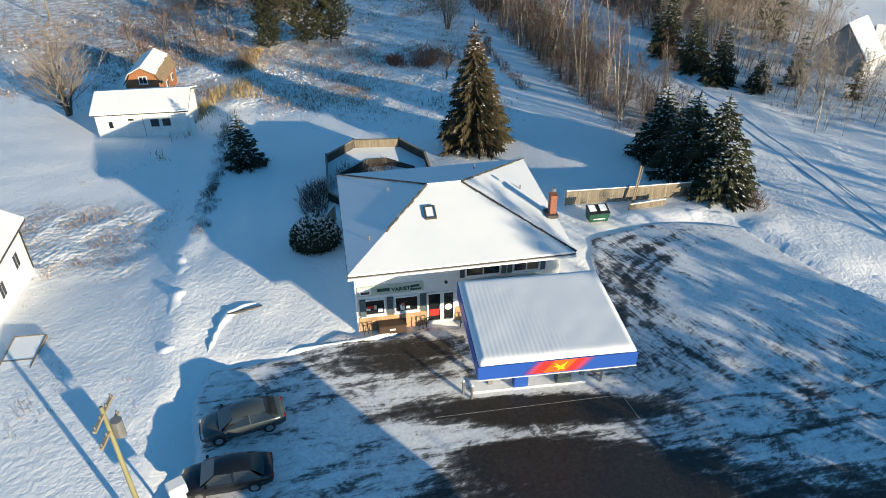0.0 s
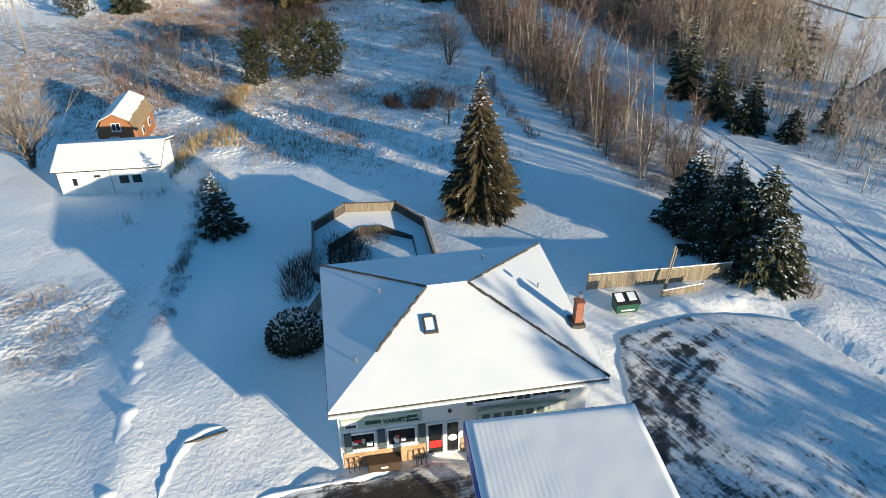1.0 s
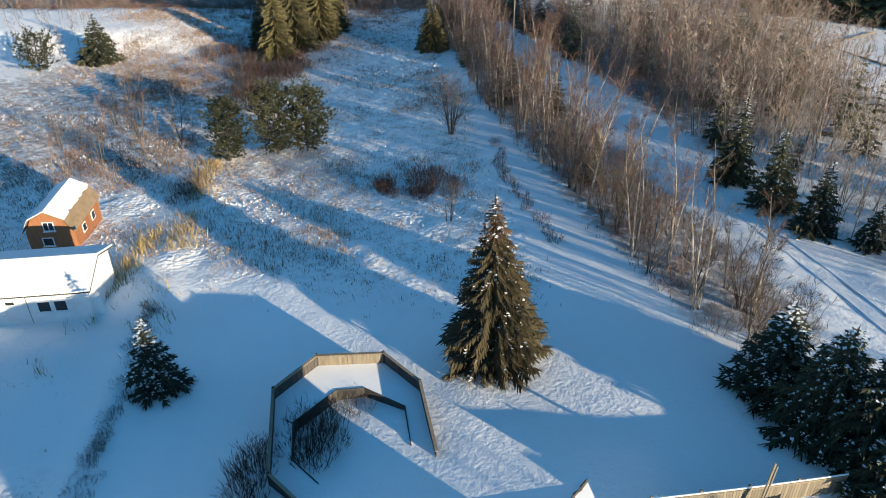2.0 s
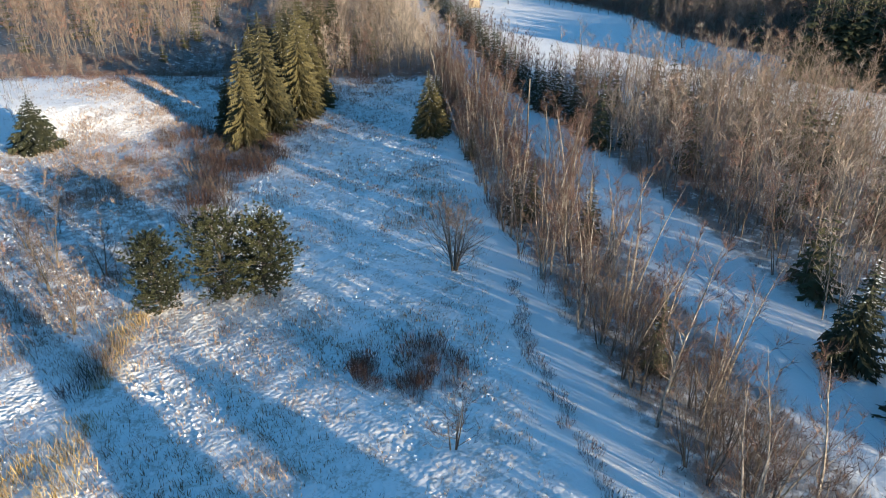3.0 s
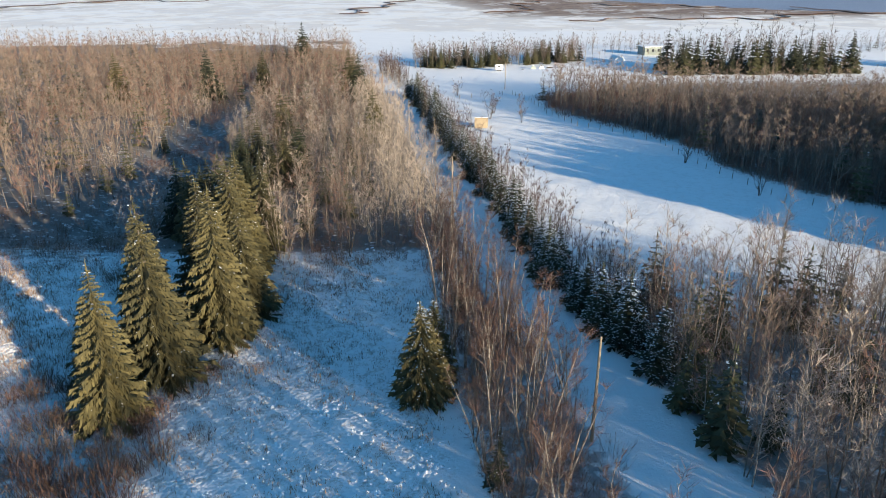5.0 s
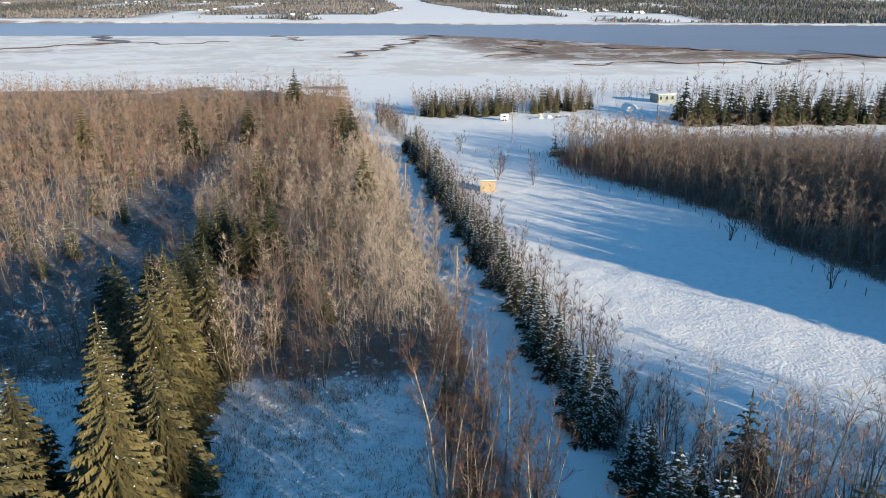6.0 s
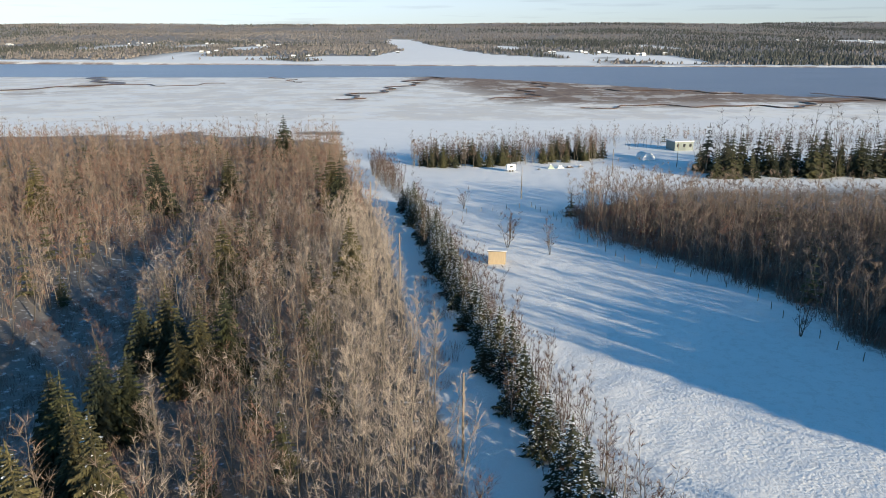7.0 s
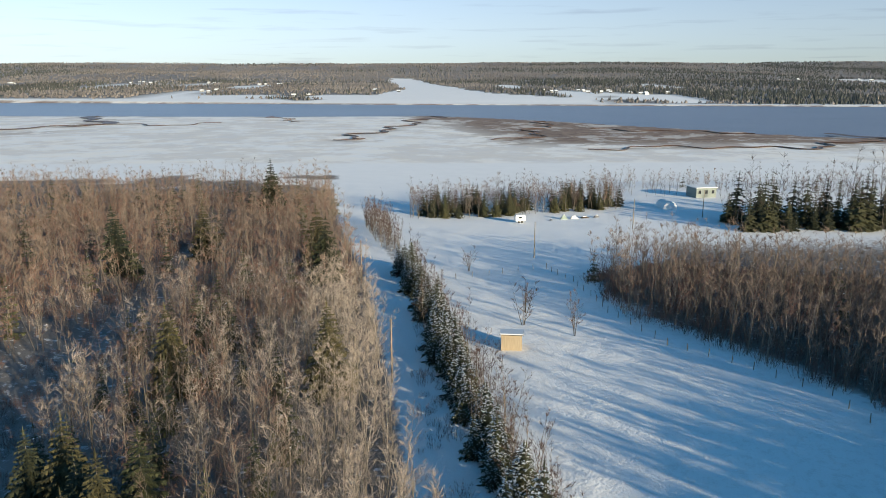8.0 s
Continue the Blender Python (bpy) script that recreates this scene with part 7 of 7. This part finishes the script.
pts, rnd = scatter(-5, 75, 398, 450, 2.5, in_back, 11)
forest("woods", far_stock[:5] + dark_stock[:2], pts, rnd, 0.8, 1.08, "band of mixed trees beyond the field", WOOD_MATS, [0.155] * 5 + [0.1125] * 2)
pts, rnd = scatter(97, 230, 380, 412, 3.5, lambda x, y: (y < 400 + 0.05 * (x - 94)) & ((x < 165) | (rough(x, y, 12, 49) > 0.1)), 12)
forest("woods", dark_stock + far_stock[:3], pts, rnd, 0.65, 1.9, "dark conifers beyond the field", WOOD_MATS, [0.16] * 4 + [0.12] * 3)
pts, rnd = scatter(70, 330, 452, 490, 5.0, lambda x, y: y < 480, 13)
forest("woods", far_stock, pts, rnd, 0.6, 0.9, "low leafless trees along the marsh edge", WOOD_MATS, [0.19] * 5 + [0.025] * 2)


def in_west(x, y):
    return ((x > -46) & (x < -26) & (y > 96) & (y < 140) & (rough(x, y, 9, 31) > -0.45)) | ((x < -46) & (x > -110) & (y > 86) & (y < 135) & (rough(x, y, 12, 32) > 0.25)) | ((x < -62) & (y > 150) & (y < 205))


pts, rnd = scatter(-130, -26, 86, 205, 3.8, in_west, 14)
forest("woods", far_stock, pts, rnd, 0.32, 0.62, "scrubby leafless growth behind the sheds", WOOD_MATS, FAR_W)
# trees over the road, behind the camera, which throw the long shadows on the forecourt
rows = []
rr = random.Random(12)
for k in range(62):
    side, back = 24.2 + k * 0.31, 29 + rr.uniform(-7, 7)
    rows.append(((side + back) * 0.7071, (side - back) * 0.7071))
rows += [(36.5, -13.0), (41.0, 0.5)]
forest("woods", stock_fir(270, 3, 10, 2.6, whorls=12, boughs=8, steps=3, snow=0.0), np.array(rows), np.random.RandomState(3), 0.75, 1.25, "roadside spruces across the road", WOOD_MATS)
# a belt of trees east of the lane, which stripes the snow with shade
belt = []
for k in range(120):
    belt.append((56 + 32 * k / 119 + rr.uniform(-6, 6), 22 + 39 * k / 119 + rr.uniform(-5, 5)))
forest("woods", far_stock[:4] + dark_stock[:2], np.array(belt), np.random.RandomState(4), 0.7, 1.05, "mixed trees east of the lane", WOOD_MATS)
tree_thing("spruce", 56.1, 0.9, 0, 1, conifer_meshes(295, 12.8, 3.4, whorls=30, boughs=12, steps=5, snow=0.0, wide=0.4), "dark spruce across the road", "spruce tree", "roadside trees")
for i, (x, y, h) in enumerate(((45.6, -5.1, 19.0), (47.2, -6.7, 18.2))):
    tree_thing("bare_tree", x, y, 70 * i, 1, bare_meshes(290 + i, h, 2.4, limbs=20, twigs=900, width=0.08, base_r=0.26, low=0.5), "tall leafless tree across the road", "tree", "roadside trees")

# ---- shrubs and weeds ----
SHRUB = [[("thicket", shrub_shape(300 + i, 1.7, 1.3, 70).mesh("thicket", MAT["redtwig" if i % 2 else "twig"]), None, "")] for i in range(4)]


def shrub_thing(x, y, s, k, label):
    tree_thing("shrub", x, y, random.uniform(0, 360), s, SHRUB[k % 4], label, "shrub", "shrubs")


random.seed(77)
for i in range(26):
    a = random.uniform(0, 6.28)
    shrub_thing(-0.6 + 4.6 * math.cos(a) * random.random() ** 0.5, 92.8 + 4.2 * math.sin(a) * random.random() ** 0.5, random.uniform(0.7, 1.1), 2 * i + 1, "reddish leafless shrub in the meadow")
for i in range(68):
    y = 46 + i * 0.375
    shrub_thing(np.interp(y, (45, 69, 92), (-17.3, -20.8, -24.3)) + random.gauss(0, 0.35), y, random.uniform(0.26, 0.52), i, "thin leafless twigs along the lane hedge")
for i in range(20):
    y = 78 + i * 1.4
    shrub_thing(np.interp(y, (78, 92, 106), (10.9, 8.6, 8.2)) + random.gauss(0, 0.25), y, random.uniform(0.45, 0.75), i, "dry twigs along a ditch")
for x, y, s in ((-9.2, 50.5, 1.1), (-9.4, 52.6, 1.2), (-9.2, 54.2, 1.0), (-8.9, 48.9, 0.9), (-9.4, 51.5, 1.1), (-9.0, 49.8, 1.0), (-9.2, 53.4, 1.1), (-25.0, 91.5, 1.2), (-24.4, 94.0, 1.3), (-24.7, 97.0, 1.2), (24.8, 47.0, 0.9), (25.4, 48.5, 0.8), (-15.2, 61.2, 0.5)):
    shrub_thing(x, y, s, int(x), "dense leafless brown shrub")
for x, y, s in ((-6.7, 54.2, 1.3), (-6.4, 55.4, 1.4), (-6.0, 53.4, 1.2), (-6.9, 56.2, 1.3), (-5.8, 56.6, 1.1), (-4.0, 57.6, 0.9), (-5.4, 54.6, 1.1)):
    shrub_thing(x, y, s, int(10 * x), "leafless brown shrub grown up inside the deck")
for i in range(44):
    t = i / 43
    shrub_thing(-21.5 - 13 * t + random.gauss(0, 2.6), 143 + 12 * math.sin(t * 2.4) + random.gauss(0, 3.5), random.uniform(0.8, 1.6), i, "brown leafless thicket at the meadow edge")

for i in range(70):
    x, y = random.uniform(-47, -20), random.uniform(120, 152)
    if abs(x + 22 + (y - 150) * 0.35) < 13 and not (-27 < x < -18 and y > 148):
        shrub_thing(x, y, random.uniform(1.0, 2.1), i, "tangled brown leafless thicket in the hollow")

# scrub in the hollows and tufts over the meadow
scrub_stock = [[(1 if i % 2 else 2, *arrays(shrub_shape(310 + i, 1.6, 1.3, 34, 0.035)))] for i in range(5)]


def in_scrub(x, y):
    hollow = (x > -44 + 6 * rough(x, y, 7, 37)) & (x < -21 - 0.25 * np.abs(y - 141)) & (y > 129) & (y < 152 + 4 * rough(x, y, 6, 38)) & (rough(x, y, 5, 39) > -0.55)
    brook = (x < -38) & (x > -95) & (y > 184 + 4 * rough(x, y, 9, 40)) & (y < 216) & (rough(x, y, 6, 41) > -0.5)
    rim = (np.abs(x + 36 + 3 * rough(x, y, 8, 42)) < 4) & (y > 152) & (y < 190) & (rough(x, y, 5, 43) > 0.1)
    verge = (np.abs(x + 24) < 5.5) & (y > 145) & (y < 163) & (rough(x, y, 4, 44) > -0.2)
    front = (x > -20) & (x < road_x(y) - 4) & (y > 187) & (y < 204) & (rough(x, y, 4, 48) > -0.3)
    dell = gully(x, y) & (y > 205) & (y < 300) & (rough(x, y, 5, 53) > -0.4)
    lane = in_strip(x, y) & (rough(x, y, 5, 54) > -0.25)
    west = (x > -46) & (x < -24) & (y > 94) & (y < 128) & (rough(x, y, 6, 45) > -0.1)
    return hollow | brook | rim | verge | west | front | dell | lane


pts, rnd = scatter(-95, 30, 62, 300, 2.25, in_scrub, 20)
forest("thickets", scrub_stock, pts, rnd, 0.5, 1.35, "tangled brown thickets in the hollows by the meadow", WOOD_MATS)
# underwood added to shade the floor and close gaps between the trees
pts, rnd = scatter(35, 150, 195, 340, 2.5, in_right, 26)
forest("thickets", scrub_stock, pts, rnd, 1.3, 2.4, "dense underwood added to shade the woods by the field", WOOD_MATS)
pts, rnd = scatter(-120, -10, 300, 455, 3.6, lambda x, y: in_left(x, y) & (x > -0.5 * (y - 90)), 27)
forest("thickets", scrub_stock, pts, rnd, 1.3, 2.4, "dense brown underwood added to shade the leafless woods", WOOD_MATS)
pts, rnd = scatter(1, 70, 62, 194, 2.2, lambda x, y: (in_strip(x, y) | (in_near_right(x, y) & (x < road_x(y) + 16))) & (rough(x, y, 5, 63) > -0.3), 23)
forest("thickets", [[(1 if i % 2 else 2, *arrays(shrub_shape(340 + i, 3.0, 1.7, 34, 0.03)))] for i in range(4)], pts, rnd, 0.5, 1.1, "tall brown underwood among the lane trees", WOOD_MATS)
pts, rnd = scatter(-48, 8, 70, 190, 1.5, lambda x, y: (field_mask(x, y) > 0.5) & (rough(x, y, 7, 46) + 0.6 * rough(x, y, 3, 47) > 0.28), 21)
forest("tufts", [[(2 if i % 2 else 1, *arrays(shrub_shape(330 + i, 1.3, 1.3, 16, 0.03)))] for i in range(4)], pts, rnd, 0.25, 0.62, "reddish-brown tufts of dead growth in the meadow", WOOD_MATS)



def snow_tufts(count, seed):
    """Snow-laden hummocks of grass over the meadow, one joined mesh of small uneven mounds."""
    rnd = np.random.RandomState(seed)
    x, y = rnd.uniform(-75, 14, count * 5), rnd.uniform(62, 198, count * 5)
    dense = np.clip(0.45 + 0.6 * rough(x, y, 9, 61) + 0.4 * rough(x, y, 3.5, 62), 0.02, 1)
    k = rnd.rand(len(x)) < field_mask(x, y) * dense
    x, y = x[k][:count], y[k][:count]
    n, m = len(x), 6
    r = rnd.uniform(0.10, 0.32, n)
    h = r * rnd.uniform(0.3, 0.7, n)
    z = lay(x, y) - 0.06
    a0 = rnd.uniform(0, 6.28, n)
    V = []
    for j in range(m):
        q = r * rnd.uniform(0.7, 1.25, n)
        V.append(np.stack([x + np.cos(a0 + 6.2832 * j / m) * q, y + np.sin(a0 + 6.2832 * j / m) * q, z - 0.08], -1))
    V.append(np.stack([x + rnd.normal(0, 0.3, n) * r, y + rnd.normal(0, 0.3, n) * r, z + h], -1))
    V = np.stack(V, 1).reshape(-1, 3)
    T = (np.arange(n)[:, None, None] * (m + 1) + np.array([(j, (j + 1) % m, m) for j in range(m)])[None]).reshape(-1, 3)
    me = bpy.data.meshes.new("snow_tufts")
    me.from_pydata(V.tolist(), [], T.tolist())
    me.materials.append(MAT["snow"])
    tagged(new("snow_tufts", me), "snow-laden hummocks of grass in the meadow", "grass", kind="stuff")


snow_tufts(13000, 66)

# round clipped bush by the house
bs = thing("round_bush", pose(-8.1, 43.4, ground(-8.1, 43.4)), "round dark evergreen bush powdered with snow", "bush")
leaf, cap = Shape(), Shape()
rb = random.Random(4)
for k in range(2600):
    u, a = rb.uniform(-0.25, 1), rb.uniform(0, 6.28)
    w = math.sqrt(max(0, 1 - u * u))
    d = Vector((w * math.cos(a), w * math.sin(a), u))
    rr = rb.uniform(0.82, 1.04)
    p = Vector((d.x * 1.75 * rr, d.y * 1.75 * rr, 0.55 + d.z * 1.5 * rr))
    s1 = Vector((rb.gauss(0, 1), rb.gauss(0, 1), rb.gauss(0, 1))).cross(d).normalized() * 0.07
    (cap if u > 0.15 and rb.random() < 0.36 * u + 0.15 else leaf).add([p - s1, p + s1, p + d * 0.16 + Vector((0, 0, 0.05))], [(0, 1, 2)])
tagged(part("foliage", leaf, MAT["needle"], bs), kind="stuff")
tagged(part("snow", cap, MAT["snow"], bs, "snow flecks"), kind="stuff")
core = Shape()
core.v = [(1.5 * math.cos(a) * math.cos(e), 1.5 * math.sin(a) * math.cos(e), 0.5 + 1.3 * math.sin(e)) for e in np.linspace(-0.3, 1.5, 6) for a in np.linspace(0, 6.283, 14, endpoint=False)]
core.f = [(i * 14 + j, i * 14 + (j + 1) % 14, (i + 1) * 14 + (j + 1) % 14, (i + 1) * 14 + j) for i in range(5) for j in range(14)]
part("core", core, MAT["needle"], bs)


def weeds(name, x0, x1, y0, y1, count, mask, h, label, seed, mat="straw"):
    """Dry stalks poking through the snow, one joined mesh."""
    rnd = np.random.RandomState(seed)
    x, y = rnd.uniform(x0, x1, count * 4), rnd.uniform(y0, y1, count * 4)
    clump = 0.5 + 0.5 * rough(x, y, 3.1, seed) + 0.5 * rough(x, y, 11, seed + 1)
    k = rnd.rand(len(x)) < mask(x, y) * np.clip(clump, 0.03, 1)
    x, y = x[k][:count], y[k][:count]
    n = len(x)
    z = lay(x, y) - 0.1
    V, A = [], []
    for j in range(3):
        a, w = rnd.uniform(0, 6.28, n), rnd.uniform(0.014, 0.045, n)
        lean_a, ln = rnd.uniform(0, 6.28, n), rnd.uniform(0.4, 1.0, n) * h
        ox, oy = rnd.normal(0, 0.15, n), rnd.normal(0, 0.15, n)
        b0 = np.stack([x + ox - np.cos(a) * w, y + oy - np.sin(a) * w, z], -1)
        b1 = np.stack([x + ox + np.cos(a) * w, y + oy + np.sin(a) * w, z], -1)
        tp = np.stack([x + ox + np.cos(lean_a) * ln * 0.35, y + oy + np.sin(lean_a) * ln * 0.35, z + ln], -1)
        V.append(np.stack([b0, b1, tp], 1).reshape(-1, 3))
        A.append(np.repeat(rnd.rand(n), 3))
    V, A = np.concatenate(V), np.concatenate(A)
    me = bpy.data.meshes.new(name)
    me.from_pydata(V.tolist(), [], np.arange(len(V)).reshape(-1, 3).tolist())
    me.materials.append(MAT[mat])
    me.attributes.new("tint", "FLOAT", "POINT").data.foreach_set("value", A.astype(np.float32))
    return tagged(new(name, me), label, "weeds", kind="stuff")


weeds("dry_weeds", -75, 16, 64, 198, 34000, field_mask, 0.6, "dry weeds poking through the meadow snow", 41)
weeds("dry_weeds", -45, -14, 24, 62, 7000, lambda x, y: np.maximum(field_mask(x, y), 0.12 * (x < -16 - 0.17 * (y - 34))), 0.3, "dry weeds in the neighbour's yard", 42)
weeds("dry_weeds", -66, -34, 136, 186, 5200, lambda x, y: smooth(-66, -52, x) * (0.35 + 0.65 * (rough(x, y, 8, 64) > 0)), 0.75, "tawny grass on the rise beyond the hollow", 45)
weeds("reeds", -27, -17, 62, 104, 2000, lambda x, y: np.exp(-(((x - np.interp(y, (64, 100), (-19.5, -24.5))) / 1.2) ** 2)) * (rough(x, y, 6, 9) > -0.2) + np.exp(-(((x + 25.2) / 1.0) ** 2)) * (y < 86), 1.2, "tall yellow dry grass beside the lane", 43, "reed")
weeds("brush", -70, 66, 60, 250, 16000, lambda x, y: brush_shade_mask(x, y) * (x > -50), 0.9, "low dead undergrowth among the trees", 44, "twig")

# ---- tidal creeks in the marsh ----


def creek(xs, ys, w, swing):
    """A muddy ribbon that winds through the marsh."""
    t = np.linspace(0, 1, 160)
    k = np.linspace(0, 1, len(xs))
    px, py = np.interp(t, k, xs), np.interp(t, k, ys)
    for _ in range(12):
        px[1:-1], py[1:-1] = (px[:-2] + px[2:]) / 2, (py[:-2] + py[2:]) / 2
    gxx, gyy = np.gradient(px), np.gradient(py)
    ln = np.hypot(gxx, gyy)
    nx_, ny_ = -gyy / ln, gxx / ln
    s = np.cumsum(ln)
    off = swing * (np.sin(s / (swing * 1.6) + xs[0]) + 0.6 * np.sin(s / (swing * 0.7) + ys[0]))
    px, py = px + nx_ * off, py + ny_ * off
    gxx, gyy = np.gradient(px), np.gradient(py)
    ln = np.hypot(gxx, gyy)
    nx_, ny_ = -gyy / ln, gxx / ln
    ww = w * (0.7 + 0.5 * rough(s, s * 0, 40, int(xs[0]) % 50)) * (0.5 + 0.5 * t)
    rows_ = []
    for q, dz in ((-1.0, 0.1), (-0.5, -0.25), (0.5, -0.25), (1.0, 0.1)):
        x_, y_ = px + nx_ * ww * q, py + ny_ * ww * q
        rows_.append((x_, y_, np.interp(y_, BASE_Y, BASE_Z) + 0.35 + dz))
    X, Y, Z = (np.stack([r_[i] for r_ in rows_]) for i in range(3))
    tagged(grid_mesh("creek", X, Y, Z, {}, MAT["creekmud"]), "winding muddy brown tidal creek in the snowy marsh", "creek", kind="structure")


MAT["creekmud"] = plain("wet_creek_mud", (0.15, 0.085, 0.05), 0.45, vary=0.3, scale=0.2)
for xs, ys, w, swing in (((-58, -40, -52, -22, -8, 16), (708, 700, 745, 800, 890, 972), 3.2, 9), ((52, 70, 92, 96, 122), (690, 705, 757, 800, 880), 2.6, 10), ((104, 165, 200, 241, 318), (629, 646, 640, 632, 690), 2.4, 7),
                         ((-430, -350, -325, -310, -341), (735, 760, 822, 880, 975), 6.5, 16), ((-120, -140, -165), (880, 925, 968), 2.5, 6), ((400, 350, 304), (660, 690, 730), 5.0, 10), ((-330, -280, -215, -190), (830, 850, 840, 870), 2.0, 8), ((140, 190, 260), (790, 770, 745), 2.2, 8)):
    creek(xs, ys, w, swing)

# ---- across the river ----


def far_trees(n, seed):
    """Distant tree crowns on the hills, a few facets each."""
    rnd = np.random.RandomState(seed)
    y = 1230 + 3300 * rnd.rand(n * 4) ** 1.35
    x = rnd.uniform(-1, 1, n * 4) * (250 + y * 0.68)
    keep = (rnd.rand(n * 4) < far_mask(x, y) * np.clip(0.75 + 0.6 * rough(x, y, 140, 51), 0.2, 1)) & (y > np.interp(x, FAR_X, FAR_Y) + 25)
    x, y = x[keep][:n], y[keep][:n]
    m = len(x)
    con = rnd.rand(m) < np.clip(0.10 + 0.95 * rough(x, y, 300, 52) + 0.35 * smooth(200, 500, x), 0.02, 0.9)
    h = np.where(con, rnd.uniform(6, 9, m), rnd.uniform(4.5, 6.5, m)) * (1 + 0.00006 * (y - 1200))
    r = np.where(con, rnd.uniform(1.8, 2.8, m), rnd.uniform(1.8, 3.8, m)) * (1 + 0.00015 * (y - 1200))
    z = lay(x, y) - 0.5
    V = []
    for k in range(3):
        a = 6.2832 * k / 3 + rnd.rand(m)
        q = r * rnd.uniform(0.7, 1.2, m)
        V.append(np.stack([x + np.cos(a) * q, y + np.sin(a) * q, z + h * np.where(con, 0.05, rnd.uniform(0.1, 0.4, m))], -1))
    V.append(np.stack([x + rnd.normal(0, 0.5, m), y, z + h], -1))
    V = np.stack(V, 1)
    base = np.arange(m)[:, None, None] * 4
    tri = np.array([(k, (k + 1) % 3, 3) for k in range(3)])
    T = (base + tri[None]).reshape(-1, 3)
    me = bpy.data.meshes.new("far_woods")
    me.vertices.add(4 * m)
    me.vertices.foreach_set("co", V.reshape(-1, 3).astype(np.float32).ravel())
    me.loops.add(3 * len(T))
    me.loops.foreach_set("vertex_index", T.ravel().astype(np.int32))
    me.polygons.add(len(T))
    me.polygons.foreach_set("loop_start", np.arange(0, 3 * len(T), 3, dtype=np.int32))
    for k in ("farbare", "farfir"):
        me.materials.append(MAT[k])
    me.polygons.foreach_set("material_index", np.repeat(con.astype(np.int32), 3))
    me.update(calc_edges=True)
    me.attributes.new("tint", "FLOAT", "POINT").data.foreach_set("value", np.repeat(np.clip(0.5 + 0.55 * rough(x, y, 170, 57) + 0.3 * rough(x, y, 60, 58) + 0.2 * rnd.rand(m), 0, 1), 4).astype(np.float32))
    tagged(new("far_woods", me), "grey-brown wooded hills across the river", "woods", kind="stuff")


MAT["farbare"] = tinted("distant_bare_trees", (0.15, 0.132, 0.120), (0.33, 0.29, 0.255))
MAT["farfir"] = tinted("distant_conifers", (0.055, 0.06, 0.05), (0.11, 0.113, 0.095))
far_trees(46000, 61)
rh = random.Random(8)
for cx, cy, k in ((-770, 2250, 5), (-600, 2250, 3), (-415, 2080, 4), (-190, 1500, 2), (-90, 1640, 2), (285, 1640, 5), (345, 1580, 5), (405, 1520, 5), (1130, 2480, 3), (1350, 2500, 4), (-1092, 2160, 3), (-455, 1640, 3)):
    for j in range(k):
        build_far_house(cx + rh.uniform(-45, 45), cy + rh.uniform(-40, 40), rh.uniform(5, 8), rh.uniform(5, 7), rh.uniform(2.2, 3.2), rh.uniform(-25, 25), "distant pale house with a snowy roof across the river", rh.choice(("wall", "grey", "wall")), "roofsnow", 3)
